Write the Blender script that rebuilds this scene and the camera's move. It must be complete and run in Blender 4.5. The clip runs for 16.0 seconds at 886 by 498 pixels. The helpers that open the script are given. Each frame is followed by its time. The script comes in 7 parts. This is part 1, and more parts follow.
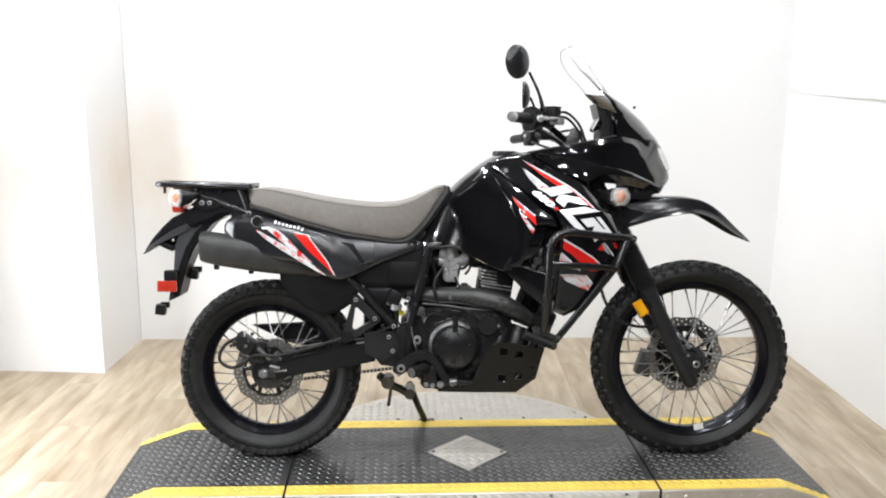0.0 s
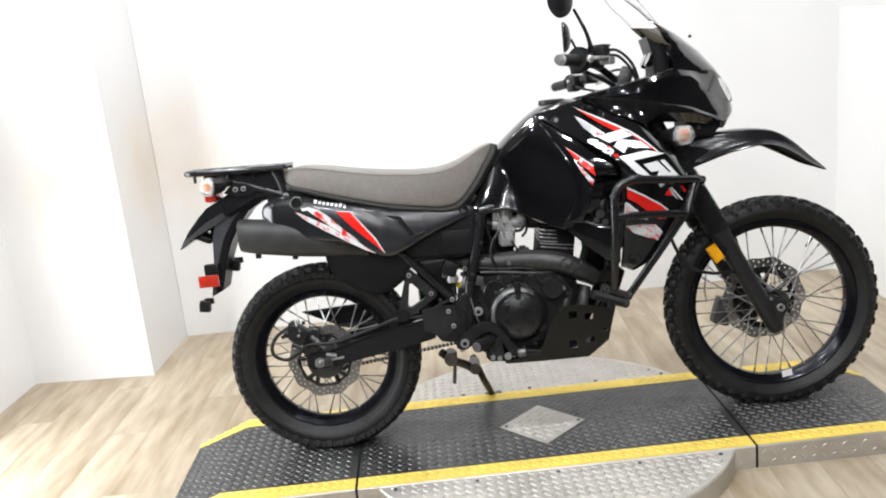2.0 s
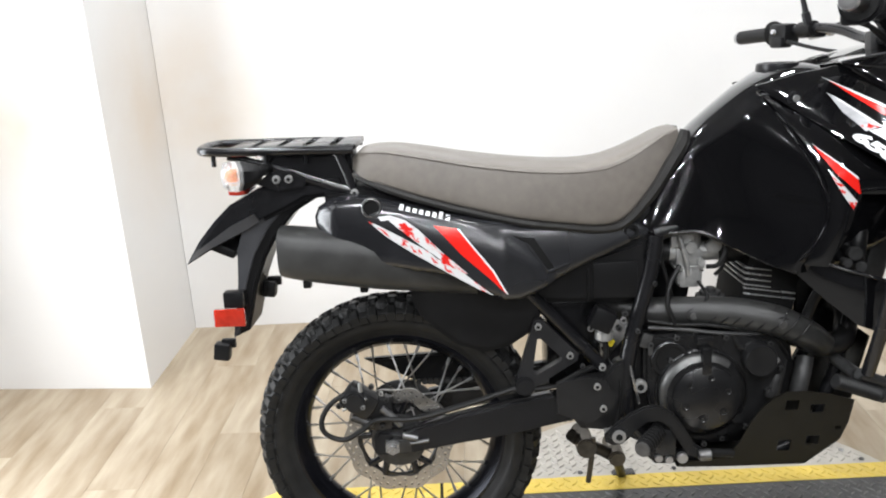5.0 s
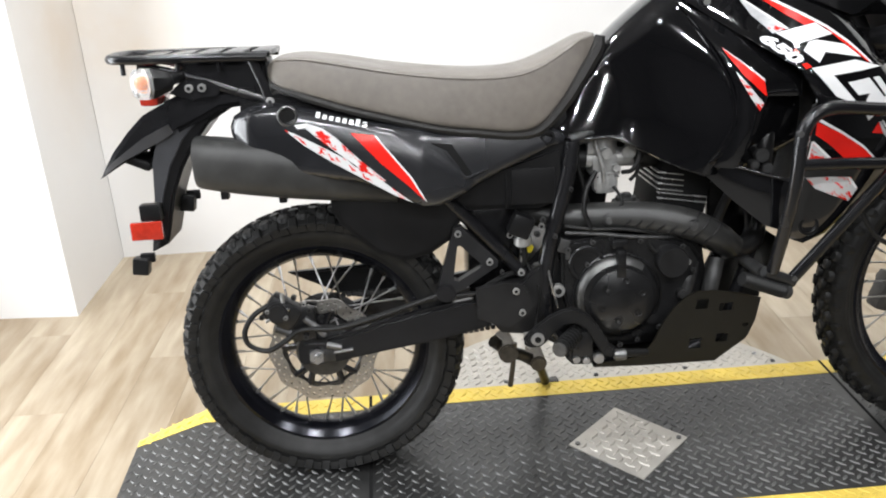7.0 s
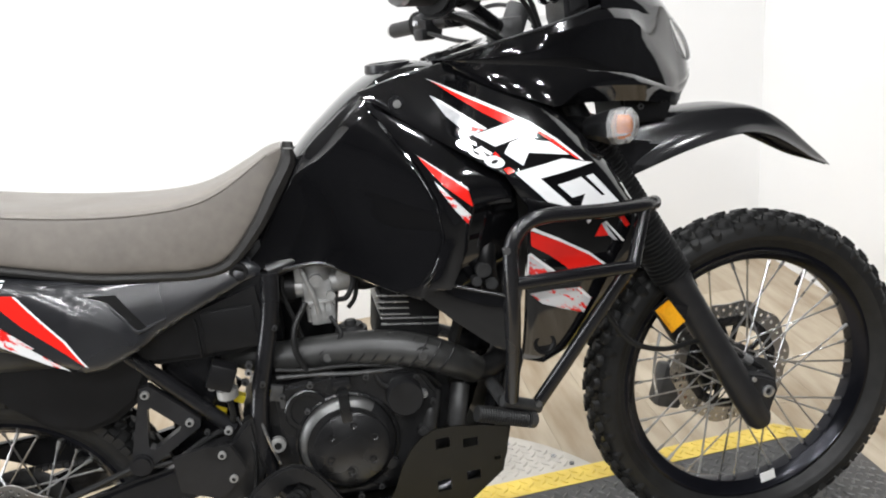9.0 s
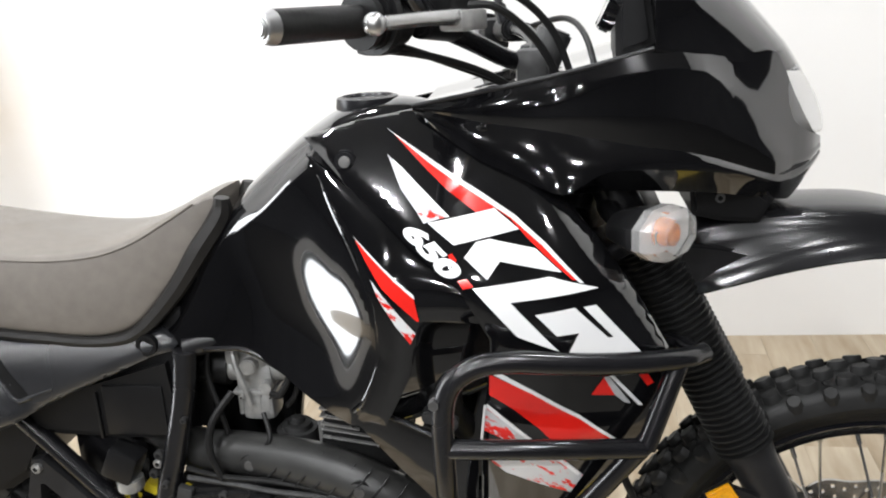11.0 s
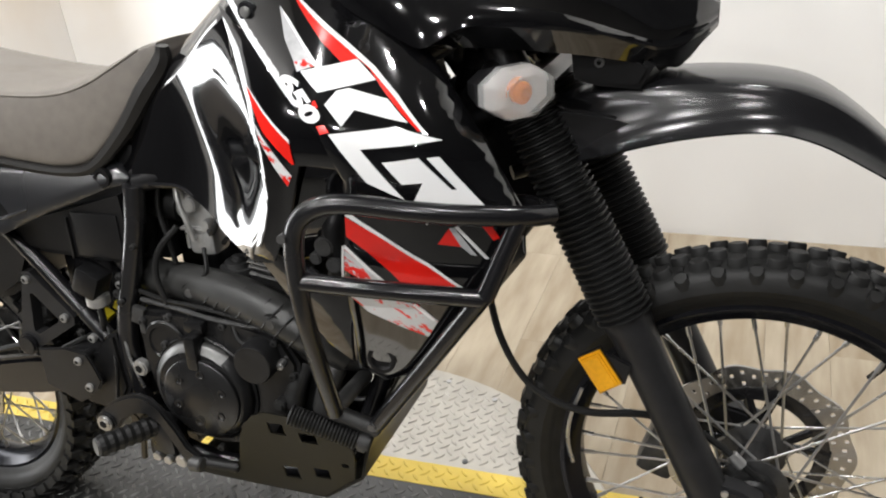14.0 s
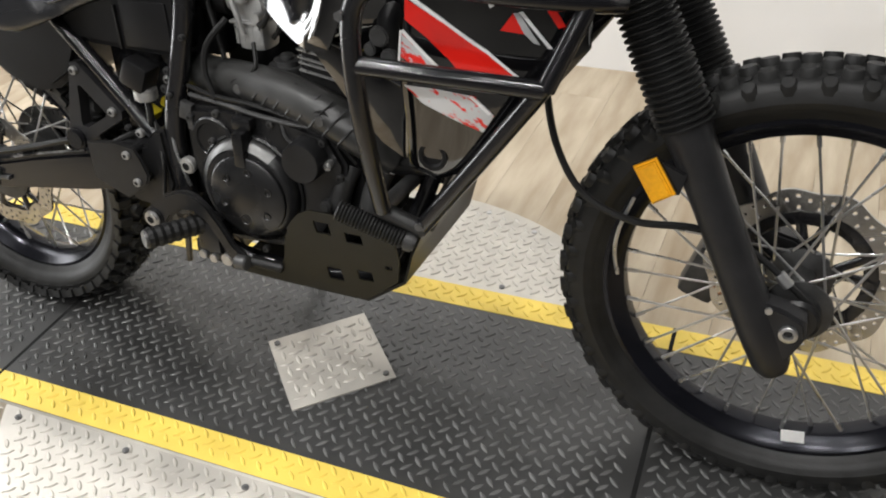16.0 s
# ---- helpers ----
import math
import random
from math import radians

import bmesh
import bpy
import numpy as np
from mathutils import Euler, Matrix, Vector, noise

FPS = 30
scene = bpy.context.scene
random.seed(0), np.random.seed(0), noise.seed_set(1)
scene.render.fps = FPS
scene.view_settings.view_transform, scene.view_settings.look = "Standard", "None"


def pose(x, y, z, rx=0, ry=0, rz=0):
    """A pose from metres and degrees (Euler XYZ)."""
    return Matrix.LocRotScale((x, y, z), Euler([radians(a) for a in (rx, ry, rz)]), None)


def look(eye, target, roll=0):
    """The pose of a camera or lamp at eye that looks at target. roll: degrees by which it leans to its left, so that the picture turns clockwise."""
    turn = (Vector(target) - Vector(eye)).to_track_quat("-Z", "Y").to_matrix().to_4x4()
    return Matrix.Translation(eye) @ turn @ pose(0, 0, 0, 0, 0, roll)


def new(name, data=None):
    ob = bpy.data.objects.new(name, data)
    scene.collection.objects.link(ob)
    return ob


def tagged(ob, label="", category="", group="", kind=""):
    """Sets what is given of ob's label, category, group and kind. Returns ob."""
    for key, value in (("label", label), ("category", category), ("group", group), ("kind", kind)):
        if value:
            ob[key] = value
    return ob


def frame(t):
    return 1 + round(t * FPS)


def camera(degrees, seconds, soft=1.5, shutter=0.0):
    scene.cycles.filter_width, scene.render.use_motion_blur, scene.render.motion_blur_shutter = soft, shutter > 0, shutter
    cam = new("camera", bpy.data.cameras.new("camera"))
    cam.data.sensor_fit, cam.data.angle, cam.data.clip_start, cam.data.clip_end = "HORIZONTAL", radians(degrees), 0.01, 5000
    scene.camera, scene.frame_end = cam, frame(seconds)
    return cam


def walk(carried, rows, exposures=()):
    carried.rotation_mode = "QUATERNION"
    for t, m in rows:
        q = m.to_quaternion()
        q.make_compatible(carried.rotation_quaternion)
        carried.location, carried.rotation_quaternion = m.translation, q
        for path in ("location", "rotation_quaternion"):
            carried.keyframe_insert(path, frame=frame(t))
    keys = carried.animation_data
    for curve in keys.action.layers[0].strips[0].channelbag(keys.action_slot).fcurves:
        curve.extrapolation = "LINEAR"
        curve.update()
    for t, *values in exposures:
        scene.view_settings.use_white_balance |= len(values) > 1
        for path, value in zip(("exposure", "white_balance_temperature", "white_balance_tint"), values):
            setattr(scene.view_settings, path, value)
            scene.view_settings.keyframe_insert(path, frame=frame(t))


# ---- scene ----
cam = camera(54.8, 16.0, 2.0)
PATH = [
    (0, (0.573, -2.875, 1.41), (0.601, -0.919, 0.995), 0.6),
    (0.5, (0.569, -2.868, 1.396), (0.595, -0.909, 0.995), 0.2),
    (1, (0.583, -2.852, 1.392), (0.615, -0.89, 1.005), -0.6),
    (1.2, (0.582, -2.852, 1.402), (0.620, -0.893, 1.001), -1.5),
    (1.5, (0.552, -2.8, 1.411), (0.61, -0.848, 0.981), -2.9),
    (1.7, (0.534, -2.768, 1.408), (0.580, -0.821, 0.952), -5.5),
    (2, (0.495, -2.682, 1.381), (0.451, -0.745, 0.885), -5.8),
    (2.2, (0.478, -2.620, 1.352), (0.404, -0.687, 0.844), -5.7),
    (2.5, (0.461, -2.456, 1.319), (0.316, -0.521, 0.836), -3.8),
    (2.7, (0.449, -2.370, 1.344), (0.187, -0.435, 0.913), -1.2),
    (3, (0.415, -2.209, 1.372), (0.157, -0.312, 0.792), -1.4),
    (3.2, (0.372, -2.121, 1.353), (0.162, -0.204, 0.822), -3.0),
    (5.3, (0.203, -1.685, 1.367), (0.125, 0.182, 0.655), -2.9),
    (5.5, (0.208, -1.697, 1.341), (0.11, 0.149, 0.578), -2.6),
    (6, (0.193, -1.724, 1.312), (0.075, 0.083, 0.463), -2.5),
    (6.2, (0.178, -1.759, 1.310), (0.070, 0.027, 0.417), -1.2),
    (6.5, (0.2, -1.746, 1.293), (0.124, 0.065, 0.448), -1.8),
    (6.7, (0.203, -1.762, 1.300), (0.189, 0.072, 0.503), -1.2),
    (7, (0.251, -1.726, 1.308), (0.294, 0.113, 0.523), -2.6),
    (7.2, (0.279, -1.71, 1.331), (0.336, 0.142, 0.578), -3.4),
    (7.5, (0.307, -1.693, 1.356), (0.469, 0.17, 0.647), -2.2),
    (7.7, (0.316, -1.700, 1.362), (0.527, 0.161, 0.659), -2.0),
    (8, (0.368, -1.655, 1.364), (0.542, 0.213, 0.672), -3.4),
    (8.2, (0.423, -1.647, 1.367), (0.571, 0.226, 0.681), -4.3),
    (8.5, (0.52, -1.556, 1.355), (0.641, 0.323, 0.683), -5.2),
    (8.7, (0.593, -1.555, 1.363), (0.682, 0.330, 0.702), -6.9),
    (9, (0.666, -1.47, 1.35), (0.934, 0.382, 0.645), -5.9),
    (9.2, (0.724, -1.407, 1.364), (1.053, 0.417, 0.610), -4.8),
    (9.5, (0.8, -1.269, 1.334), (1.155, 0.579, 0.656), -3.0),
    (9.7, (0.833, -1.186, 1.341), (1.202, 0.656, 0.653), -3.2),
    (10, (0.895, -1.079, 1.346), (1.289, 0.704, 0.531), -3.0),
    (10.2, (0.939, -1.013, 1.356), (1.117, 0.803, 0.538), -5.8),
    (12.3, (1.292, -1.035, 1.381), (0.735, 0.749, 0.667), -2.4),
    (12.5, (1.309, -1.043, 1.387), (0.726, 0.732, 0.673), -2.8),
    (12.7, (1.323, -1.030, 1.377), (0.716, 0.737, 0.663), -3.1),
    (13, (1.389, -1.008, 1.377), (0.725, 0.707, 0.593), -4.5),
    (13.5, (1.443, -0.989, 1.346), (0.747, 0.677, 0.485), -5.1),
    (14, (1.458, -0.999, 1.311), (0.782, 0.627, 0.363), -5.4),
    (14.5, (1.47, -1.012, 1.298), (0.819, 0.602, 0.313), -5.3),
    (15, (1.461, -1.02, 1.272), (0.81, 0.537, 0.198), -4.6),
    (15.5, (1.448, -1.034, 1.248), (0.769, 0.454, 0.098), -3.9),
    (16, (1.438, -1.041, 1.227), (0.741, 0.397, 0.024), -4.0),
]
walk(cam, [(t, look(eye, target, roll)) for t, eye, target, roll in PATH], ((0, 0.22, 6350, 10), (5, 0.12, 6350, 10), (7.5, 0.18, 6400, 10), (10, 0.26, 6400, 10), (12.5, 0.12, 6550, 10), (14, 0.06, 6650, 10), (16, 0.10, 6650, 10)))

# ---- light ----
world = bpy.data.worlds.new("world")
scene.world = world
world.use_nodes = True
world.node_tree.nodes["Background"].inputs[0].default_value = (1, 1, 1, 1)
world.node_tree.nodes["Background"].inputs[1].default_value = 0.05
scene.view_settings.exposure = 0.0

DECK = 0.075         # height of the turntable's deck
LEAN = radians(-6.0) # the motorcycle rests on its side stand
DOOR0, DOOR1, DOORH = -0.64, 0.22, 2.05   # glass doorway in the left wall
BAY, BAY_R = -0.76, -0.10   # where the bay's side walls end
ROOM = dict(x0=-1.58, x1=2.43, top=3.0)


# ---- materials ----
def mat(name, color, rough=0.5, metal=0.0, coat=0.0, vary=0.15, scale=30.0, bump=0.0, bscale=200.0, rvary=0.1,
        color2=None, emit=None, strength=0.0, trans=0.0, ior=1.45, detail=5.0, stretch=(1, 1, 1), island=0.0, coat_rough=0.05):
    """A surface with its colour broken up at two scales, uneven gloss and a fine relief."""
    m = bpy.data.materials.new(name)
    m.use_nodes = True
    nt = m.node_tree
    b = nt.nodes["Principled BSDF"]
    L = nt.links.new
    tc = nt.nodes.new("ShaderNodeTexCoord")
    mp = nt.nodes.new("ShaderNodeMapping")
    mp.inputs["Scale"].default_value = stretch
    L(tc.outputs["Object"], mp.inputs["Vector"])
    n1 = nt.nodes.new("ShaderNodeTexNoise")
    n1.inputs["Scale"].default_value, n1.inputs["Detail"].default_value = scale, detail
    n2 = nt.nodes.new("ShaderNodeTexNoise")
    n2.inputs["Scale"].default_value, n2.inputs["Detail"].default_value = scale * 0.13, 3
    L(mp.outputs["Vector"], n1.inputs["Vector"])
    L(mp.outputs["Vector"], n2.inputs["Vector"])
    add = nt.nodes.new("ShaderNodeMath")
    add.operation = "ADD"
    L(n1.outputs["Fac"], add.inputs[0])
    L(n2.outputs["Fac"], add.inputs[1])
    mr = nt.nodes.new("ShaderNodeMapRange")
    mr.inputs["From Min"].default_value, mr.inputs["From Max"].default_value = 0.7, 1.3
    L(add.outputs[0], mr.inputs["Value"])
    mix = nt.nodes.new("ShaderNodeMix")
    mix.data_type = "RGBA"
    c2 = color2 or tuple(min(1, c * (1 + vary)) for c in color)
    c1 = color if color2 else tuple(c * (1 - vary) for c in color)
    mix.inputs["A"].default_value, mix.inputs["B"].default_value = (*c1, 1), (*c2, 1)
    L(mr.outputs[0], mix.inputs["Factor"])
    out = mix.outputs["Result"]
    if island:
        oi = nt.nodes.new("ShaderNodeObjectInfo")
        far = nt.nodes.new("ShaderNodeVectorMath")   # each piece is cut from another stretch of the pattern
        far.operation = "MULTIPLY_ADD"
        far.inputs[1].default_value = (61.0, 37.0, 0.0)
        L(oi.outputs["Random"], far.inputs[0])
        L(mp.outputs["Vector"], far.inputs[2])
        for n in (n1, n2):
            L(far.outputs["Vector"], n.inputs["Vector"])
        hs = nt.nodes.new("ShaderNodeHueSaturation")
        m2 = nt.nodes.new("ShaderNodeMapRange")
        m2.inputs["To Min"].default_value, m2.inputs["To Max"].default_value = 1 - island, 1 + island
        L(oi.outputs["Random"], m2.inputs["Value"])
        L(m2.outputs[0], hs.inputs["Value"])
        L(out, hs.inputs["Color"])
        out = hs.outputs["Color"]
    L(out, b.inputs["Base Color"])
    rr = nt.nodes.new("ShaderNodeMapRange")
    rr.inputs["To Min"].default_value, rr.inputs["To Max"].default_value = max(0.02, rough - rvary), min(1, rough + rvary)
    L(n2.outputs["Fac"], rr.inputs["Value"])
    rr.inputs["From Min"].default_value, rr.inputs["From Max"].default_value = 0.3, 0.7
    L(rr.outputs[0], b.inputs["Roughness"])
    b.inputs["Metallic"].default_value = metal
    b.inputs["Coat Weight"].default_value = coat
    b.inputs["Coat Roughness"].default_value = coat_rough
    b.inputs["Transmission Weight"].default_value = trans
    b.inputs["IOR"].default_value = ior
    if emit:
        b.inputs["Emission Color"].default_value, b.inputs["Emission Strength"].default_value = (*emit, 1), strength
    if bump:
        n3 = nt.nodes.new("ShaderNodeTexNoise")
        n3.inputs["Scale"].default_value, n3.inputs["Detail"].default_value = bscale, 6
        L(mp.outputs["Vector"], n3.inputs["Vector"])
        bp = nt.nodes.new("ShaderNodeBump")
        bp.inputs["Strength"].default_value, bp.inputs["Distance"].default_value = bump, 0.002
        L(n3.outputs["Fac"], bp.inputs["Height"])
        L(bp.outputs["Normal"], b.inputs["Normal"])
    return m


M_WALL = mat("white wall paint", (0.74, 0.735, 0.725), 0.42, vary=0.02, scale=3, bump=0.05, bscale=90)


def tan_patches(name, base, spots):
    """Wall paint with faint, soft tan patches; spots are (centre, radius, strength)."""
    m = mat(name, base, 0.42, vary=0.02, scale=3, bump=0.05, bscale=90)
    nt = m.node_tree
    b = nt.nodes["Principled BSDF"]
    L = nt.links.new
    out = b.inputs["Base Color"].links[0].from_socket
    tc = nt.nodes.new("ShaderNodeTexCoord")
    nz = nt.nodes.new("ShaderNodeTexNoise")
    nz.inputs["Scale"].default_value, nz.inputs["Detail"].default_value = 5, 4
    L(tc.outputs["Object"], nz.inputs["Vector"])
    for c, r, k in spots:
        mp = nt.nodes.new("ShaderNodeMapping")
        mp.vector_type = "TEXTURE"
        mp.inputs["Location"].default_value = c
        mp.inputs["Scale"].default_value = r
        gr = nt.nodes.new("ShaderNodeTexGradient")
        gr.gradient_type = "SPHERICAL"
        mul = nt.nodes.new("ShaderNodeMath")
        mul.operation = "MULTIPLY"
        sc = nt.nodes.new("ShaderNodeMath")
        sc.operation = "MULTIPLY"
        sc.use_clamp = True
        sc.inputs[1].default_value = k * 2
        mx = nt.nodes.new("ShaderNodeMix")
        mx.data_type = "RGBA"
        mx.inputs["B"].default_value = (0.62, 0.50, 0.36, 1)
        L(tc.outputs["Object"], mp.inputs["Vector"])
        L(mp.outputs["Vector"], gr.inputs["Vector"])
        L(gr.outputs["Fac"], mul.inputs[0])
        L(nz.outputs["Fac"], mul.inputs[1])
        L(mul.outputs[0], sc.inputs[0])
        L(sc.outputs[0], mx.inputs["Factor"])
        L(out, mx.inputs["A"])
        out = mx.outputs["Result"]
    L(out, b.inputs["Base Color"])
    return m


M_TANWALL = tan_patches("white wall paint with tan patches", (0.74, 0.735, 0.725), (((-1.22, 0.93, 0.92), (0.32, 0.3, 0.38), 0.42), ((-0.80, 1.44, 0.90), (0.42, 0.3, 0.48), 0.45), ((-0.94, 1.2, 0.9), (0.2, 0.3, 0.45), 0.40)))
M_CEIL = mat("ceiling paint", (0.14, 0.14, 0.14), 0.8, vary=0.02, scale=3)
M_FLOOR = mat("greige oak vinyl", (0.240, 0.177, 0.107), 0.40, vary=0.3, scale=3.6, color2=(0.475, 0.409, 0.310), stretch=(6, 1.0, 6),
              bump=0.10, bscale=60, island=0.02, detail=10)
M_SUB = mat("dark sealed concrete", (0.10, 0.095, 0.085), 0.6, vary=0.2, scale=4)
M_DECK = mat("dark painted tread plate", (0.020, 0.020, 0.0196), 0.38, metal=0.0, vary=0.4, scale=14, bump=0.12, rvary=0.12)
M_LOZ = mat("worn tread lozenge", (0.115, 0.115, 0.113), 0.36, metal=0.4, vary=0.5, scale=22, rvary=0.12)
M_ALU = mat("aluminium tread plate", (0.49, 0.465, 0.42), 0.42, metal=0.55, vary=0.12, scale=20, bump=0.06, rvary=0.1)
M_YEL = mat("yellow safety paint", (0.70, 0.515, 0.095), 0.40, vary=0.12, scale=14, bump=0.08)
# seam rubber; the same black also paints the shade in holes and slots
M_GAP = mat("matt black, for hole shade too", (0.012, 0.012, 0.012), 0.7)
M_RUB = mat("tyre rubber", (0.015, 0.015, 0.0148), 0.46, vary=0.4, scale=35, bump=0.15, bscale=260)
M_GLOSS = mat("gloss black bodywork", (0.0035, 0.0035, 0.004), 0.07, coat=1.0, vary=0.2, scale=6, rvary=0.02, coat_rough=0.02)
M_SATIN = mat("satin black plastic", (0.010, 0.010, 0.0115), 0.27, vary=0.3, scale=18, bump=0.05, bscale=500, rvary=0.09)
M_COVER = mat("satin black cover plastic", (0.017, 0.0175, 0.0195), 0.26, vary=0.3, scale=14, bump=0.04, bscale=500, rvary=0.09)
# black plastic with reflected light put into its base colour
M_PALE = mat("black plastic paled for reflections", (0.045, 0.046, 0.050), 0.30, vary=0.3, scale=14, bump=0.04, bscale=500, rvary=0.09)
M_SEMI = mat("semi-gloss black plastic", (0.011, 0.011, 0.0120), 0.20, vary=0.25, scale=10, bump=0.02, bscale=500, rvary=0.06)
M_PLAST = mat("black textured plastic", (0.007, 0.007, 0.0075), 0.38, vary=0.3, scale=25, bump=0.12, bscale=700)
M_FRAME = mat("black powder-coated steel", (0.008, 0.008, 0.009), 0.24, coat=0.15, coat_rough=0.15, vary=0.3, scale=30, bump=0.05)
M_LEG = mat("satin black fork paint", (0.018, 0.018, 0.019), 0.42, vary=0.25, scale=30, bump=0.06)
M_ENG = mat("black engine paint", (0.010, 0.010, 0.0105), 0.33, vary=0.4, scale=35, bump=0.12, bscale=300, rvary=0.12)
M_RIM = mat("black anodised rim", (0.011, 0.0115, 0.0155), 0.20, metal=0.6, vary=0.25, scale=20, rvary=0.06)
M_STEEL = mat("bright steel", (0.47, 0.47, 0.47), 0.30, metal=0.9, vary=0.12, scale=50)
M_ZINC = mat("zinc-plated bolt", (0.42, 0.42, 0.41), 0.30, metal=0.7, vary=0.15, scale=60)
# greyer metal, lightened to carry the sheen on rims
M_CASE = mat("worn metal paled for rim sheen", (0.12, 0.12, 0.118), 0.36, metal=0.8, vary=0.3, scale=60)
M_WORN = mat("worn case metal", (0.15, 0.15, 0.15), 0.38, metal=0.8, vary=0.3, scale=70)
M_DISC = mat("brake disc steel", (0.42, 0.41, 0.395), 0.26, metal=1.0, vary=0.18, scale=40, stretch=(1, 1, 1))
M_CAST = mat("cast aluminium", (0.38, 0.38, 0.372), 0.40, metal=0.65, vary=0.3, scale=60, bump=0.2, bscale=350)
M_DARKAL = mat("dark cast metal", (0.06, 0.06, 0.06), 0.45, metal=0.6, vary=0.35, scale=50, bump=0.15, bscale=350)
M_SEAT = mat("grey-brown vinyl", (0.150, 0.134, 0.116), 0.40, vary=0.12, scale=60, bump=0.35, bscale=900)
M_SEATP = mat("black vinyl", (0.02, 0.019, 0.018), 0.42, vary=0.2, scale=60, bump=0.25, bscale=900)
M_RED = mat("red decal film", (0.72, 0.018, 0.012), 0.16, coat=0.7, vary=0.06, scale=20, rvary=0.03)
M_WHITE = mat("white decal film", (0.80, 0.80, 0.80), 0.16, coat=0.7, vary=0.03, scale=20, rvary=0.03)
M_SILV = mat("silver decal film", (0.45, 0.45, 0.46), 0.22, coat=0.6, vary=0.15, scale=120, rvary=0.03)


def ragged(name, ground, ink, cover):
    """Decal film with brushed spatters of ink, drawn out along the flash."""
    m = mat(name, ground, 0.18, coat=0.7, vary=0.05, scale=20, rvary=0.03)
    nt = m.node_tree
    b = nt.nodes["Principled BSDF"]
    base = b.inputs["Base Color"].links[0].from_socket
    tc = nt.nodes.new("ShaderNodeTexCoord")
    mp = nt.nodes.new("ShaderNodeMapping")
    mp.vector_type = "TEXTURE"
    mp.inputs["Rotation"].default_value = (0, radians(40), 0)
    mp.inputs["Scale"].default_value = (3.2, 1, 1)
    nz = nt.nodes.new("ShaderNodeTexNoise")
    nz.inputs["Scale"].default_value, nz.inputs["Detail"].default_value, nz.inputs["Roughness"].default_value = 85, 6, 0.68
    rp = nt.nodes.new("ShaderNodeMapRange")
    rp.inputs["From Min"].default_value, rp.inputs["From Max"].default_value = 1 - cover - 0.015, 1 - cover + 0.015
    mx = nt.nodes.new("ShaderNodeMix")
    mx.data_type = "RGBA"
    mx.inputs["B"].default_value = (*ink, 1)
    L = nt.links.new
    L(tc.outputs["Object"], mp.inputs["Vector"])
    L(mp.outputs["Vector"], nz.inputs["Vector"])
    L(nz.outputs["Fac"], rp.inputs["Value"])
    L(rp.outputs[0], mx.inputs["Factor"])
    L(base, mx.inputs["A"])
    L(mx.outputs["Result"], b.inputs["Base Color"])
    return m


M_RAG = ragged("silver film with red spatter", (0.55, 0.55, 0.56), (0.72, 0.018, 0.012), 0.46)
M_RAGW = ragged("white film with red spatter", (0.62, 0.62, 0.62), (0.62, 0.016, 0.012), 0.45)
M_AMBER = mat("amber reflector", (0.80, 0.37, 0.008), 0.16, coat=0.5, vary=0.12, scale=180)
M_TAIL = mat("red reflector", (0.42, 0.028, 0.014), 0.18, coat=0.5, vary=0.2, scale=150)
M_LENS = mat("clear lens", (0.93, 0.93, 0.92), 0.10, vary=0.04, scale=120, trans=0.78, ior=1.2)
M_BULB = mat("orange bulb", (0.90, 0.24, 0.03), 0.3, vary=0.1)
M_GLASS = mat("clear screen", (0.95, 0.96, 0.96), 0.06, trans=1.0, ior=1.12, vary=0.01, rvary=0.01)
M_MIRROR = mat("mirror glass", (0.8, 0.8, 0.8), 0.02, metal=1.0, vary=0.01, rvary=0.005)
M_COPPER = mat("burnt copper brown", (0.26, 0.12, 0.06), 0.45, metal=0.6, vary=0.35, scale=60)
M_BRASS = mat("grimy steel", (0.10, 0.09, 0.075), 0.4, metal=0.9, vary=0.3, scale=60)
M_YELP = mat("yellow plastic", (0.75, 0.6, 0.03), 0.4, vary=0.1)
M_RUBG = mat("worn black rubber", (0.010, 0.010, 0.010), 0.45, vary=0.25, scale=40, bump=0.1)
M_SHIELD = mat("dusty black heat shield", (0.030, 0.030, 0.029), 0.40, vary=0.4, scale=22, bump=0.12, bscale=400, rvary=0.1)
M_GUARD = mat("matt dark skid plate", (0.011, 0.0105, 0.0085), 0.38, metal=0.35, vary=0.2, scale=18, bump=0.05)
M_COVER.node_tree.nodes["Principled BSDF"].inputs["Specular IOR Level"].default_value = 0.95
M_DECK.node_tree.nodes["Principled BSDF"].inputs["Specular IOR Level"].default_value = 0.95
M_GAP.node_tree.nodes["Principled BSDF"].inputs["Specular IOR Level"].default_value = 0.08
for rough_black in (M_RUB, M_PLAST, M_LEG, M_RUBG, M_GUARD, M_SEATP):
    rough_black.node_tree.nodes["Principled BSDF"].inputs["Specular IOR Level"].default_value = 0.3
M_LAMP = mat("lamp glow", (1, 1, 1), 0.5, emit=(1.0, 0.96, 0.90), strength=30.0, vary=0.0)


# ---- building helpers ----
def mesh_of(bm, name, materials, smooth=40):
    me = bpy.data.meshes.new(name)
    bmesh.ops.recalc_face_normals(bm, faces=bm.faces)
    bm.to_mesh(me)
    bm.free()
    for m in materials if isinstance(materials, (list, tuple)) else [materials]:
        me.materials.append(m)
    if smooth:
        me.polygons.foreach_set("use_smooth", [True] * len(me.polygons))
        me.set_sharp_from_angle(angle=radians(smooth))
    return me


def part(name, bm, material, parent=None, label="", smooth=40):
    ob = new(name, mesh_of(bm, name, material, smooth))
    if parent:
        ob.parent = parent
    if label:
        tagged(ob, label)
    return ob


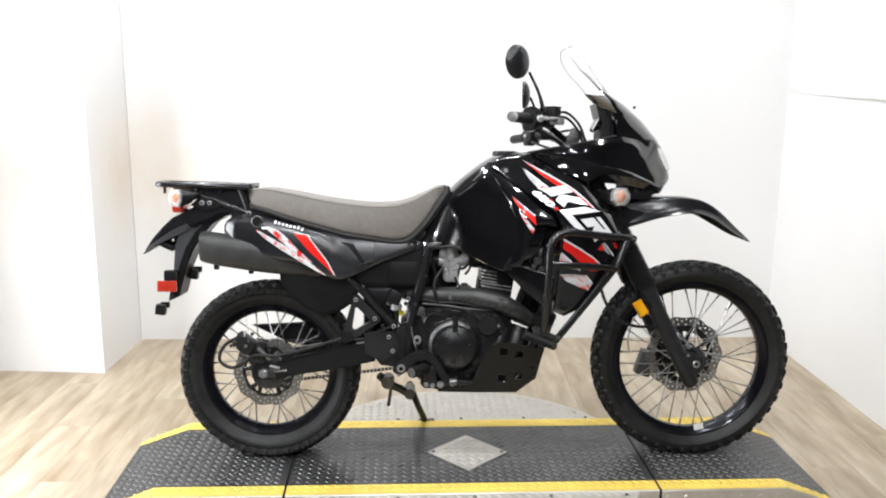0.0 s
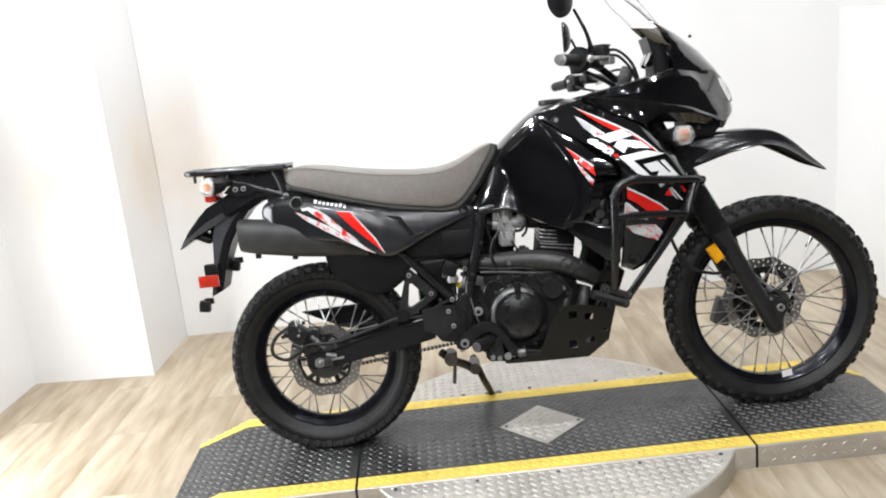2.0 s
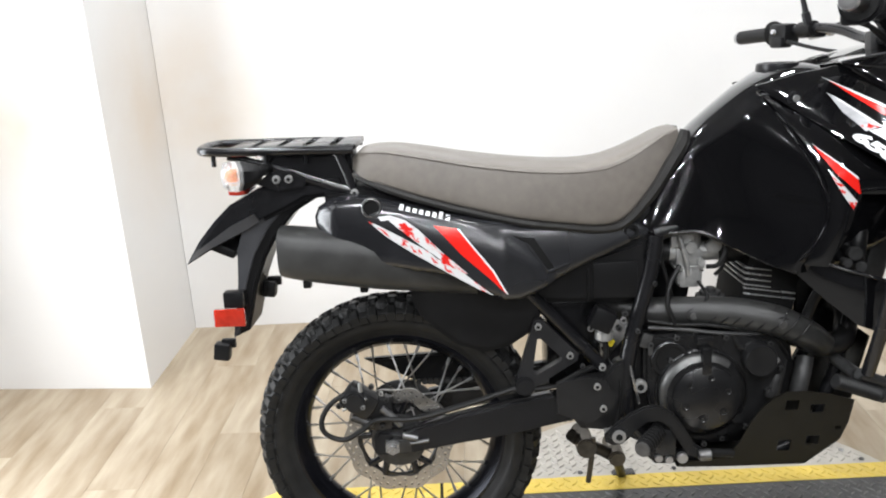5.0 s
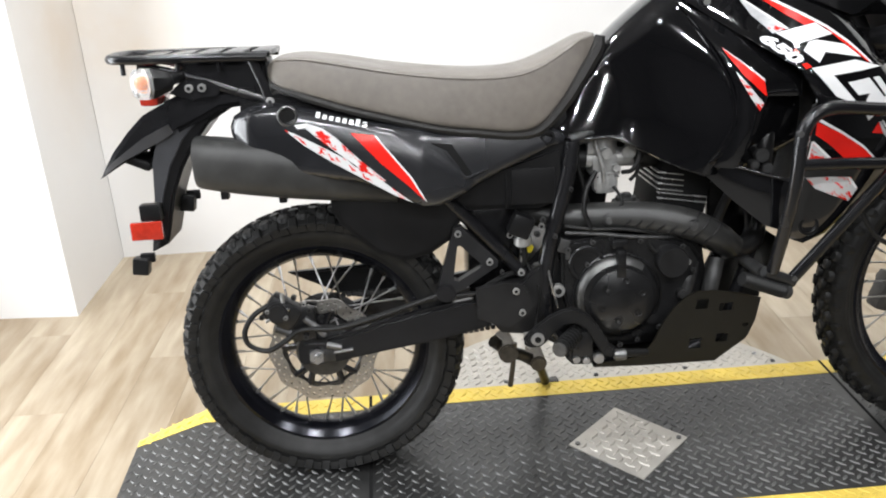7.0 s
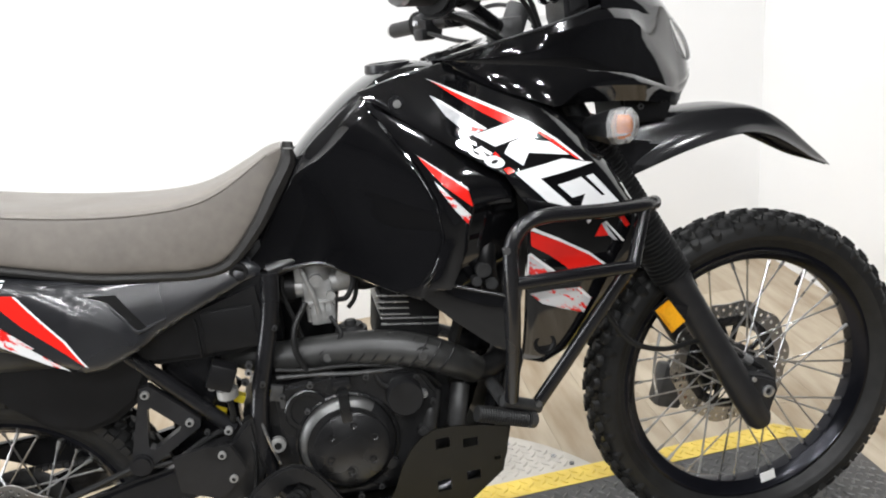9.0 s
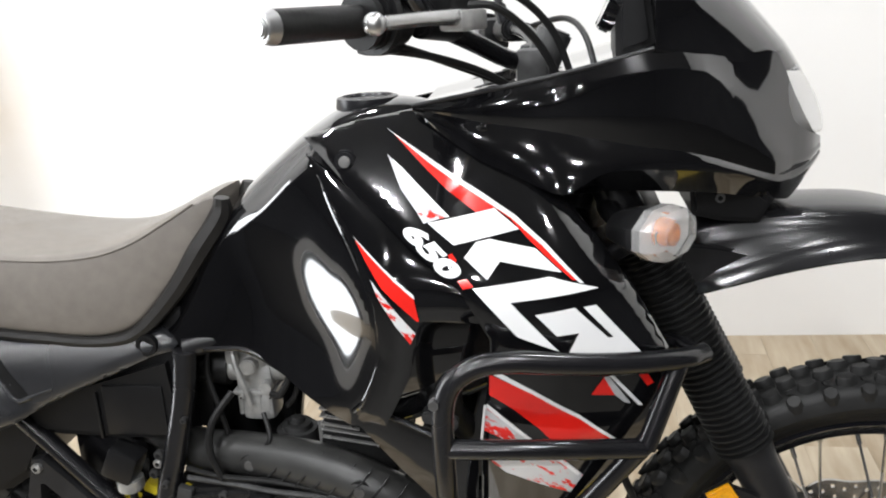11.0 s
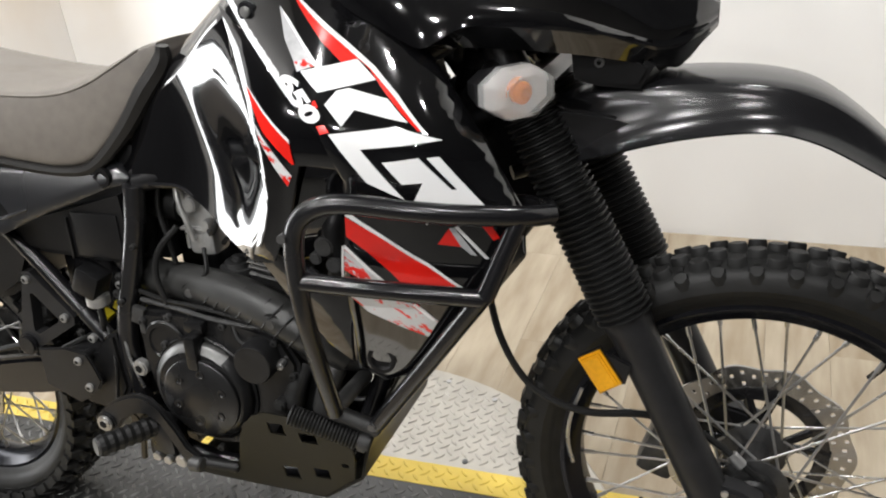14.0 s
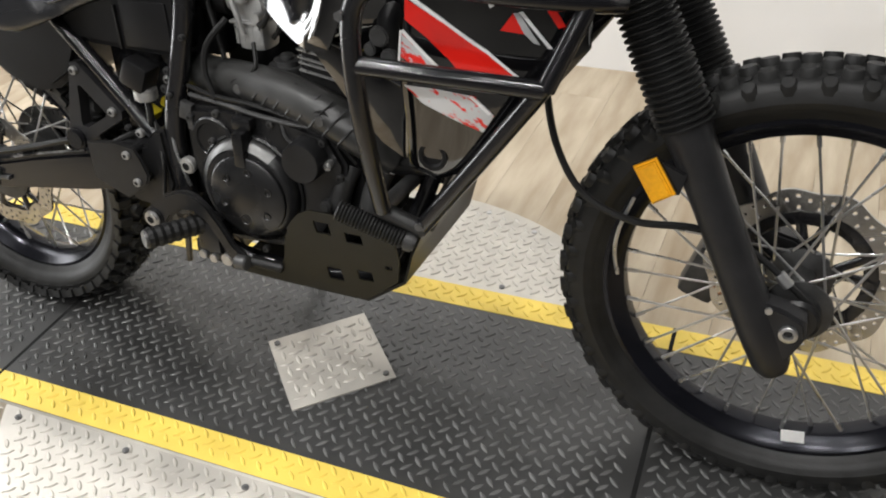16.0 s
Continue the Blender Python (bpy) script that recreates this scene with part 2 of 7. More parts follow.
def box(bm, c, s, bev=0.0, rot=None, segs=2):
    """A bevelled block of centre c and size s, turned by rot (a matrix)."""
    r = bmesh.ops.create_cube(bm, size=1.0)
    vs = r["verts"]
    bmesh.ops.scale(bm, vec=s, verts=vs)
    if bev:
        es = list({e for v in vs for e in v.link_edges})
        r = bmesh.ops.bevel(bm, geom=es, offset=bev, segments=segs, affect="EDGES", profile=0.6)
        vs = list({v for f in r["faces"] for v in f.verts} | {v for v in vs if v.is_valid})
    m = Matrix.Translation(c) @ (rot.to_4x4() if rot else Matrix())
    bmesh.ops.transform(bm, matrix=m, verts=vs)
    return vs


def rod(bm, a, b, r, r2=None, n=16, bev=0.0):
    """A round bar from a to b."""
    a, b = Vector(a), Vector(b)
    d = b - a
    res = bmesh.ops.create_cone(bm, cap_ends=True, segments=n, radius1=r, radius2=r if r2 is None else r2, depth=d.length)
    vs = res["verts"]
    if bev:
        es = [e for e in {e for v in vs for e in v.link_edges} if any(len(f.verts) > 4 for f in e.link_faces)]
        q = bmesh.ops.bevel(bm, geom=es, offset=bev, segments=2, affect="EDGES")
        vs = list({v for f in q["faces"] for v in f.verts} | {v for v in vs if v.is_valid})
    m = Matrix.Translation((a + b) / 2) @ d.to_track_quat("Z", "Y").to_matrix().to_4x4()
    bmesh.ops.transform(bm, matrix=m, verts=vs)
    return vs


def spline(pts, per=6, closed=False):
    """A smooth line through the points."""
    P = [Vector(p) for p in pts]
    n = len(P)
    out = []
    for i in range(n if closed else n - 1):
        p0 = P[(i - 1) % n] if closed or i else P[0] * 2 - P[1]
        p1, p2 = P[i], P[(i + 1) % n]
        p3 = P[(i + 2) % n] if closed or i + 2 < n else P[-1] * 2 - P[-2]
        for k in range(per):
            t = k / per
            out.append(0.5 * (2 * p1 + (p2 - p0) * t + (2 * p0 - 5 * p1 + 4 * p2 - p3) * t * t + (3 * p1 - p0 - 3 * p2 + p3) * t ** 3))
    if not closed:
        out.append(P[-1])
    return out


def tube(bm, pts, r, n=12, per=6, smooth=True, closed=False, ends=None, flat=1.0):
    """A round pipe swept along the points; r is a radius or one for each point."""
    k = len(pts)
    radii = list(r) if isinstance(r, (list, tuple)) else [r] * k
    P = spline(pts, per, closed) if smooth else [Vector(p) for p in pts]
    rr = []
    for i in range(len(P)):
        u = i / max(1, len(P) - (0 if closed else 1)) * (k if closed else k - 1)
        j = min(int(u), k - 1)
        rr.append(radii[j] + (radii[(j + 1) % k if closed else min(j + 1, k - 1)] - radii[j]) * (u - j))
    m = len(P)
    rings, up = [], None
    for i, p in enumerate(P):
        t = (P[(i + 1) % m] - P[i - 1]) if closed or 0 < i < m - 1 else (P[1] - P[0] if i == 0 else P[-1] - P[-2])
        t.normalize()
        if up is None:
            up = t.orthogonal().normalized() if abs(t.y) > 0.95 else (Vector((0, 1, 0)) - t * t.y).normalized()
        else:
            up = (up - t * up.dot(t)).normalized()
        w = t.cross(up)
        rings.append([bm.verts.new(p + (up * math.cos(a) * flat + w * math.sin(a)) * rr[i]) for a in (2 * math.pi * q / n for q in range(n))])
    skin(bm, rings, closed_ring=True, loop=closed, caps=not closed)
    return rings


def skin(bm, rings, closed_ring=True, loop=False, caps=True):
    n = len(rings[0])
    for i in range(len(rings) if loop else len(rings) - 1):
        a, b = rings[i], rings[(i + 1) % len(rings)]
        for q in range(n if closed_ring else n - 1):
            bm.faces.new((a[q], a[(q + 1) % n], b[(q + 1) % n], b[q]))
    if caps and not loop:
        bm.faces.new(rings[0][::-1])
        bm.faces.new(rings[-1])


def lathe(bm, profile, axis_point, n=48, closed=False):
    """Profile points (radius, y) turned about the y axis through axis_point."""
    cx, cy, cz = axis_point
    rings = []
    for q in range(n):
        a = 2 * math.pi * q / n
        rings.append([bm.verts.new((cx + r * math.cos(a), cy + y, cz + r * math.sin(a))) for r, y in profile])
    m = len(profile)
    for i in range(n):
        a, b = rings[i], rings[(i + 1) % n]
        for k in range(m if closed else m - 1):
            bm.faces.new((a[k], a[(k + 1) % m], b[(k + 1) % m], b[k]))


def plate(bm, outline, y0, y1, bev=0.0, round_it=0):
    """An upright plate: an outline in x and z, from y0 to y1, its rims bevelled."""
    pts = [(p.x, p.z) for p in spline([(x, 0, z) for x, z in outline], round_it, True)] if round_it else outline
    lo = [bm.verts.new((x, y0, z)) for x, z in pts]
    f = bm.faces.new(lo)
    r = bmesh.ops.extrude_face_region(bm, geom=[f])
    top = [g for g in r["geom"] if isinstance(g, bmesh.types.BMVert)]
    bmesh.ops.translate(bm, vec=(0, y1 - y0, 0), verts=top)
    if bev:
        es = [e for e in bm.edges if e.verts[0] in set(top) and e.verts[1] in set(top)] + [e for e in bm.edges if e.verts[0] in set(lo) and e.verts[1] in set(lo)]
        bmesh.ops.bevel(bm, geom=es, offset=bev, segments=2, affect="EDGES")


def clip_grid(outline, step, round_it=0):
    """A flat sheet in x and z with the outline's shape, cut into a grid so that it can be bent."""
    bm = bmesh.new()
    pts = [(p.x, p.z) for p in spline([(x, 0, z) for x, z in outline], round_it, True)] if round_it else outline
    bm.faces.new([bm.verts.new((x, 0, z)) for x, z in pts])
    for k, axis in ((0, Vector((1, 0, 0))), (1, Vector((0, 0, 1)))):
        lo, hi = min(p[k] for p in pts), max(p[k] for p in pts)
        for i in range(int(lo / step), int(hi / step) + 2):
            if lo < i * step < hi:
                bmesh.ops.bisect_plane(bm, geom=list(bm.verts) + list(bm.edges) + list(bm.faces), plane_co=axis * (i * step), plane_no=axis, dist=1e-5)
    return bm


def panel(outline, f, thick=0.003, step=0.025, round_it=0, edge=0.0):
    """A bent body panel: the outline in x and z, its outer face at y = f(x, z); its rim turned in by edge."""
    bm = clip_grid(outline, step, round_it)
    segs = [(Vector((a[0], a[1])), Vector((b[0], b[1]))) for a, b in zip(outline, outline[1:] + outline[:1])]
    for v in bm.verts:
        drop = 0.0
        if edge:
            p = Vector((v.co.x, v.co.z))
            near = min((p - (a + (b - a) * max(0.0, min(1.0, (p - a).dot(b - a) / max(1e-9, (b - a).length_squared))))).length for a, b in segs)
            drop = edge * max(0.0, 1 - near / 0.014) ** 2
        v.co.y = f(v.co.x, v.co.z) + drop
    s = 1 if sum(v.co.y for v in bm.verts) < 0 else -1
    r = bmesh.ops.extrude_face_region(bm, geom=list(bm.faces))
    bmesh.ops.translate(bm, vec=(0, s * thick, 0), verts=[g for g in r["geom"] if isinstance(g, bmesh.types.BMVert)])
    return bm


def mirrored(bm):
    """A copy of the mesh on the other side."""
    b2 = bm.copy()
    for v in b2.verts:
        v.co.y = -v.co.y
    bmesh.ops.reverse_faces(b2, faces=b2.faces)
    return b2


def both(name, bm, material, parent, label="", smooth=40):
    b2 = mirrored(bm)
    return part(name, bm, material, parent, label, smooth), part(name, b2, material, parent, label, smooth)


def bolt(parent, x, y, z, r=0.008, h=0.006, material=None, label="bright hex bolt", socket=True):
    """A bolt head facing the right side (-y)."""
    bm = bmesh.new()
    r *= 0.88
    rod(bm, (x, y + 0.004, z), (x, y - h, z), r, n=12, bev=r * 0.18)
    # the shaded socket is a black hexagon on the head
    if socket:
        k = len(bm.faces)
        rod(bm, (x, y - h + 0.0005, z), (x, y - h - 0.0008, z), r * 0.52, n=6)
        bm.faces.ensure_lookup_table()
        for f in bm.faces[k:]:
            f.material_index = 1
    return part("bolt", bm, [material or M_ZINC, M_GAP], parent, label)


# ---- the room ----
def slab(name, pts, z0, z1, material, label, category):
    """An upright-sided block over a plan outline."""
    bm = bmesh.new()
    lo = [bm.verts.new((x, y, z0)) for x, y in pts]
    f = bm.faces.new(lo)
    r = bmesh.ops.extrude_face_region(bm, geom=[f])
    bmesh.ops.translate(bm, vec=(0, 0, z1 - z0), verts=[g for g in r["geom"] if isinstance(g, bmesh.types.BMVert)])
    return tagged(part(name, bm, material, smooth=0), label, category, kind="structure")


M_SHOP = mat("dark showroom wall", (0.11, 0.11, 0.115), 0.7, vary=0.2, scale=2)
X0, X1, TOP = ROOM["x0"], ROOM["x1"], ROOM["top"]
HX0, HX1, HY = -5.0, 6.0, -9.0   # the dim showroom that the white bay opens to
floor = slab("floor", [(HX0, HY), (HX1, HY), (HX1, 2.0), (HX0, 2.0)], -0.1, -0.004, M_SUB, "pale greige oak plank vinyl floor of a showroom", "floor")
slab("wall_back", [(-0.94, 1.432), (2.43, 1.535), (2.43, 1.735), (-0.94, 1.632)], -0.1, TOP, M_TANWALL, "plain white painted back wall of the showroom bay", "wall")
slab("wall_pier", [(-1.52, 0.955), (-0.945, 0.925), (-0.94, 1.72), (-1.52, 1.72)], -0.1, TOP, M_TANWALL, "white painted wall pier with a square corner", "wall")
slab("wall_left", [(-1.70, DOOR1), (-1.517, DOOR1), (-1.50, 1.0), (-1.50, 1.72), (-1.70, 1.72)], -0.1, TOP, M_WALL, "white painted side wall meeting the plank floor", "wall")
slab("wall_left_end", [(-1.70, BAY), (-1.535, BAY), (-1.531, DOOR0), (-1.70, DOOR0)], -0.1, TOP, M_WALL, "white painted wall beside the glass doorway", "wall")
slab("wall_left_lintel", [(-1.70, DOOR0), (-1.531, DOOR0), (-1.517, DOOR1), (-1.70, DOOR1)], DOORH, TOP, M_WALL, "white painted wall over the glass doorway", "wall")
slab("wall_right", [(2.415, BAY_R), (2.57, BAY_R), (2.57, 1.8), (2.385, 1.8), (2.39, 1.3)], -0.1, TOP, M_WALL, "white painted side wall with a shallow ledge", "wall")
slab("wall_shop_front", [(HX0, HY - 0.2), (HX1, HY - 0.2), (HX1, HY), (HX0, HY)], -0.1, TOP, M_SHOP, "dim far wall of the showroom", "wall")
slab("wall_shop_left", [(HX0 - 0.2, HY), (HX0, HY), (HX0, 2.0), (HX0 - 0.2, 2.0)], -0.1, TOP, M_SHOP, "dim side wall of the showroom", "wall")
slab("wall_shop_right", [(HX1, HY), (HX1 + 0.2, HY), (HX1 + 0.2, 2.0), (HX1, 2.0)], -0.1, TOP, M_SHOP, "dim side wall of the showroom", "wall")
slab("wall_shop_back", [(HX0, 2.0), (HX1, 2.0), (HX1, 2.2), (HX0, 2.2)], -0.1, TOP, M_SHOP, "dim wall behind the bay", "wall")
slab("ceiling", [(HX0 - 0.2, HY - 0.2), (HX1 + 0.2, HY - 0.2), (HX1 + 0.2, 2.2), (HX0 - 0.2, 2.2)], TOP, TOP + 0.1, M_CEIL, "grey showroom ceiling with recessed spots", "ceiling")


bm = bmesh.new()
box(bm, (2.397, 0.78, 1.345), (0.020, 1.50, 0.09), 0.005)
tagged(part("wall_ledge", bm, M_WALL), "shallow white ledge along the side wall", "ledge", kind="structure")


# daylight through the glass doorway in the side wall
sky = bpy.data.lights.new("doorway_daylight", "AREA")
sky.shape, sky.size, sky.size_y, sky.energy, sky.color = "RECTANGLE", DOORH, DOOR1 - DOOR0, 56.0, (0.95, 0.975, 1.0)
o = new("doorway_daylight", sky)
o.matrix_world = pose(-1.64, (DOOR0 + DOOR1) / 2, DOORH / 2, 0, -90, 0)
bm = bmesh.new()
for y in (DOOR0 + 0.025, DOOR1 - 0.025):
    box(bm, (-1.60, y, DOORH / 2), (0.05, 0.05, DOORH - 0.01), 0.004)
tagged(part("door_1", bm, M_DARKAL), "dark metal frame of a bright glass doorway", "door", kind="structure")


def downlight(x, y, power):
    """A recessed ceiling spot: a white ring with its glowing disc, and the lamp in it."""
    root = tagged(new("ceiling_spotlight"), "small round white recessed ceiling spotlight, lit", "ceiling light", "recessed ceiling spotlights")
    root.location = (x, y, TOP)
    bm = bmesh.new()
    n = 24
    rings = []
    for q in range(n):
        a = 2 * math.pi * q / n
        rings.append([bm.verts.new((r * math.cos(a), r * math.sin(a), z)) for r, z in ((0.088, 0.0), (0.088, -0.008), (0.072, -0.008), (0.066, 0.0))])
    for i in range(n):
        p, q = rings[i], rings[(i + 1) % n]
        for j in range(3):
            bm.faces.new((p[j], p[j + 1], q[j + 1], q[j]))
    part("trim_ring", bm, M_CEIL, root)
    bm = bmesh.new()
    rod(bm, (0, 0, -0.001), (0, 0, -0.004), 0.066, n=24)
    part("lens", bm, M_LAMP, root, "glowing lens")
    lamp = bpy.data.lights.new("spot_glow", "AREA")
    lamp.shape, lamp.size, lamp.energy, lamp.color = "DISK", 0.13, power, (0.985, 0.99, 1.0)
    o = new("spot_glow", lamp)
    o.location = (x, y, TOP - 0.012)


SPOTS = {-6.3: 24.0, -4.5: 29.0, -2.7: 29.0, -1.0: 24.0, 0.7: 19.0}   # watts, row by row
for gx in (-0.75, 0.45, 1.65):
    for gy in (-6.3, -4.5, -2.7, -1.0, 0.7):
        downlight(gx, gy, SPOTS[gy] * (0.68 if gx > 1 else 1.0))


# ---- the turntable ----
def lozenges(bm, inside, x0, x1, y0, y1, z, pitch=0.0225, size=0.0132, high=0.0024):
    """Tread plate: long raised lozenges, each pointing at the side of the next, set slantwise to the plate."""
    h = pitch * math.sqrt(0.5)
    nx, ny = int((x1 - x0) / h) + 1, int((y1 - y0) / h) + 1
    for i in range(nx):
        for j in range(ny):
            if (i + j) % 2:
                continue
            x, y = x0 + (i + 0.5) * h, y0 + (j + 0.5) * h
            if x > x1 - size * 0.75 or not inside(x, y):
                continue
            c = s = math.sqrt(0.5)
            if i % 2:
                s = -s
            l, w = size, size * 0.29
            ring = [(l, 0), (l * 0.45, w * 0.85), (0, w), (-l * 0.45, w * 0.85), (-l, 0), (-l * 0.45, -w * 0.85), (0, -w), (l * 0.45, -w * 0.85)]
            zz = z(x, y)
            base = [bm.verts.new((x + u * c - v * s, y + u * s + v * c, zz)) for u, v in ring]
            peak = [bm.verts.new((x + 0.7 * u * c - 0.5 * v * s, y + 0.7 * u * s + 0.5 * v * c, zz + high)) for u, v in ring]
            for k in range(8):
                bm.faces.new((base[k], base[(k + 1) % 8], peak[(k + 1) % 8], peak[k]))
            bm.faces.new(peak)


def turntable():
    root = tagged(new("motorcycle_turntable"), "round aluminium tread-plate turntable with a dark, yellow-edged deck", "turntable")
    root.matrix_world = pose(0.707, -0.063, 0, 0, 0, 2.2)
    R, HW, BEND, END, SEAM = 0.615, 0.292, 1.03, 1.215, 0.608
    DZ = DECK - 0.004
    bm = bmesh.new()
    n = 96
    rings = []
    for r, z in ((R, 0.0), (R, DZ - 0.004), (R - 0.004, DZ), (0.02, DZ)):
        rings.append([bm.verts.new((r * math.cos(2 * math.pi * q / n), r * math.sin(2 * math.pi * q / n), z)) for q in range(n)])
    skin(bm, rings)
    disc = part("disc", bm, M_ALU, root, "bright aluminium tread-plate disc")
    bm = bmesh.new()
    lozenges(bm, lambda x, y: x * x + y * y < (R - 0.02) ** 2 and abs(y) > HW + 0.012, -R, R, -R, R, lambda x, y: DZ)
    tagged(part("disc_tread", bm, M_ALU, disc, smooth=0), "raised aluminium tread lozenges", kind="stuff")
    for k in range(8):
        a = radians(38 + 13 * k + (50 if k > 3 else 0) + (20 if k > 3 else 0))
        bm = bmesh.new()
        x, y = (R - 0.035) * math.cos(a), (R - 0.035) * math.sin(a)
        rod(bm, (x, y, DZ), (x, y, DZ + 0.003), 0.006, n=10)
        part("disc_bolt", bm, M_STEEL, disc)

    for s in (-1, 1):
        for x in (-0.49, -0.245, 0.0, 0.245, 0.49):
            bm = bmesh.new()
            rod(bm, (x, s * (HW + 0.020), DZ), (x, s * (HW + 0.020), DZ + 0.003), 0.0065, n=10)
            rod(bm, (x, s * (HW + 0.020), DZ + 0.003), (x, s * (HW + 0.020), DZ + 0.0045), 0.003, n=8)
            part("disc_bolt", bm, M_WORN, disc)

    def height(x, y):
        ax = abs(x)
        return DECK if ax <= BEND else DECK - (ax - BEND) / (END - BEND) * (DECK - 0.006)

    def deck_piece(name, xs, label):
        bm = bmesh.new()
        rows = []
        for x in xs:
            hw = HW if abs(x) <= BEND else HW - 0.02 * (abs(x) - BEND) / (END - BEND)
            z = height(x, 0)
            rows.append([bm.verts.new(c) for c in ((x, -hw, 0), (x, -hw, z - 0.003), (x, -hw + 0.003, z), (x, hw - 0.003, z), (x, hw, z - 0.003), (x, hw, 0))])
        skin(bm, rows)
        for f in bm.faces:
            f.material_index = 0 if abs(f.normal.y) < 0.5 else 1
        bm.normal_update()
        for f in bm.faces:
            f.material_index = 1 if abs(f.normal.y) > 0.5 else 0
        return part(name, bm, [M_DECK, M_ALU], root, label, smooth=30)

    secs = [("ramp", (-END, -BEND, -SEAM - 0.004)), ("deck", (-SEAM + 0.004, SEAM - 0.004)), ("ramp", (SEAM + 0.004, BEND, END))]
    for name, xs in secs:
        d = deck_piece(name, xs, "dark grey painted tread plate with bare metal sides")
        bm = bmesh.new()
        lozenges(bm, lambda x, y: abs(y) < HW - 0.072, xs[0] + 0.008, xs[-1] - 0.006, -HW, HW, lambda x, y: height(x, y))
        tagged(part("deck_tread", bm, M_LOZ, d, smooth=0), "worn raised tread lozenges", kind="stuff")
        for s in (-1, 1):
            bm = bmesh.new()
            rows = []
            ext = list(xs)
            for x in ext:
                k = max(0.0, (abs(x) - BEND) / (END - BEND))
                hw = HW - 0.02 * k
                wide = 0.066 * (1 - 0.55 * k)
                z = height(x, 0) + 0.0012
                rows.append([bm.verts.new((x, s * (hw - 0.004), z)), bm.verts.new((x, s * (hw - wide), z)),
                             bm.verts.new((x, s * (hw - wide), z - 0.001)), bm.verts.new((x, s * (hw - 0.004), z - 0.001))])
            skin(bm, rows)
            part("edge_stripe", bm, M_YEL, d, "yellow painted safety stripe", smooth=0)
            bm = bmesh.new()
            lozenges(bm, lambda x, y: HW - 0.058 < s * y < HW - 0.012, xs[0] + 0.008, xs[-1] - 0.006, -HW, HW, lambda x, y: height(x, y) + 0.001)
            tagged(part("stripe_tread", bm, M_YEL, d, smooth=0), "yellow painted tread lozenges", kind="stuff")
            bm = bmesh.new()
            # lozenges on the bare side skirt
            nx = int((xs[-1] - xs[0]) / 0.031)
            for i in range(nx):
                for j in range(2):
                    x = xs[0] + (i + 0.5) * 0.031
                    z = 0.02 + 0.031 * j
                    if z > height(x, 0) - 0.014:
                        continue
                    a = radians(45 if (i + j) % 2 else -45)
                    c, q = math.cos(a), math.sin(a)
                    k = max(0.0, (abs(x) - BEND) / (END - BEND))
                    y = s * (HW - 0.02 * k)
                    ring = [(0.011, 0), (0, 0.004), (-0.011, 0), (0, -0.004)]
                    b = [bm.verts.new((x + u * c - v * q, y, z + u * q + v * c)) for u, v in ring]
                    t = [bm.verts.new((x + 0.6 * (u * c - v * q), y + s * 0.0016, z + 0.6 * (u * q + v * c))) for u, v in ring]
                    for m in range(4):
                        bm.faces.new((b[m], b[(m + 1) % 4], t[(m + 1) % 4], t[m]))
                    bm.faces.new(t)
            tagged(part("skirt_tread", bm, M_ALU, d, smooth=0), "raised aluminium tread lozenges", kind="stuff")
    for s in (-1, 1):
        bm = bmesh.new()
        box(bm, (s * SEAM, 0, 0.038), (0.0085, 2 * HW - 0.004, 0.074))
        part("seam", bm, M_GAP, root, "matt black, for hole shade too strip")
    # the bare square cover plate in the middle, set cornerwise
    bm = bmesh.new()
    box(bm, (0, 0, DECK + 0.003), (0.2, 0.2, 0.004), 0.001, Matrix.Rotation(radians(43), 3, "Z"))
    cover = part("cover_plate", bm, M_ALU, root, "bare aluminium square tread cover set cornerwise")
    bm = bmesh.new()
    c, s = math.cos(radians(43)), math.sin(radians(43))
    lozenges(bm, lambda x, y: abs(x * c + y * s) < 0.088 and abs(-x * s + y * c) < 0.088, -0.15, 0.15, -0.15, 0.15, lambda x, y: DECK + 0.005, pitch=0.024, size=0.0145)
    tagged(part("cover_tread", bm, M_ALU, cover, smooth=0), "raised aluminium tread lozenges", kind="stuff")
    for u in (-0.085, 0.085):
        bm = bmesh.new()
        x, y = u * c + u * s, u * s - u * c
        rod(bm, (x, y, DECK + 0.004), (x, y, DECK + 0.0085), 0.006, n=10)
        part("cover_bolt", bm, M_WORN, cover)


turntable()

# ---- the motorcycle ----
bike = tagged(new("motorcycle"), "black dual-sport motorcycle with red-white graphics on its side stand", "motorcycle")
bike.matrix_world = pose(0, -0.045, DECK, 0, 0, 0.97) @ Matrix.Rotation(LEAN, 4, "X")
RW, FW = Vector((0.018, -0.008, 0.300)), Vector((1.491, -0.008, 0.337))


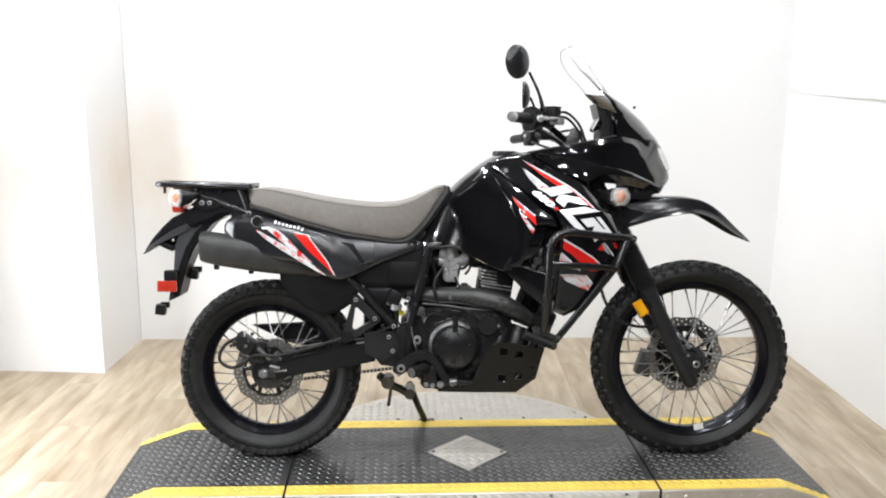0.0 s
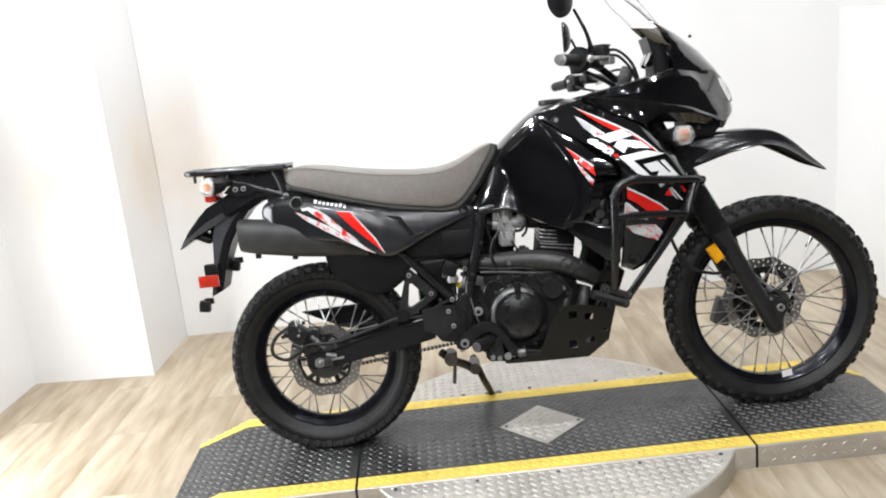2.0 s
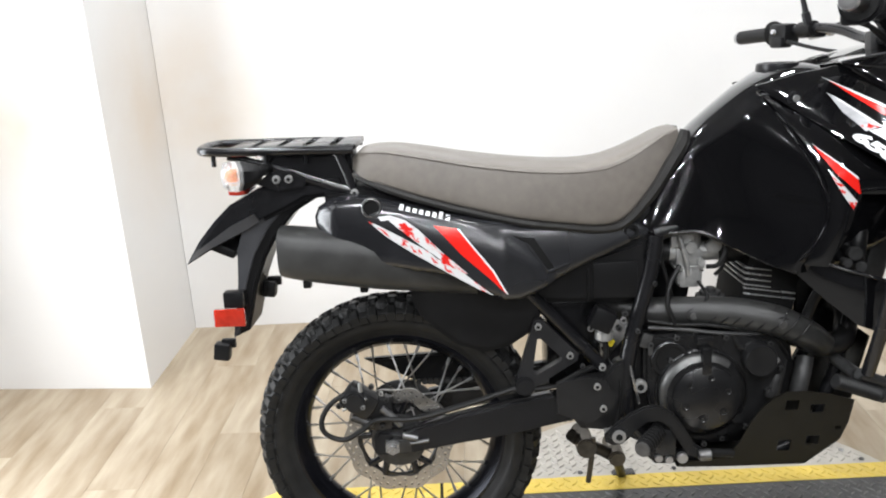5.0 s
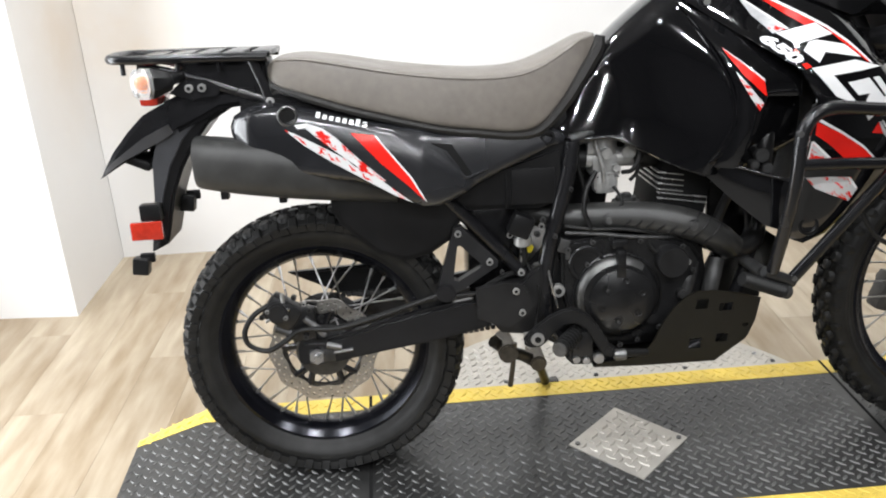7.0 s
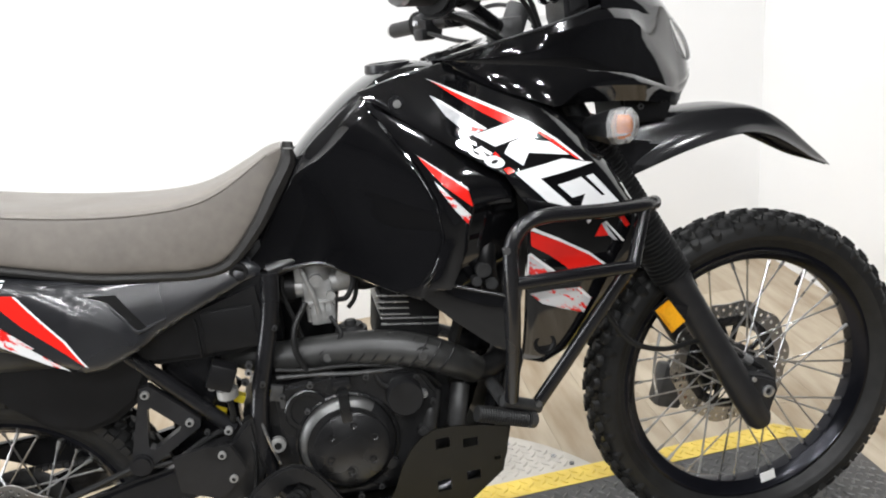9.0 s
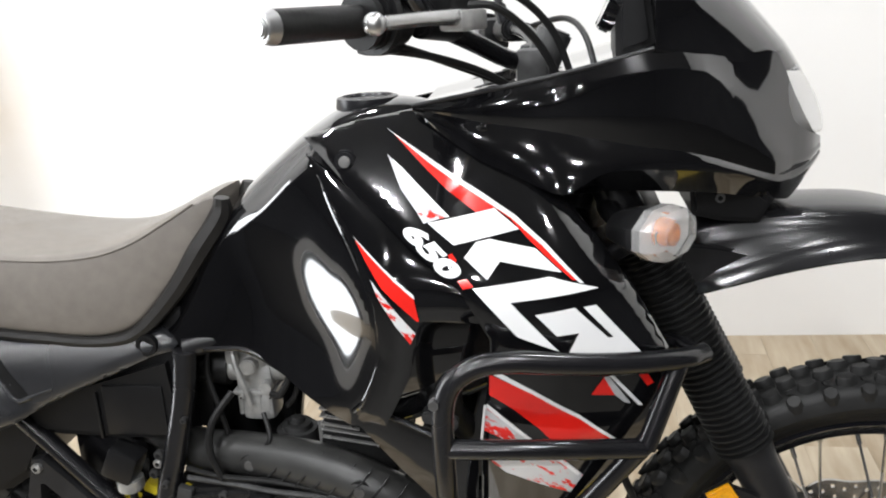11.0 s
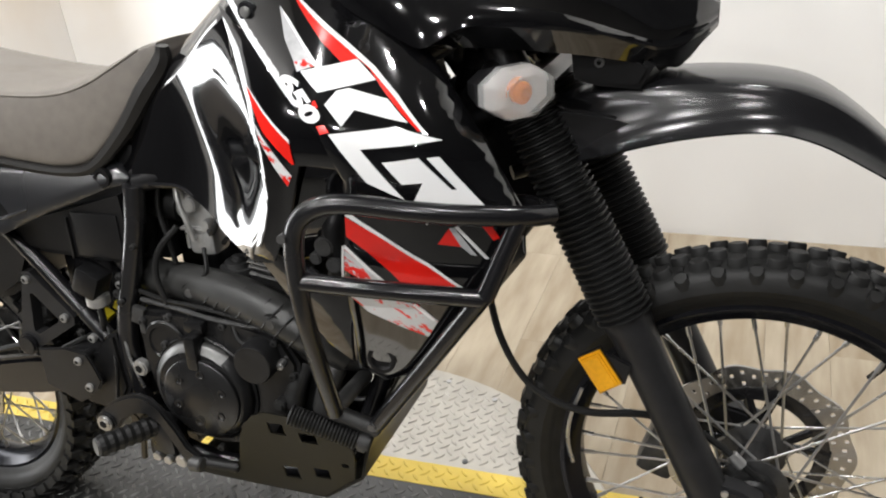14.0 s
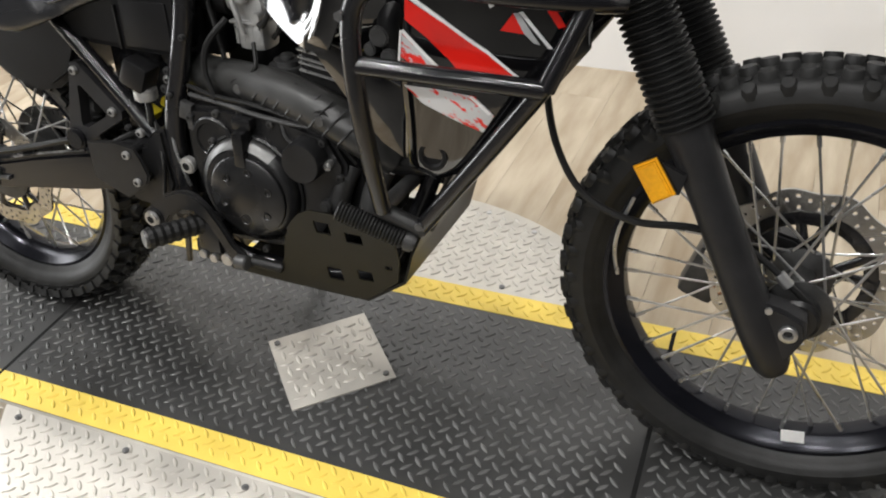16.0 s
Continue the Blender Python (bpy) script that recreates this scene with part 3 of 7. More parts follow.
def wheel(name, c, rim_r, rim_w, tyre_w, tyre_r, n_spoke, hub_r, hub_w, disc_r, disc_y, knob_rows, pitch_n, lug_l, lug_w, side_gap):
    """A spoked wheel about the y axis through c."""
    bm = bmesh.new()
    h = rim_w / 2
    lathe(bm, [(rim_r + 0.014, -h), (rim_r + 0.014, -h + 0.004), (rim_r + 0.001, -h + 0.008), (rim_r - 0.012, -0.010), (rim_r - 0.014, 0.010), (rim_r + 0.001, h - 0.008),
               (rim_r + 0.014, h - 0.004), (rim_r + 0.014, h), (rim_r + 0.004, h + 0.001), (rim_r - 0.006, h - 0.010), (rim_r - 0.018, 0.014), (rim_r - 0.020, 0),
               (rim_r - 0.018, -0.014), (rim_r - 0.006, -h + 0.010), (rim_r + 0.004, -h - 0.001)], c, 96, closed=True)
    root = part(name, bm, M_RIM, bike, "glossy black spoked rim")
    bm = bmesh.new()
    w = tyre_w / 2 - side_gap
    body = tyre_r - 0.012
    sh = rim_r + 0.012
    prof = [(sh - 0.004, -h + 0.003), (sh, -h - 0.002), (sh + 0.008, -h - 0.006)]
    steps = 14
    mid = sh + (body - sh) * 0.42
    for k in range(1, 5):
        u = k / 5
        prof.append((sh + 0.008 + (mid - sh - 0.008) * u, -h - 0.006 - (w - h - 0.008) * math.sin(u * math.pi / 2)))
    for k in range(steps + 1):
        a = math.pi * k / steps
        y = -w * math.cos(a)
        prof.append((mid + (body - mid) * math.sin(a) ** 0.5, y * 0.99))
    prof += [(r, -y) for r, y in prof[6::-1]]
    prof.append((sh - 0.02, 0))
    lathe(bm, prof, c, 96, closed=True)

    def surf(y):
        u = max(-1, min(1, y / (0.99 * w)))
        return mid + (body - mid) * (1 - u * u) ** 0.25

    # tread blocks, in rows across the tyre: rounded in the middle, square at the shoulder
    for y, bw, bl, off, high, oval in knob_rows:
        for s in ((-1, 1) if y else (1,)):
            for k in range(pitch_n):
                a = 2 * math.pi * (k + off + (0.5 if s < 0 else 0)) / pitch_n
                q = 8 if oval else 4
                pts = []
                for lift, shr in ((-0.006, 1.0), (high * 0.85, 0.86), (high, 0.74)):
                    for m in range(q):
                        ang = 2 * math.pi * (m + 0.5) / q
                        du, dv = math.cos(ang), math.sin(ang)
                        if not oval:
                            du, dv = math.copysign(1, du), math.copysign(1, dv)
                        yy = s * y + du * bw / 2 * shr
                        rr = surf(max(-0.97 * w, min(0.97 * w, yy))) + lift
                        if abs(yy) > 0.9 * w:
                            yy += math.copysign(max(lift, 0) * 0.5, yy)
                        th = a + dv * bl / 2 * shr / tyre_r
                        pts.append(bm.verts.new((c.x + rr * math.cos(th), c.y + yy, c.z + rr * math.sin(th))))
                for ring in range(2):
                    b0, t0 = pts[ring * q:ring * q + q], pts[ring * q + q:ring * q + 2 * q]
                    for m in range(q):
                        bm.faces.new((b0[m], b0[(m + 1) % q], t0[(m + 1) % q], t0[m]))
                bm.faces.new(pts[2 * q:])
    # lugs that run from the shoulder down the sidewall
    for side in (-1, 1):
        for k in range(pitch_n):
            a = 2 * math.pi * (k + (0.5 if side < 0 else 0) + (0.0 if len(knob_rows) < 4 else 0.5)) / pitch_n
            half = lug_w / 2 / tyre_r
            base, peak = [], []
            for rr, dv in ((tyre_r - lug_l, -0.8), (tyre_r - lug_l, 0.8), (tyre_r - 0.014, 1.0), (tyre_r - 0.014, -1.0)):
                q = max(0.0, min(1.0, (rr - mid) / (body - mid)))
                y = side * 0.99 * w * math.sqrt(1 - q ** 4)
                th = a + dv * half
                for ring, out in ((base, -0.002), (peak, 0.004 + side_gap if rr > mid + 0.022 else 0.001)):
                    ring.append(bm.verts.new((c.x + (rr + max(0, out) * 0.6) * math.cos(th), c.y + y + side * out, c.z + (rr + max(0, out) * 0.6) * math.sin(th))))
            for m in range(4):
                bm.faces.new((base[m], base[(m + 1) % 4], peak[(m + 1) % 4], peak[m]))
            bm.faces.new(peak)
    part("tyre", bm, M_RUB, root, "knobbly black rubber tyre", smooth=32)
    bm = bmesh.new()
    hw = hub_w / 2
    lathe(bm, [(0.012, -hw - 0.006), (0.03, -hw - 0.006), (0.032, -hw + 0.004), (hub_r + 0.008, -hw + 0.006), (hub_r + 0.008, -hw + 0.012), (hub_r * 0.6, -hw + 0.02), (hub_r * 0.5, 0),
               (hub_r * 0.6, hw - 0.02), (hub_r + 0.008, hw - 0.012), (hub_r + 0.008, hw - 0.006), (0.032, hw - 0.004), (0.03, hw + 0.006), (0.012, hw + 0.006)], c, 40)
    part("hub", bm, M_DARKAL, root, "dark cast hub")
    for k in range(n_spoke):
        s = -1 if k % 2 else 1
        a = 2 * math.pi * (k + 0.5) / n_spoke
        lead = radians(62) * (1 if (k // 2) % 2 else -1)
        p = Vector((c.x + (rim_r - 0.016) * math.cos(a), c.y + s * 0.006, c.z + (rim_r - 0.016) * math.sin(a)))
        q = Vector((c.x + hub_r * math.cos(a + lead), c.y + s * (hw - 0.009), c.z + hub_r * math.sin(a + lead)))
        bm = bmesh.new()
        rod(bm, q, p, 0.0021, n=6)
        rod(bm, p, p + (q - p).normalized() * 0.02, 0.0036, n=6)
        part("spoke", bm, M_STEEL, root)
    # wavy brake disc, drilled right through
    bm = bmesh.new()
    n, waves = 150, 10
    y = disc_y
    sy = 1 if y < 0 else -1
    radii = (0.74, 0.785, 0.830, 0.875, 0.920, 0.960, 1.0)
    grid = []
    for yy in (y, y + sy * 0.0045):
        grid.append([[bm.verts.new((c.x + rr * math.cos(2 * math.pi * q / n), yy, c.z + rr * math.sin(2 * math.pi * q / n)))
                      for q in range(n) for rr in (disc_r * f * (1 + (0.028 if f in (0.74, 1.0) else 0.012) * math.cos(waves * 2 * math.pi * q / n)),)] for f in radii])
    holes = {(1, q) for q in range(0, n, 6)} | {(3, q) for q in range(3, n, 6)} | {(4, q) for q in range(0, n, 6)}
    m = len(radii)
    for k in range(m - 1):
        for q in range(n):
            r = (q + 1) % n
            ring = [(k, q), (k, r), (k + 1, r), (k + 1, q)]
            if (k, q) in holes:
                for u in range(4):
                    (a1, b1), (a2, b2) = ring[u], ring[(u + 1) % 4]
                    bm.faces.new((grid[0][a1][b1], grid[0][a2][b2], grid[1][a2][b2], grid[1][a1][b1]))
            else:
                bm.faces.new([grid[0][a][b] for a, b in ring])
                bm.faces.new([grid[1][a][b] for a, b in ring[::-1]])
    for k in (0, m - 1):
        for q in range(n):
            r = (q + 1) % n
            bm.faces.new((grid[0][k][q], grid[0][k][r], grid[1][k][r], grid[1][k][q]))
    part("brake_disc", bm, M_DISC, root, "wavy drilled steel brake disc", smooth=30)
    for k in range(5):
        a = 2 * math.pi * k / 5 + 0.3
        for off in (-0.22, 0.22):
            bm = bmesh.new()
            tube(bm, [(c.x + hub_r * 0.8 * math.cos(a), y + sy * 0.004, c.z + hub_r * 0.8 * math.sin(a)),
                      (c.x + disc_r * 0.77 * math.cos(a + off), y + sy * 0.003, c.z + disc_r * 0.77 * math.sin(a + off))], 0.0075, n=8, per=2, flat=0.5)
            part("disc_carrier_arm", bm, M_FRAME, root, "black disc carrier arm")
    bm = bmesh.new()
    q = 0.64 if disc_y > 0 else 0.70
    lathe(bm, [(disc_r * q, sy * 0.002), (disc_r * 0.76, sy * 0.003), (disc_r * 0.76, sy * 0.006), (disc_r * q, sy * 0.007), (disc_r * (q - 0.03), sy * 0.005)], (c.x, y, c.z), 60, closed=True)
    part("disc_inner_ring", bm, M_FRAME, root, "black inner disc carrier ring")
    a = radians(52)
    bm = bmesh.new()
    rod(bm, (c.x + (rim_r - 0.02) * math.cos(a), 0, c.z + (rim_r - 0.02) * math.sin(a)), (c.x + (rim_r - 0.055) * math.cos(a), 0, c.z + (rim_r - 0.055) * math.sin(a)), 0.0045, n=8)
    part("valve_stem", bm, M_RUBG, root, "black valve stem")
    return root


wheel("rear_wheel", RW, 0.221, 0.075, 0.132, 0.314, 36, 0.052, 0.13, 0.118, -0.066,
             [(0.012, 0.024, 0.028, 0.0, 0.011, True), (0.036, 0.022, 0.028, 0.5, 0.011, True), (0.056, 0.018, 0.022, 0.0, 0.011, False), (0.064, 0.010, 0.020, 0.5, 0.009, False)], 46, 0.046, 0.031, 0.007)
FRONT = wheel("front_wheel", FW, 0.266, 0.06, 0.096, 0.350, 36, 0.040, 0.11, 0.137, 0.048,
              [(0.010, 0.018, 0.030, 0.0, 0.011, True), (0.029, 0.016, 0.030, 0.5, 0.011, True), (0.0425, 0.011, 0.024, 0.0, 0.006, True)], 44, 0.016, 0.010, 0.0)

bm = bmesh.new()
box(bm, (1.530, -0.031, 0.092), (0.034, 0.0012, 0.022), 0, Matrix.Rotation(radians(-10), 3, "Y"))
part("rim_sticker", bm, M_WHITE, FRONT, "small white paper sticker")


def lerp(xs, ys, x):
    return float(np.interp(x, xs, ys))


def loft_x(stations, n=28, ex=0.55, ez=0.7, per=3, low=1.0):
    """A body with rounded cross-sections along x; stations are (x, top, bottom, half width)."""
    bm = bmesh.new()
    S = spline([(s[0], s[1], s[2]) for s in stations], per)
    W = spline([(s[0], s[3], 0) for s in stations], per)
    rings = []
    for p, q in zip(S, W):
        x, zt, zb, hw = p.x, p.y, p.z, max(q.y, 0.003)
        zm, hz = (zt + zb) / 2, max((zt - zb) / 2, 0.002)
        ring = []
        for k in range(n):
            a = 2 * math.pi * k / n
            c, s = math.cos(a), math.sin(a)
            w = hw * math.copysign(abs(c) ** ex, c) * (low if s < 0 else 1.0)
            ring.append(bm.verts.new((x, w, zm + hz * math.copysign(abs(s) ** ez, s))))
        rings.append(ring)
    skin(bm, rings)
    return bm


# --- tank ---
# stations: x, top, bottom, half width at the bottom, and the shoulder's half width and drop below the top
TANK = [(0.535, 0.800, 0.752, 0.080, 0.064, 0.020), (0.56, 0.838, 0.739, 0.089, 0.068, 0.028), (0.60, 0.891, 0.738, 0.093, 0.070, 0.036), (0.65, 0.945, 0.738, 0.096, 0.071, 0.042),
        (0.70, 0.988, 0.715, 0.099, 0.072, 0.044), (0.75, 1.026, 0.690, 0.102, 0.074, 0.036), (0.80, 1.052, 0.672, 0.105, 0.086, 0.030), (0.86, 1.060, 0.665, 0.122, 0.094, 0.026),
        (0.92, 1.050, 0.68, 0.120, 0.092, 0.024), (1.00, 1.026, 0.72, 0.11, 0.085, 0.016)]
# the ridge where the flat knee panel flares out to meet the cowl: height, place along the tank, half width
RIDGE = [(0.66, 0.812, 0.174), (0.69, 0.818, 0.178), (0.715, 0.838, 0.186), (0.772, 0.860, 0.191), (0.832, 0.855, 0.187), (0.888, 0.833, 0.166), (0.95, 0.797, 0.127), (1.018, 0.758, 0.086)]
RIDGE_LINE = [tuple(p) for p in spline(RIDGE, 6)]


def tank_side(x, zt, zb, wl, ye, drop):
    """One side of a cross-section from the bottom edge up to the spine: a flat knee panel that flares to the ridge, a rounded shoulder, a sloping top."""
    ze = zt - drop
    hs, xs, ws = zip(*RIDGE_LINE)
    side = []
    n = 30
    for k in range(n + 1):
        u = 1 - k / n
        z = ze - (ze - zb) * u
        w = ye + (wl - ye) * u
        xc, yc = lerp(hs, xs, z), lerp(hs, ws, z)
        f = max(0.0, min(1.0, 1 - (xc - x) / 0.20)) ** 1.6
        w = w * (1 - f) + yc * f if x <= xc else yc - 0.25 * (x - xc)
        side.append((w, z))
    side = [(side[0][0] * 0.80, zb - 0.006), (side[0][0] * 0.95, zb - 0.003)] + side[:-1]
    w = min(side[-1][0], ye)
    return side + [(w * 0.955, ze + 0.10 * drop), (w * 0.86, ze + 0.38 * drop), (w * 0.62, ze + 0.72 * drop), (w * 0.30, ze + 0.94 * drop), (0.0, zt)]


def tank_y(x, z):
    """The right flank of the tank."""
    xs = [s[0] for s in TANK]
    side = tank_side(x, *(lerp(xs, [s[k] for s in TANK], x) for k in range(1, 6)))
    return -lerp([p[1] for p in side], [p[0] for p in side], z)


def tank_body():
    bm = bmesh.new()
    S = spline([s[:3] for s in TANK], 10)
    W = spline([s[3:] for s in TANK], 10)
    rings = []
    for p, q in zip(S, W):
        side = tank_side(p.x, p.y, p.z, q.x, q.y, q.z)
        rings.append([bm.verts.new((p.x, -y, z)) for y, z in side] + [bm.verts.new((p.x, y, z)) for y, z in side[-2::-1]])
    skin(bm, rings)
    return bm


tank = part("fuel_tank", tank_body(), M_GLOSS, bike, "gloss black fuel tank with flat knee panels", smooth=60)
bm = bmesh.new()
tube(bm, [(x, tank_y(x, z) - 0.0018, z) for x, z in ((0.763, 1.008), (0.797, 0.950), (0.833, 0.888), (0.855, 0.832), (0.860, 0.772), (0.838, 0.715), (0.818, 0.692))], 0.0034, n=8)
part("tank_crease", bm, M_GLOSS, tank, "rounded pressed crease")
bm = bmesh.new()
lathe(bm, [(0.0, 0.0), (0.041, 0.0), (0.043, -0.004), (0.041, -0.016), (0.034, -0.018), (0.032, -0.014), (0.0, -0.014)], (0, 0, 0), 32)
cap = part("fuel_cap", bm, M_SATIN, bike, "black locking fuel filler cap")
cap.matrix_local = pose(0.826, 0.0, 1.044, 0, 0, 0) @ Matrix.Rotation(radians(-90), 4, "X") @ Matrix.Rotation(radians(3), 4, "Y")
for s in (-1, 1):
    bm = bmesh.new()
    tube(bm, [(0.556, s * 0.084, 0.741), (0.60, s * 0.090, 0.738), (0.65, s * 0.094, 0.738), (0.70, s * 0.104, 0.715), (0.76, s * 0.132, 0.686), (0.815, s * 0.170, 0.668)], 0.0048, n=8)
    part("tank_lower_rail", bm, M_SATIN, tank, "black moulded lower edge")
bm = bmesh.new()
box(bm, (0.545, 0, 0.765), (0.05, 0.15, 0.06), 0.015)
part("tank_mount", bm, M_PLAST, bike)


# --- radiator shrouds ---
def soft(d, r=0.025):
    """A ramp from zero with a rounded start."""
    return 0.5 * (d + math.sqrt(d * d + r * r)) - 0.1 * r


def shroud_y(x, z):
    """The flaring right shroud."""
    fold = (x - 1.085) * 0.829 + (z - 0.90) * 0.561   # past this line the leading edge is folded back
    return -(0.241 - 0.70 * soft(z - 0.87) - 0.30 * soft(x - 1.075) - 0.3 * soft(0.95 - x) - 0.25 * soft(0.70 - z) - 0.9 * soft(fold - 0.014, 0.008))


def cowl_y(x, z):
    """The flatter surface that the inner cowl follows."""
    return -(0.229 - 0.50 * soft(z - 0.86) - 0.25 * soft(x - 1.05) - 0.3 * soft(0.95 - x))


SHROUD = [(0.757, 1.021), (0.827, 1.040), (0.913, 1.055), (0.973, 1.020), (1.029, 0.990), (1.084, 0.953), (1.119, 0.911), (1.157, 0.860), (1.204, 0.771), (1.206, 0.722), (1.150, 0.648), (1.093, 0.590), (1.052, 0.540),
          (1.010, 0.520), (0.972, 0.535), (0.978, 0.600), (0.983, 0.682), (0.990, 0.740), (0.996, 0.783), (0.998, 0.812), (0.966, 0.868), (0.898, 0.915), (0.826, 0.966)]
bm = panel(SHROUD, shroud_y, 0.006, 0.010, edge=0.004)
shroud, shroud_left = both("radiator_shroud", bm, M_GLOSS, bike, "gloss black shroud with red and white graphics", smooth=50)


def inner_y(x, z):
    k = max(0.0, min(1.0, (x - 0.86) / 0.10))
    return cowl_y(x, z) + 0.003 + 0.019 * k * k * (3 - 2 * k)


INNER = [(0.764, 1.003), (0.840, 0.956), (0.929, 0.895), (0.981, 0.853), (0.982, 0.818), (0.917, 0.820), (0.905, 0.780), (0.895, 0.745), (0.862, 0.682), (0.824, 0.685), (0.846, 0.730),
         (0.862, 0.772), (0.857, 0.836), (0.836, 0.892), (0.800, 0.951)]
bm = panel(INNER, inner_y, 0.006, 0.010, edge=0.003)
both("inner_shroud", bm, M_GLOSS, bike, "gloss black inner cowl", smooth=50)
LOWER = [(0.812, 0.688), (0.862, 0.684), (0.957, 0.657), (0.975, 0.652), (0.970, 0.548), (0.930, 0.562), (0.870, 0.612), (0.812, 0.668)]
bm = panel(LOWER, lambda x, z: -(0.165 + 0.28 * max(0, x - 0.82)), 0.006, 0.03, edge=0.003)
low_ob = both("lower_shroud", bm, M_GLOSS, bike, "gloss black lower cowl", smooth=50)[0]
bm = bmesh.new()
tube(bm, [(x, -(0.168 + 0.28 * max(0, x - 0.82)), z) for x, z in ((0.815, 0.690), (0.862, 0.685), (0.910, 0.671), (0.972, 0.653))], 0.0032, n=8)
part("cowl_lip", bm, M_SATIN, low_ob, "rounded upper lip")


def decal(name, outline, material, f, parent, lift=0.0012, step=0.015, label=""):
    bm = panel(outline, lambda x, z: f(x, z) - lift, 0.0006, step)
    return part(name, bm, material, parent, label, smooth=50)


for name, outline, material, lift, label in (
        ("graphic_red", [(0.880, 1.028), (0.931, 0.997), (0.978, 0.970), (1.015, 0.950), (1.049, 0.920), (1.097, 0.878), (1.090, 0.878), (1.059, 0.905), (1.042, 0.920), (1.022, 0.940), (1.005, 0.951), (0.985, 0.946), (0.952, 0.968),
                         (0.917, 0.996)], M_RED, 0.0012, "red flash graphic"),
        ("graphic_line", [(0.872, 1.033), (0.931, 1.000), (0.991, 0.966), (1.027, 0.944), (1.062, 0.915), (1.102, 0.874), (1.097, 0.875), (1.058, 0.913), (1.023, 0.941), (0.988, 0.962), (0.929, 0.996)], M_WHITE, 0.0016, "thin white pinstripe"),
        ("graphic_sliver", [(0.874, 1.005), (0.891, 0.992), (0.952, 0.943), (0.940, 0.940), (0.922, 0.946), (0.915, 0.945), (0.893, 0.969)], M_SILV, 0.0012, "silver flash graphic"),
        ("graphic_line", [(0.880, 1.001), (0.893, 0.992), (0.953, 0.943), (0.949, 0.942), (0.889, 0.991)], M_WHITE, 0.0016, "thin white pinstripe"),
        ("graphic_sliver_tail", [(0.915, 0.945), (0.923, 0.935), (0.940, 0.940), (0.947, 0.942), (0.935, 0.950), (0.922, 0.946)], M_RAG, 0.0016, "ragged red tail"),
        ("logo_block", [(0.928, 0.936), (1.004, 0.951), (1.032, 0.930), (0.959, 0.915)], M_WHITE, 0.0022, "white logo block"),
        ("logo_block", [(0.971, 0.903), (0.984, 0.918), (0.999, 0.921), (1.050, 0.911), (1.078, 0.887), (1.011, 0.899), (0.997, 0.881)], M_WHITE, 0.0022, "white logo block"),
        ("logo_block", [(0.981, 0.872), (1.065, 0.883), (1.118, 0.868), (1.022, 0.857), (1.074, 0.800), (1.029, 0.818)], M_WHITE, 0.0022, "white logo block"),
        ("logo_block", [(1.049, 0.843), (1.092, 0.849), (1.128, 0.811), (1.134, 0.811), (1.101, 0.849), (1.115, 0.850), (1.171, 0.782), (1.123, 0.787), (1.098, 0.769), (1.084, 0.796), (1.096, 0.820), (1.072, 0.818)], M_WHITE, 0.0022, "white logo block"),
        ("logo_dot", [(0.953, 0.905), (0.957, 0.907), (0.963, 0.900), (0.957, 0.896)], M_RED, 0.0022, "small red patch"),
        ("logo_dot", [(0.964, 0.880), (0.974, 0.882), (0.982, 0.874), (0.970, 0.871)], M_RED, 0.0022, "small red patch"),
        ("graphic_red", [(0.996, 0.773), (1.047, 0.747), (1.095, 0.716), (1.134, 0.681), (1.124, 0.675), (1.089, 0.674), (1.064, 0.688), (1.050, 0.705), (1.023, 0.729), (0.995, 0.748)], M_RED, 0.0012, "broad red graphic"),
        ("graphic_line", [(0.997, 0.781), (1.047, 0.752), (1.095, 0.721), (1.141, 0.679), (1.135, 0.680), (1.095, 0.716), (1.047, 0.747), (0.996, 0.775)], M_WHITE, 0.0016, "thin white pinstripe"),
        ("graphic_silver", [(0.991, 0.733), (1.052, 0.679), (1.023, 0.682), (0.987, 0.702)], M_RAG, 0.0012, "silver ragged graphic"),
        ("graphic_line", [(0.992, 0.737), (1.054, 0.679), (1.050, 0.677), (0.991, 0.732)], M_WHITE, 0.0016, "thin white pinstripe"),
        ("graphic_silver", [(0.987, 0.664), (1.009, 0.641), (1.047, 0.624), (1.084, 0.609), (1.099, 0.634), (1.077, 0.660), (1.032, 0.664)], M_RAG, 0.0012, "silver ragged graphic"),
        ("graphic_line", [(1.074, 0.661), (1.096, 0.637), (1.093, 0.634), (1.071, 0.658)], M_WHITE, 0.0016, "thin white pinstripe"),
        ("graphic_patch", [(1.109, 0.744), (1.123, 0.764), (1.136, 0.740)], M_RED, 0.0012, "small red flash"),
        ("graphic_sliver", [(1.123, 0.764), (1.129, 0.764), (1.153, 0.728), (1.146, 0.730), (1.135, 0.741)], M_SILV, 0.0014, "small silver flash"),
        ("graphic_line", [(1.129, 0.765), (1.133, 0.766), (1.167, 0.724), (1.162, 0.724)], M_WHITE, 0.0016, "thin white pinstripe"),
        ("graphic_patch", [(1.159, 0.767), (1.170, 0.766), (1.179, 0.750), (1.172, 0.747)], M_RED, 0.0012, "small red flash"),
        ("graphic_line", [(0.988, 0.735), (0.991, 0.735), (0.984, 0.684), (0.981, 0.684)], M_WHITE, 0.0016, "white edge line")):
    decal(name, outline, material, shroud_y, shroud, lift, 0.012, label)
txt = bpy.data.curves.new("lettering", "FONT")
txt.body, txt.size, txt.shear, txt.space_character, txt.extrude = "650", 0.034, 0.0, 0.98, 0.0
txt.offset = 0.0020
src = bpy.data.objects.new("lettering", txt)
me = bpy.data.meshes.new_from_object(src)
bpy.data.objects.remove(src)
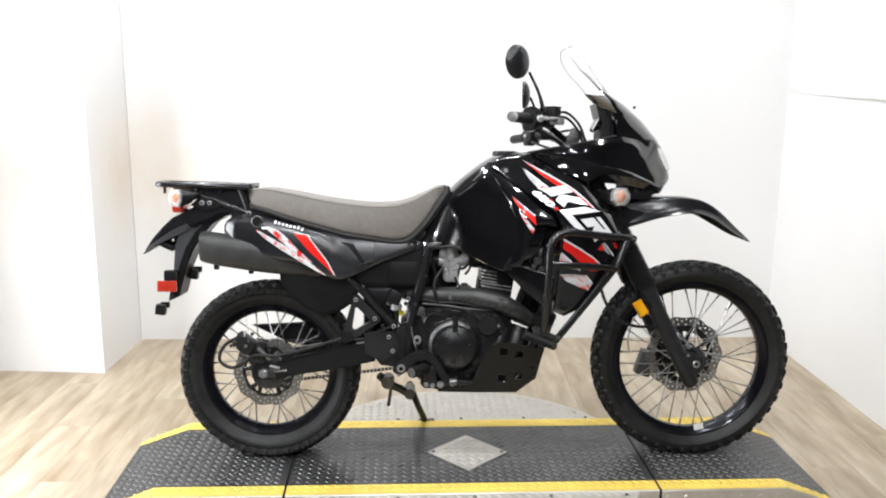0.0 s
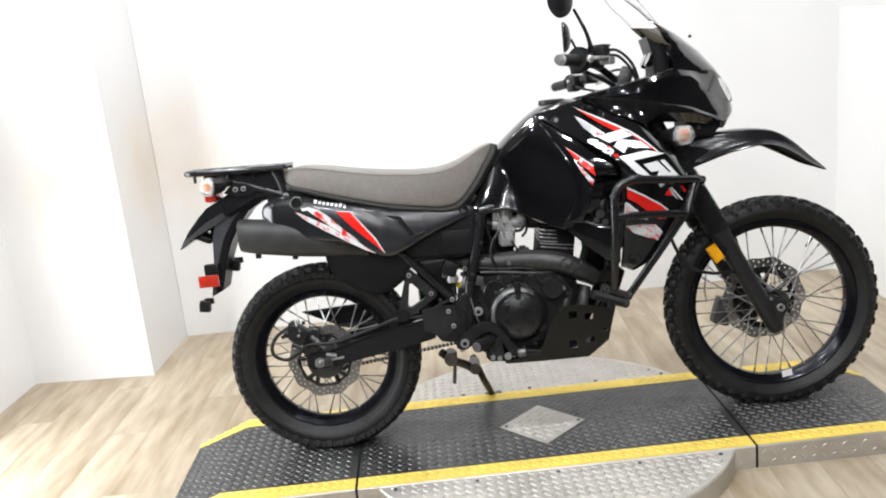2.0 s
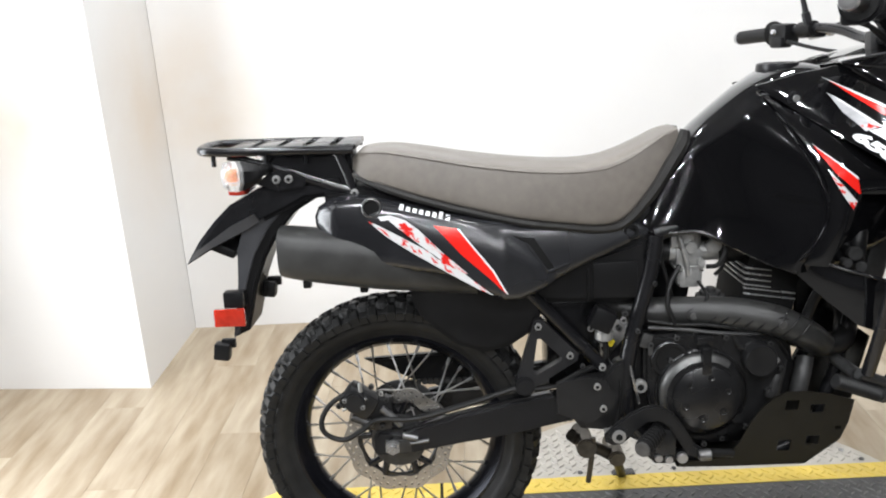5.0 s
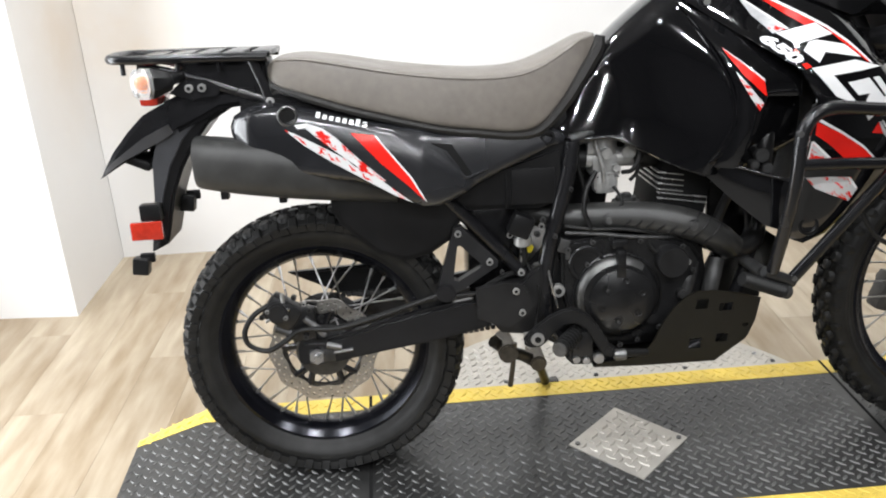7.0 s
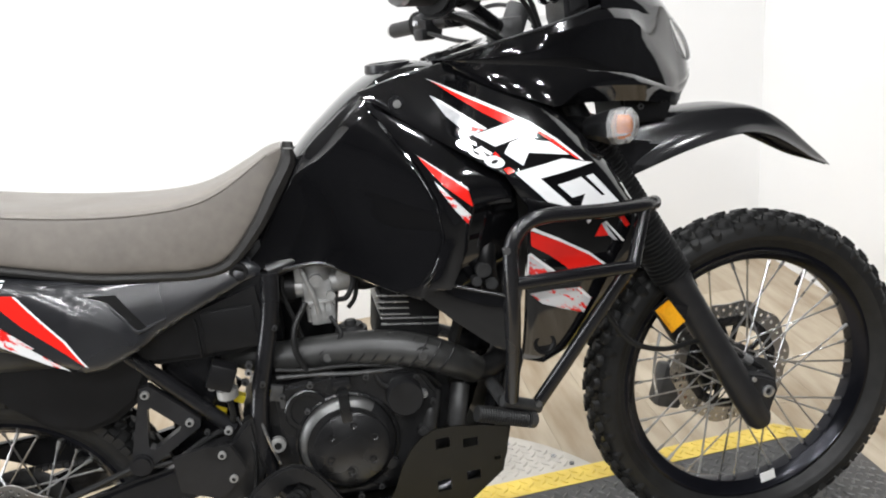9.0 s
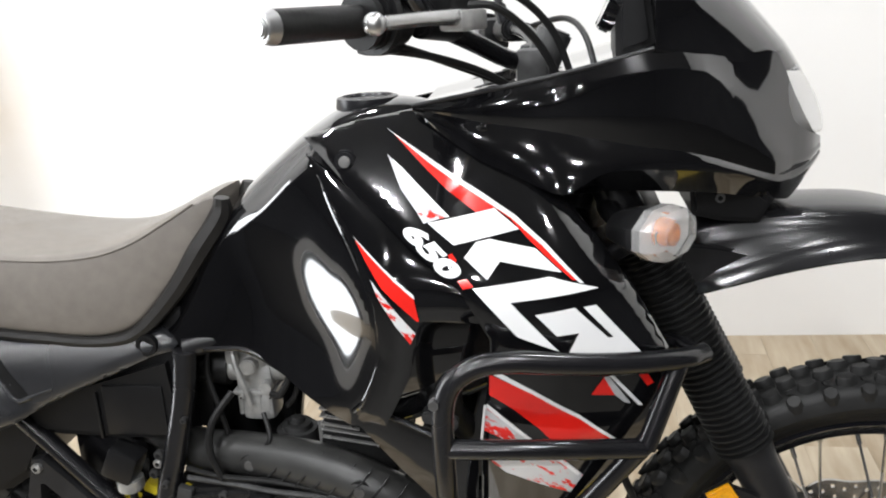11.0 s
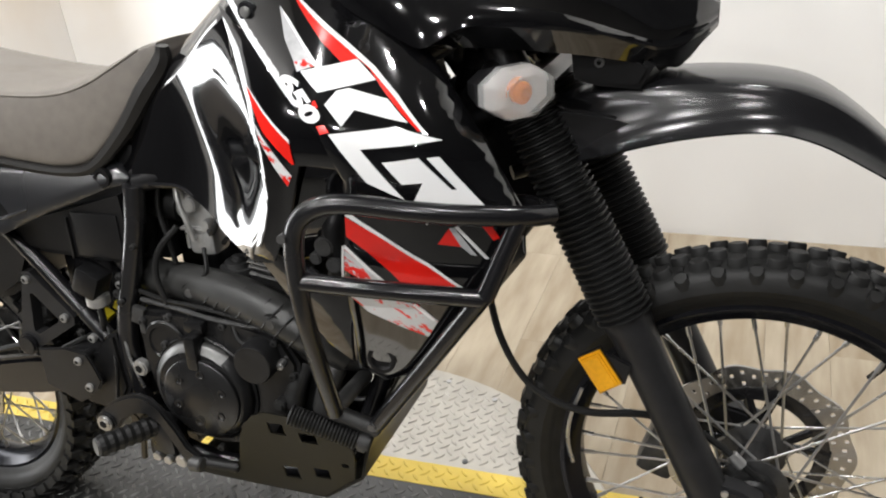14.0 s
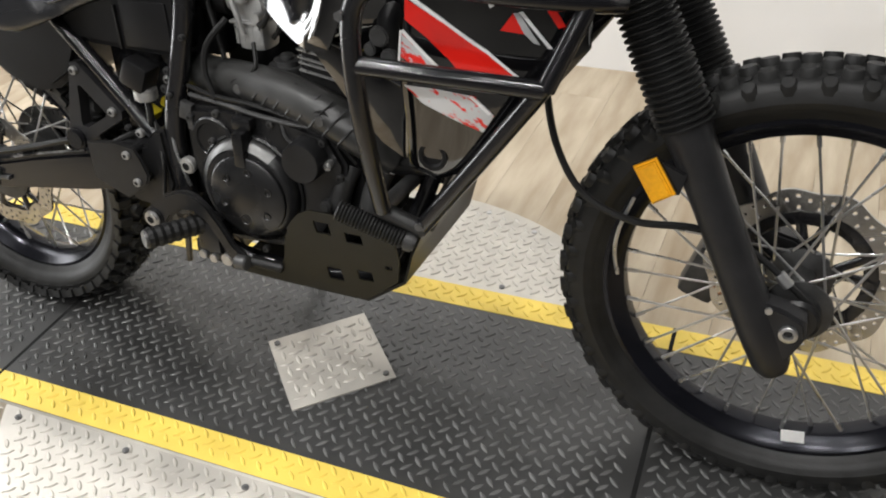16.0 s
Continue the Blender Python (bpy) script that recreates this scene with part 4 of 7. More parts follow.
wide = max(v.co.x for v in me.vertices)
d, u = Vector((0.058, 0, -0.047)).normalized(), Vector((0.92, 0, 0.36)).normalized()
bm = bmesh.new()
bm.from_mesh(me)
for k in range(1, 16):
    for axis in (Vector((1, 0, 0)), Vector((0, 1, 0))):
        bmesh.ops.bisect_plane(bm, geom=list(bm.verts) + list(bm.edges) + list(bm.faces), plane_co=axis * (0.005 * k), plane_no=axis, dist=1e-6)
bmesh.ops.triangulate(bm, faces=bm.faces)
bm.to_mesh(me)
bm.free()
for v in me.vertices:
    p = Vector((0.896, 0, 0.927)) + d * (v.co.x * 0.074 / wide) + u * v.co.y * 0.86
    x, z = p.x, p.z
    v.co = (x, shroud_y(x, z) - 0.0030, z)
me.materials.append(M_WHITE)
num = new("displacement_lettering", me)
num.parent = shroud
tagged(num, "white slanted figures 650")
inner_ob = [o for o in bike.children if o.name == "inner_shroud"][0]
decal("graphic_red", [(0.836, 0.911), (0.908, 0.849), (0.913, 0.822), (0.910, 0.822), (0.870, 0.860), (0.849, 0.890)], M_RED, inner_y, inner_ob, 0.002, label="red flash graphic")
decal("graphic_line", [(0.833, 0.915), (0.908, 0.853), (0.909, 0.848), (0.850, 0.899)], M_WHITE, inner_y, inner_ob, 0.0022, label="thin white pinstripe")
decal("graphic_sliver", [(0.856, 0.869), (0.908, 0.807), (0.901, 0.793), (0.883, 0.818), (0.864, 0.850)], M_RAGW, inner_y, inner_ob, 0.002, label="white flash graphic")
for x, z in ((0.819, 0.996),):
    bm = bmesh.new()
    y = shroud_y(x, z)
    rod(bm, (x, y + 0.006, z), (x, y - 0.004, z), 0.0135, n=20, bev=0.002)
    part("washer", bm, M_SATIN, shroud, "black rubber washer")
    bolt(shroud, x, y - 0.004, z, 0.008, 0.005)
bm = bmesh.new()
fx, fz = 1.012, 0.561
y = shroud_y(fx, fz)
lathe(bm, [(0.020, 0.004), (0.020, -0.003), (0.015, -0.003), (0.012, 0.001), (0.0, 0.001)], (fx, y, fz), 24)
part("shroud_fastener", bm, M_PLAST, shroud, "black plastic push fastener")
bm = bmesh.new()
box(bm, (1.0, 0, 0.72), (0.045, 0.27, 0.30), 0.01, Matrix.Rotation(radians(14), 3, "Y"))
part("radiator", bm, M_DARKAL, bike, "dark finned radiator")
bm = bmesh.new()
tube(bm, [(0.98, -0.10, 0.80), (0.94, -0.15, 0.74), (0.935, -0.155, 0.69), (0.95, -0.12, 0.64)], 0.018, n=12)
part("radiator_hose", bm, M_PLAST, bike)
for dx, dz, r in ((0.0, 0.0, 0.014), (0.012, -0.026, 0.011), (-0.014, -0.018, 0.009)):
    bm = bmesh.new()
    rod(bm, (0.925 + dx, -0.155, 0.70 + dz), (0.925 + dx, -0.178, 0.70 + dz), r, n=12, bev=0.002)
    part("hose_clamp", bm, M_DARKAL, bike, "dark metal hose fitting")


# --- fairing, screen, lights ---
# lines along the fairing, each x, half width, height: the lip and headlight edge, the crease over the nose, the lower crease, the lower edge, the underside
F_LIP = [(0.905, 0.112, 1.058), (1.00, 0.140, 1.076), (1.09, 0.150, 1.093), (1.182, 0.135, 1.113), (1.24, 0.112, 1.108), (1.30, 0.083, 1.101), (1.328, 0.066, 1.098), (1.355, 0.050, 1.045), (1.380, 0.034, 1.003), (1.397, 0.010, 0.990)]
F_NOSE = [(0.905, 0.113, 1.057), (1.00, 0.144, 1.068), (1.09, 0.157, 1.080), (1.182, 0.147, 1.092), (1.239, 0.132, 1.086), (1.272, 0.114, 1.056), (1.305, 0.094, 1.024), (1.353, 0.057, 0.984), (1.380, 0.036, 0.978), (1.397, 0.011, 0.982)]
F_LOW = [(0.905, 0.114, 1.056), (0.936, 0.128, 1.051), (1.00, 0.147, 1.040), (1.07, 0.158, 1.030), (1.16, 0.150, 1.010), (1.235, 0.131, 0.994), (1.326, 0.080, 0.958), (1.353, 0.056, 0.956), (1.380, 0.034, 0.963), (1.397, 0.011, 0.973)]
F_EDGE = [(0.905, 0.115, 1.054), (0.975, 0.151, 1.006), (1.03, 0.169, 0.982), (1.080, 0.180, 0.962), (1.118, 0.173, 0.980), (1.15, 0.164, 0.985), (1.235, 0.138, 0.976), (1.275, 0.116, 0.966), (1.326, 0.078, 0.944), (1.353, 0.052, 0.934), (1.380, 0.030, 0.950), (1.397, 0.010, 0.966)]
F_UNDER = [(0.905, 0.100, 1.050), (0.975, 0.130, 1.004), (1.03, 0.146, 0.978), (1.080, 0.150, 0.957), (1.137, 0.146, 0.958), (1.239, 0.118, 0.947), (1.286, 0.094, 0.937), (1.330, 0.060, 0.924), (1.358, 0.036, 0.919), (1.380, 0.022, 0.944), (1.397, 0.008, 0.962)]


def fairing():
    """The nose cowl, folded along its creases."""
    bm = bmesh.new()
    stations = sorted({round(q[0], 3) for line in (F_LIP, F_NOSE, F_LOW, F_EDGE, F_UNDER) for q in line})
    stations = [a + (b - a) * k / 2 for a, b in zip(stations, stations[1:]) for k in (0, 1)] + stations[-1:]
    lines = [spline(line, 5) for line in (F_UNDER, F_EDGE, F_LOW, F_NOSE, F_LIP)]
    grid = []
    for x in stations:
        cols = [[lerp([q.x for q in line], [q[k] for q in line], x) for k in (1, 2)] for line in lines]
        y, z = cols[-1]
        grid.append([(0.0, cols[0][1] + 0.002)] + cols + [(max(0.0, y - 0.006), z + 0.001), (0.0, z - 0.006)])
    for side in (-1, 1):
        for k in range(len(grid[0]) - 1):
            full = 0.003 if k in (2, 3) else 0.0   # the faces over the flank are very slightly full
            strip = []
            for x, row in zip(stations, grid):
                (y0, z0), (y1, z1) = row[k], row[k + 1]
                strip.append([bm.verts.new((x, side * (y0 + (y1 - y0) * u + full * 4 * u * (1 - u)), z0 + (z1 - z0) * u)) for u in (0.0, 0.25, 0.5, 0.75, 1.0)])
            for p, q in zip(strip, strip[1:]):
                for m in range(4):
                    bm.faces.new((p[m], p[m + 1], q[m + 1], q[m])[::-side])
    bmesh.ops.remove_doubles(bm, verts=bm.verts, dist=0.0004)
    return bm


fair = part("front_fairing", fairing(), M_GLOSS, bike, "gloss black pointed front fairing", smooth=16)
bm = bmesh.new()
tube(bm, [(0.905, -0.112, 1.059), (1.0, -0.140, 1.077), (1.09, -0.150, 1.094), (1.182, -0.135, 1.114)], 0.0028, n=8)
part("fairing_lip", bm, M_SATIN, fair, "pale-edged upper lip")


def screen(rows, z_from, name, material, label):
    """A curved sheet; rows are (centre x, centre z, side x, side z, half width)."""
    bm = bmesh.new()
    n = 14
    lines = []
    for back in (0.0, 0.003):
        sheet = []
        for cx, cz, sx, sz, hw in rows:
            line = []
            for k in range(n + 1):
                u = -1 + 2 * k / n
                f = abs(u) ** 2.0
                line.append(bm.verts.new((cx + (sx - cx) * f - back, hw * u, cz + (sz - cz) * f - back)))
            sheet.append(line)
        lines.append(sheet)
    a, b = lines
    for i in range(len(rows) - 1):
        for k in range(n):
            bm.faces.new((a[i][k], a[i][k + 1], a[i + 1][k + 1], a[i + 1][k]))
            bm.faces.new((b[i][k], b[i + 1][k], b[i + 1][k + 1], b[i][k + 1]))
    for k in range(n):
        bm.faces.new((a[0][k], b[0][k], b[0][k + 1], a[0][k + 1]))
        bm.faces.new((a[-1][k], a[-1][k + 1], b[-1][k + 1], b[-1][k]))
    for i in range(len(rows) - 1):
        bm.faces.new((a[i][0], a[i + 1][0], b[i + 1][0], b[i][0]))
        bm.faces.new((a[i][n], b[i][n], b[i + 1][n], a[i + 1][n]))
    return part(name, bm, material, bike, label, smooth=60)


screen([(1.372, 1.072, 1.186, 1.114, 0.138), (1.350, 1.106, 1.186, 1.150, 0.136), (1.305, 1.158, 1.184, 1.195, 0.132), (1.245, 1.210, 1.170, 1.228, 0.128), (1.180, 1.255, 1.125, 1.268, 0.118)],
       0, "screen_base", M_GLOSS, "gloss black lower windscreen")
clear = screen([(1.180, 1.256, 1.125, 1.269, 0.118), (1.145, 1.305, 1.095, 1.302, 0.112), (1.112, 1.352, 1.060, 1.335, 0.104), (1.080, 1.395, 1.032, 1.376, 0.09), (1.060, 1.422, 1.026, 1.408, 0.06)],
               0, "windscreen", M_GLASS, "clear upper windscreen")
clear.visible_shadow = False
bm = bmesh.new()
tube(bm, [(1.125, -0.118, 1.270), (1.095, -0.112, 1.303), (1.060, -0.104, 1.336), (1.032, -0.09, 1.377), (1.026, -0.06, 1.409), (1.045, -0.03, 1.418), (1.060, 0.0, 1.423), (1.045, 0.03, 1.418), (1.026, 0.06, 1.409),
          (1.032, 0.09, 1.377), (1.060, 0.104, 1.336), (1.095, 0.112, 1.303), (1.125, 0.118, 1.270)], 0.0022, n=6)
part("screen_edge", bm, M_SILV, clear, "polished clear edge")
for s in (-1, 1):
    bm = bmesh.new()
    rod(bm, (1.240, s * 0.125, 1.205), (1.243, s * 0.129, 1.207), 0.005, n=10)
    part("screen_screw", bm, M_FRAME, clear)
bm = loft_x([(1.300, 1.094, 0.985, 0.074), (1.330, 1.094, 0.985, 0.064), (1.357, 1.084, 0.988, 0.053), (1.381, 1.050, 0.992, 0.040), (1.394, 1.020, 0.996, 0.026)], n=24)
part("headlight", bm, M_LENS, bike, "clear headlight lens under the screen")
bm = bmesh.new()
box(bm, (1.345, 0, 0.928), (0.040, 0.07, 0.020), 0.006, Matrix.Rotation(radians(-30), 3, "Y"))
part("chin", bm, M_PLAST, fair, "matt black lower chin")
bm = bmesh.new()
plate(bm, [(1.232, 0.950), (1.30, 0.945), (1.332, 0.926), (1.316, 0.897), (1.268, 0.900), (1.236, 0.908)], -0.076, 0.076, 0.006)
mount = part("mudguard_mount", bm, M_PLAST, fair, "black bracket between fairing and mudguard", smooth=30)
bolt(mount, 1.268, -0.076, 0.930, 0.007, 0.004, M_WORN, "worn mounting bolt")
# instruments
bm = bmesh.new()
plate(bm, [(1.128, 1.222), (1.165, 1.196), (1.180, 1.200), (1.192, 1.115), (1.145, 1.098), (1.145, 1.16)], -0.062, 0.062, 0.008)
inst = part("instrument_panel", bm, M_PLAST, bike, "black instrument cluster housing")
for y in (-0.045, 0.04):
    bm = bmesh.new()
    rod(bm, (1.150, y * 0.66, 1.150), (1.134, y * 0.66, 1.158), 0.027, n=24, bev=0.003)
    part("dial", bm, M_GLOSS, inst, "round black dial")


def signal(x, y, z, side, front=True, k=1.0):
    """A turn signal: a stalk, a dark housing, a clear chamfered lens and the orange bulb behind it, facing along the road."""
    s = side
    ax = Vector((0.80, s * 0.60, 0)).normalized() if front else Vector((-0.86, s * 0.50, 0)).normalized()
    up = Vector((0, 0, 1))
    side_v = ax.cross(up)
    c = Vector((x, s * abs(y), z))

    def drum(rows, n=8, tall=1.0, wide=1.0):
        bm = bmesh.new()
        rings = []
        for off, r in rows:
            rings.append([bm.verts.new(c + ax * off * k + side_v * (math.cos(2 * math.pi * (m + 0.5) / n) * r * wide * k) + up * (math.sin(2 * math.pi * (m + 0.5) / n) * r * tall * k)) for m in range(n)])
        skin(bm, rings)
        return bm

    bm = drum([(-0.052, 0.014), (-0.046, 0.021), (-0.016, 0.031), (-0.010, 0.0335), (-0.006, 0.0335)], 8, 0.84 if front else 0.98, 1.30 if front else 1.0)
    a = c - ax * 0.036 * k
    tube(bm, [a, a + Vector((-0.012 if front else 0.012, -s * 0.035, 0.003)), a + Vector((-0.02 if front else 0.02, -s * 0.075, 0.006))], 0.0125 * k, n=10)
    body = part("turn_signal", bm, M_PLAST, bike, "black turn signal housing")
    part("lens", drum([(-0.006, 0.0335), (0.006, 0.0345), (0.020, 0.0325), (0.027, 0.024)], 8, 0.84 if front else 0.98, 1.30 if front else 1.0), M_LENS, body, "clear chamfered lens", smooth=25)
    part("reflector_cup", drum([(-0.0055, 0.004), (-0.005, 0.020), (0.002, 0.0325)], 8, 0.82 if front else 0.96, 1.27 if front else 0.97), M_WHITE, body, "white reflector cup behind the lens", smooth=25)
    part("bulb", drum([(-0.004, 0.009), (0.004, 0.0125), (0.013, 0.0120), (0.018, 0.006)], 14), M_BULB, body, "orange bulb")


signal(1.186, -0.168, 0.914, -1, True, 1.1)
signal(1.186, 0.176, 0.914, 1, True, 1.1)
signal(-0.255, -0.150, 0.900, -1, False, 0.92)
signal(-0.255, 0.150, 0.900, 1, False, 0.92)

# --- front mudguard ---
bm = bmesh.new()
FEND = [(1.195, 0.868, 0.845, 0.060), (1.225, 0.884, 0.806, 0.074), (1.27, 0.898, 0.816, 0.084), (1.34, 0.908, 0.838, 0.092), (1.41, 0.910, 0.853, 0.096), (1.47, 0.906, 0.857, 0.094), (1.52, 0.893, 0.844, 0.087),
        (1.57, 0.861, 0.817, 0.074), (1.63, 0.808, 0.780, 0.050), (1.672, 0.772, 0.762, 0.028), (1.694, 0.754, 0.752, 0.008)]
S = spline([(a, b, c) for a, b, c, d in FEND], 4)
W = spline([(a, d, 0) for a, b, c, d in FEND], 4)
rows = []
for p, q in zip(S, W):
    half = [(1.0, 0.0), (0.965, 0.04), (0.865, 0.16), (0.79, 0.36), (0.735, 0.62), (0.70, 0.86), (0.66, 0.92), (0.40, 0.985)]   # a flat crown, a crease, a hollow flank and a lip
    prof = [(-u, v) for u, v in half] + [(0, 1.0)] + half[::-1]
    top = [bm.verts.new((p.x, u * q.y, p.z + (p.y - p.z) * v)) for u, v in prof]
    low = [bm.verts.new((p.x, u * q.y * 0.965, p.z + (p.y - p.z) * v - 0.003)) for u, v in prof[::-1]]
    rows.append(top + low)
skin(bm, rows)
fender = part("front_mudguard", bm, M_SEMI, bike, "satin black high beak mudguard", smooth=38)
for s in (-1, 1):
    bm = bmesh.new()
    plate(bm, [(1.207, 0.872), (1.222, 0.804), (1.27, 0.817), (1.345, 0.836), (1.385, 0.850), (1.330, 0.853), (1.270, 0.866)], s * 0.070, s * 0.052, 0.004)
    part("mudguard_gusset", bm, M_SEMI, fender, "flat satin gusset of the mudguard", smooth=30)

# --- seat ---
SEAT = [(-0.040, 0.922, 0.888, 0.070), (-0.02, 0.935, 0.872, 0.095), (0.03, 0.938, 0.855, 0.114), (0.10, 0.928, 0.832, 0.126), (0.19, 0.911, 0.806, 0.132), (0.29, 0.897, 0.780, 0.132), (0.38, 0.890, 0.765, 0.124),
        (0.45, 0.893, 0.756, 0.112), (0.50, 0.906, 0.768, 0.100), (0.55, 0.927, 0.820, 0.086), (0.59, 0.945, 0.875, 0.072), (0.615, 0.950, 0.912, 0.056)]
SIDE_V = [(0.90, 0.0), (0.985, 0.05), (1.0, 0.16), (0.975, 0.40), (0.93, 0.64), (0.885, 0.82), (0.845, 0.90), (0.76, 0.945), (0.45, 0.975), (0.0, 0.985)]


def seat_body():
    """A saddle with tall sloping sides, a soft upper edge and a nearly flat top."""
    bm = bmesh.new()
    S = spline([(q[0], q[1] - 0.005, q[2] + 0.004) for q in SEAT], 5)
    W = spline([(q[0], q[3], 0) for q in SEAT], 5)
    prof = spline([(w, v, 0) for w, v in SIDE_V], 3)
    rings = []
    for p, q in zip(S, W):
        side = [(q.y * max(0.0, c.x), p.z + (p.y - p.z) * c.y) for c in prof]
        rings.append([bm.verts.new((p.x, -y, z)) for y, z in side] + [bm.verts.new((p.x, y, z)) for y, z in side[-2::-1]])
    skin(bm, rings)
    return bm


seat = part("seat", seat_body(), M_SEAT, bike, "grey-brown vinyl seat with a black base", smooth=70)
bm = bmesh.new()
tube(bm, [(x, -h * 0.870, zb + (zt - zb) * 0.850) for x, zt, zb, h in SEAT[1:-1]], 0.0016, n=8)
part("seat_seam", bm, M_SEAT, seat, "stitched seam")
bm = bmesh.new()
pts = [(-0.03, 0.880), (0.03, 0.856), (0.10, 0.832), (0.19, 0.806), (0.29, 0.780), (0.38, 0.765), (0.45, 0.755), (0.50, 0.764), (0.552, 0.815), (0.592, 0.872), (0.622, 0.915), (0.628, 0.940)]
for s in (-1, 1):
    tube(bm, [(x, s * (lerp([q[0] for q in SEAT], [q[3] for q in SEAT], x) - 0.004), z) for x, z in pts], [0.008] * 7 + [0.010, 0.014, 0.017, 0.016, 0.010], n=8)
part("seat_base", bm, M_SEATP, seat, "black seat base edge")
bm = bmesh.new()
plate(bm, [(-0.02, 0.86), (0.10, 0.825), (0.29, 0.775), (0.45, 0.75), (0.55, 0.75), (0.55, 0.70), (0.30, 0.70), (0.05, 0.76), (-0.10, 0.80), (-0.10, 0.85)], -0.085, 0.085, 0.008)
part("subframe_core", bm, M_PLAST, bike, "black seat frame")


# --- side covers ---
def cover_y(x, z):
    """The right side cover: a proud rear half that steps down along a slanting crease, its upper edge rolled in."""
    h = 0.181 - 0.15 * max(0, 0.25 - x) - 0.205 * max(0, x - 0.25) - 0.06 * max(0, z - 0.66)
    roll = max(0.0, z - lerp([-0.1, -0.007, 0.2, 0.29, 0.52], [0.765, 0.770, 0.727, 0.700, 0.692], x))
    h -= 2.7 * roll * roll
    crease = lerp([0.64, 0.70, 0.74, 0.785, 0.82], [0.345, 0.310, 0.262, 0.190, 0.080], z)
    k = max(0.0, min(1.0, (x - crease) / 0.030))
    top = lerp([-0.1, -0.007, 0.2, 0.29, 0.52], [0.835, 0.840, 0.797, 0.776, 0.768], x)
    return -(h - 0.016 * k * k * (3 - 2 * k) - 0.55 * max(0, z - (top - 0.012)) - 0.9 * max(0, 0.03 - (x + 0.108)) * 0.5)


COVER = [(-0.121, 0.803), (-0.113, 0.822), (-0.088, 0.837), (-0.045, 0.847), (-0.007, 0.842), (0.10, 0.820), (0.207, 0.797), (0.290, 0.776), (0.428, 0.770), (0.523, 0.768), (0.551, 0.745), (0.545, 0.734), (0.517, 0.729), (0.40, 0.684),
         (0.311, 0.645), (0.283, 0.636), (0.254, 0.638), (0.190, 0.665), (0.134, 0.690), (0.040, 0.704), (-0.050, 0.718), (-0.068, 0.722), (-0.100, 0.758), (-0.119, 0.786)]
bm = panel(COVER, cover_y, 0.012, 0.008, edge=0.006)
cover, cover_left = both("side_cover", bm, M_COVER, bike, "satin black side cover with red and white flashes", smooth=55)
# the rim's glint is given by a paler metal colour
bm = bmesh.new()
lathe(bm, [(0.0205, 0.008), (0.0200, -0.005), (0.0178, -0.0065), (0.0155, -0.004), (0.0150, 0.002)], (-0.002, cover_y(-0.002, 0.822), 0.822), 24)
part("cover_grommet", bm, M_CASE, cover, "raised rim of a fixing hole, paled for its glint")
# a flat black disc stands for the shade inside the hole
bm = bmesh.new()
lathe(bm, [(0.0158, -0.0035), (0.0, -0.0035)], (-0.002, cover_y(-0.002, 0.822), 0.822), 24)
part("cover_hole", bm, M_GAP, cover, "fixing hole, its shade a black disc")
bm = bmesh.new()
lathe(bm, [(0.0155, 0.004), (0.015, -0.004), (0.010, -0.004), (0.008, 0.001), (0.0, 0.001)], (0.512, cover_y(0.512, 0.746), 0.746), 24)
part("cover_fastener", bm, M_PLAST, cover, "black recessed fastener")
# the slot's shade, laid on the cover as a thin black sheet
bm = panel([(0.273, 0.757), (0.314, 0.751), (0.320, 0.742), (0.353, 0.690), (0.339, 0.686), (0.300, 0.742)], lambda x, z: cover_y(x, z) - 0.001, 0.001, 0.006)
part("cover_vent", bm, M_GAP, cover, "dark wedge-shaped vent slot")
bm = bmesh.new()
tube(bm, [(x, cover_y(x, z) - 0.001, z) for x, z in ((0.300, 0.741), (0.320, 0.712), (0.338, 0.686), (0.356, 0.688), (0.385, 0.697))], [0.002, 0.003, 0.0035, 0.003, 0.0015], n=8)
part("vent_lip", bm, M_COVER, cover)
decal("graphic_red", [(0.119, 0.786), (0.164, 0.780), (0.229, 0.697), (0.255, 0.651), (0.229, 0.677), (0.172, 0.728), (0.137, 0.767)], M_RED, cover_y, cover, 0.001, label="red flash graphic")
decal("graphic_line", [(0.164, 0.780), (0.169, 0.778), (0.233, 0.697), (0.259, 0.649), (0.255, 0.651), (0.229, 0.697)], M_WHITE, cover_y, cover, 0.0012, label="thin white pinstripe")
decal("graphic_silver", [(-0.010, 0.797), (0.011, 0.788), (0.049, 0.768), (0.108, 0.736), (0.120, 0.724), (0.177, 0.690), (0.231, 0.648), (0.201, 0.661), (0.155, 0.687), (0.081, 0.730), (0.027, 0.765)], M_RAGW, cover_y, cover, 0.001,
      label="white ragged flash")
decal("graphic_silver", [(0.033, 0.808), (0.065, 0.797), (0.090, 0.778), (0.134, 0.734), (0.182, 0.692), (0.164, 0.690), (0.122, 0.726), (0.091, 0.749), (0.050, 0.782), (0.030, 0.799)], M_RAGW, cover_y, cover, 0.0013, label="white ragged flash")
decal("graphic_silver", [(0.010, 0.805), (0.034, 0.807), (0.036, 0.799), (0.016, 0.797)], M_WHITE, cover_y, cover, 0.001, label="white flash end")
for k in range(8):
    u = k * 0.0128
    h = 0.010 if k in (0, 6) else 0.0075
    x, z = 0.052 + u, 0.8175 - u * 0.23
    decal("maker_bar", [(x + 0.0025, z + h), (x + 0.0105, z + h - 0.002), (x + 0.0085, z - 0.002), (x, z)], M_WHITE, cover_y, cover, 0.0012, label="small white bar")

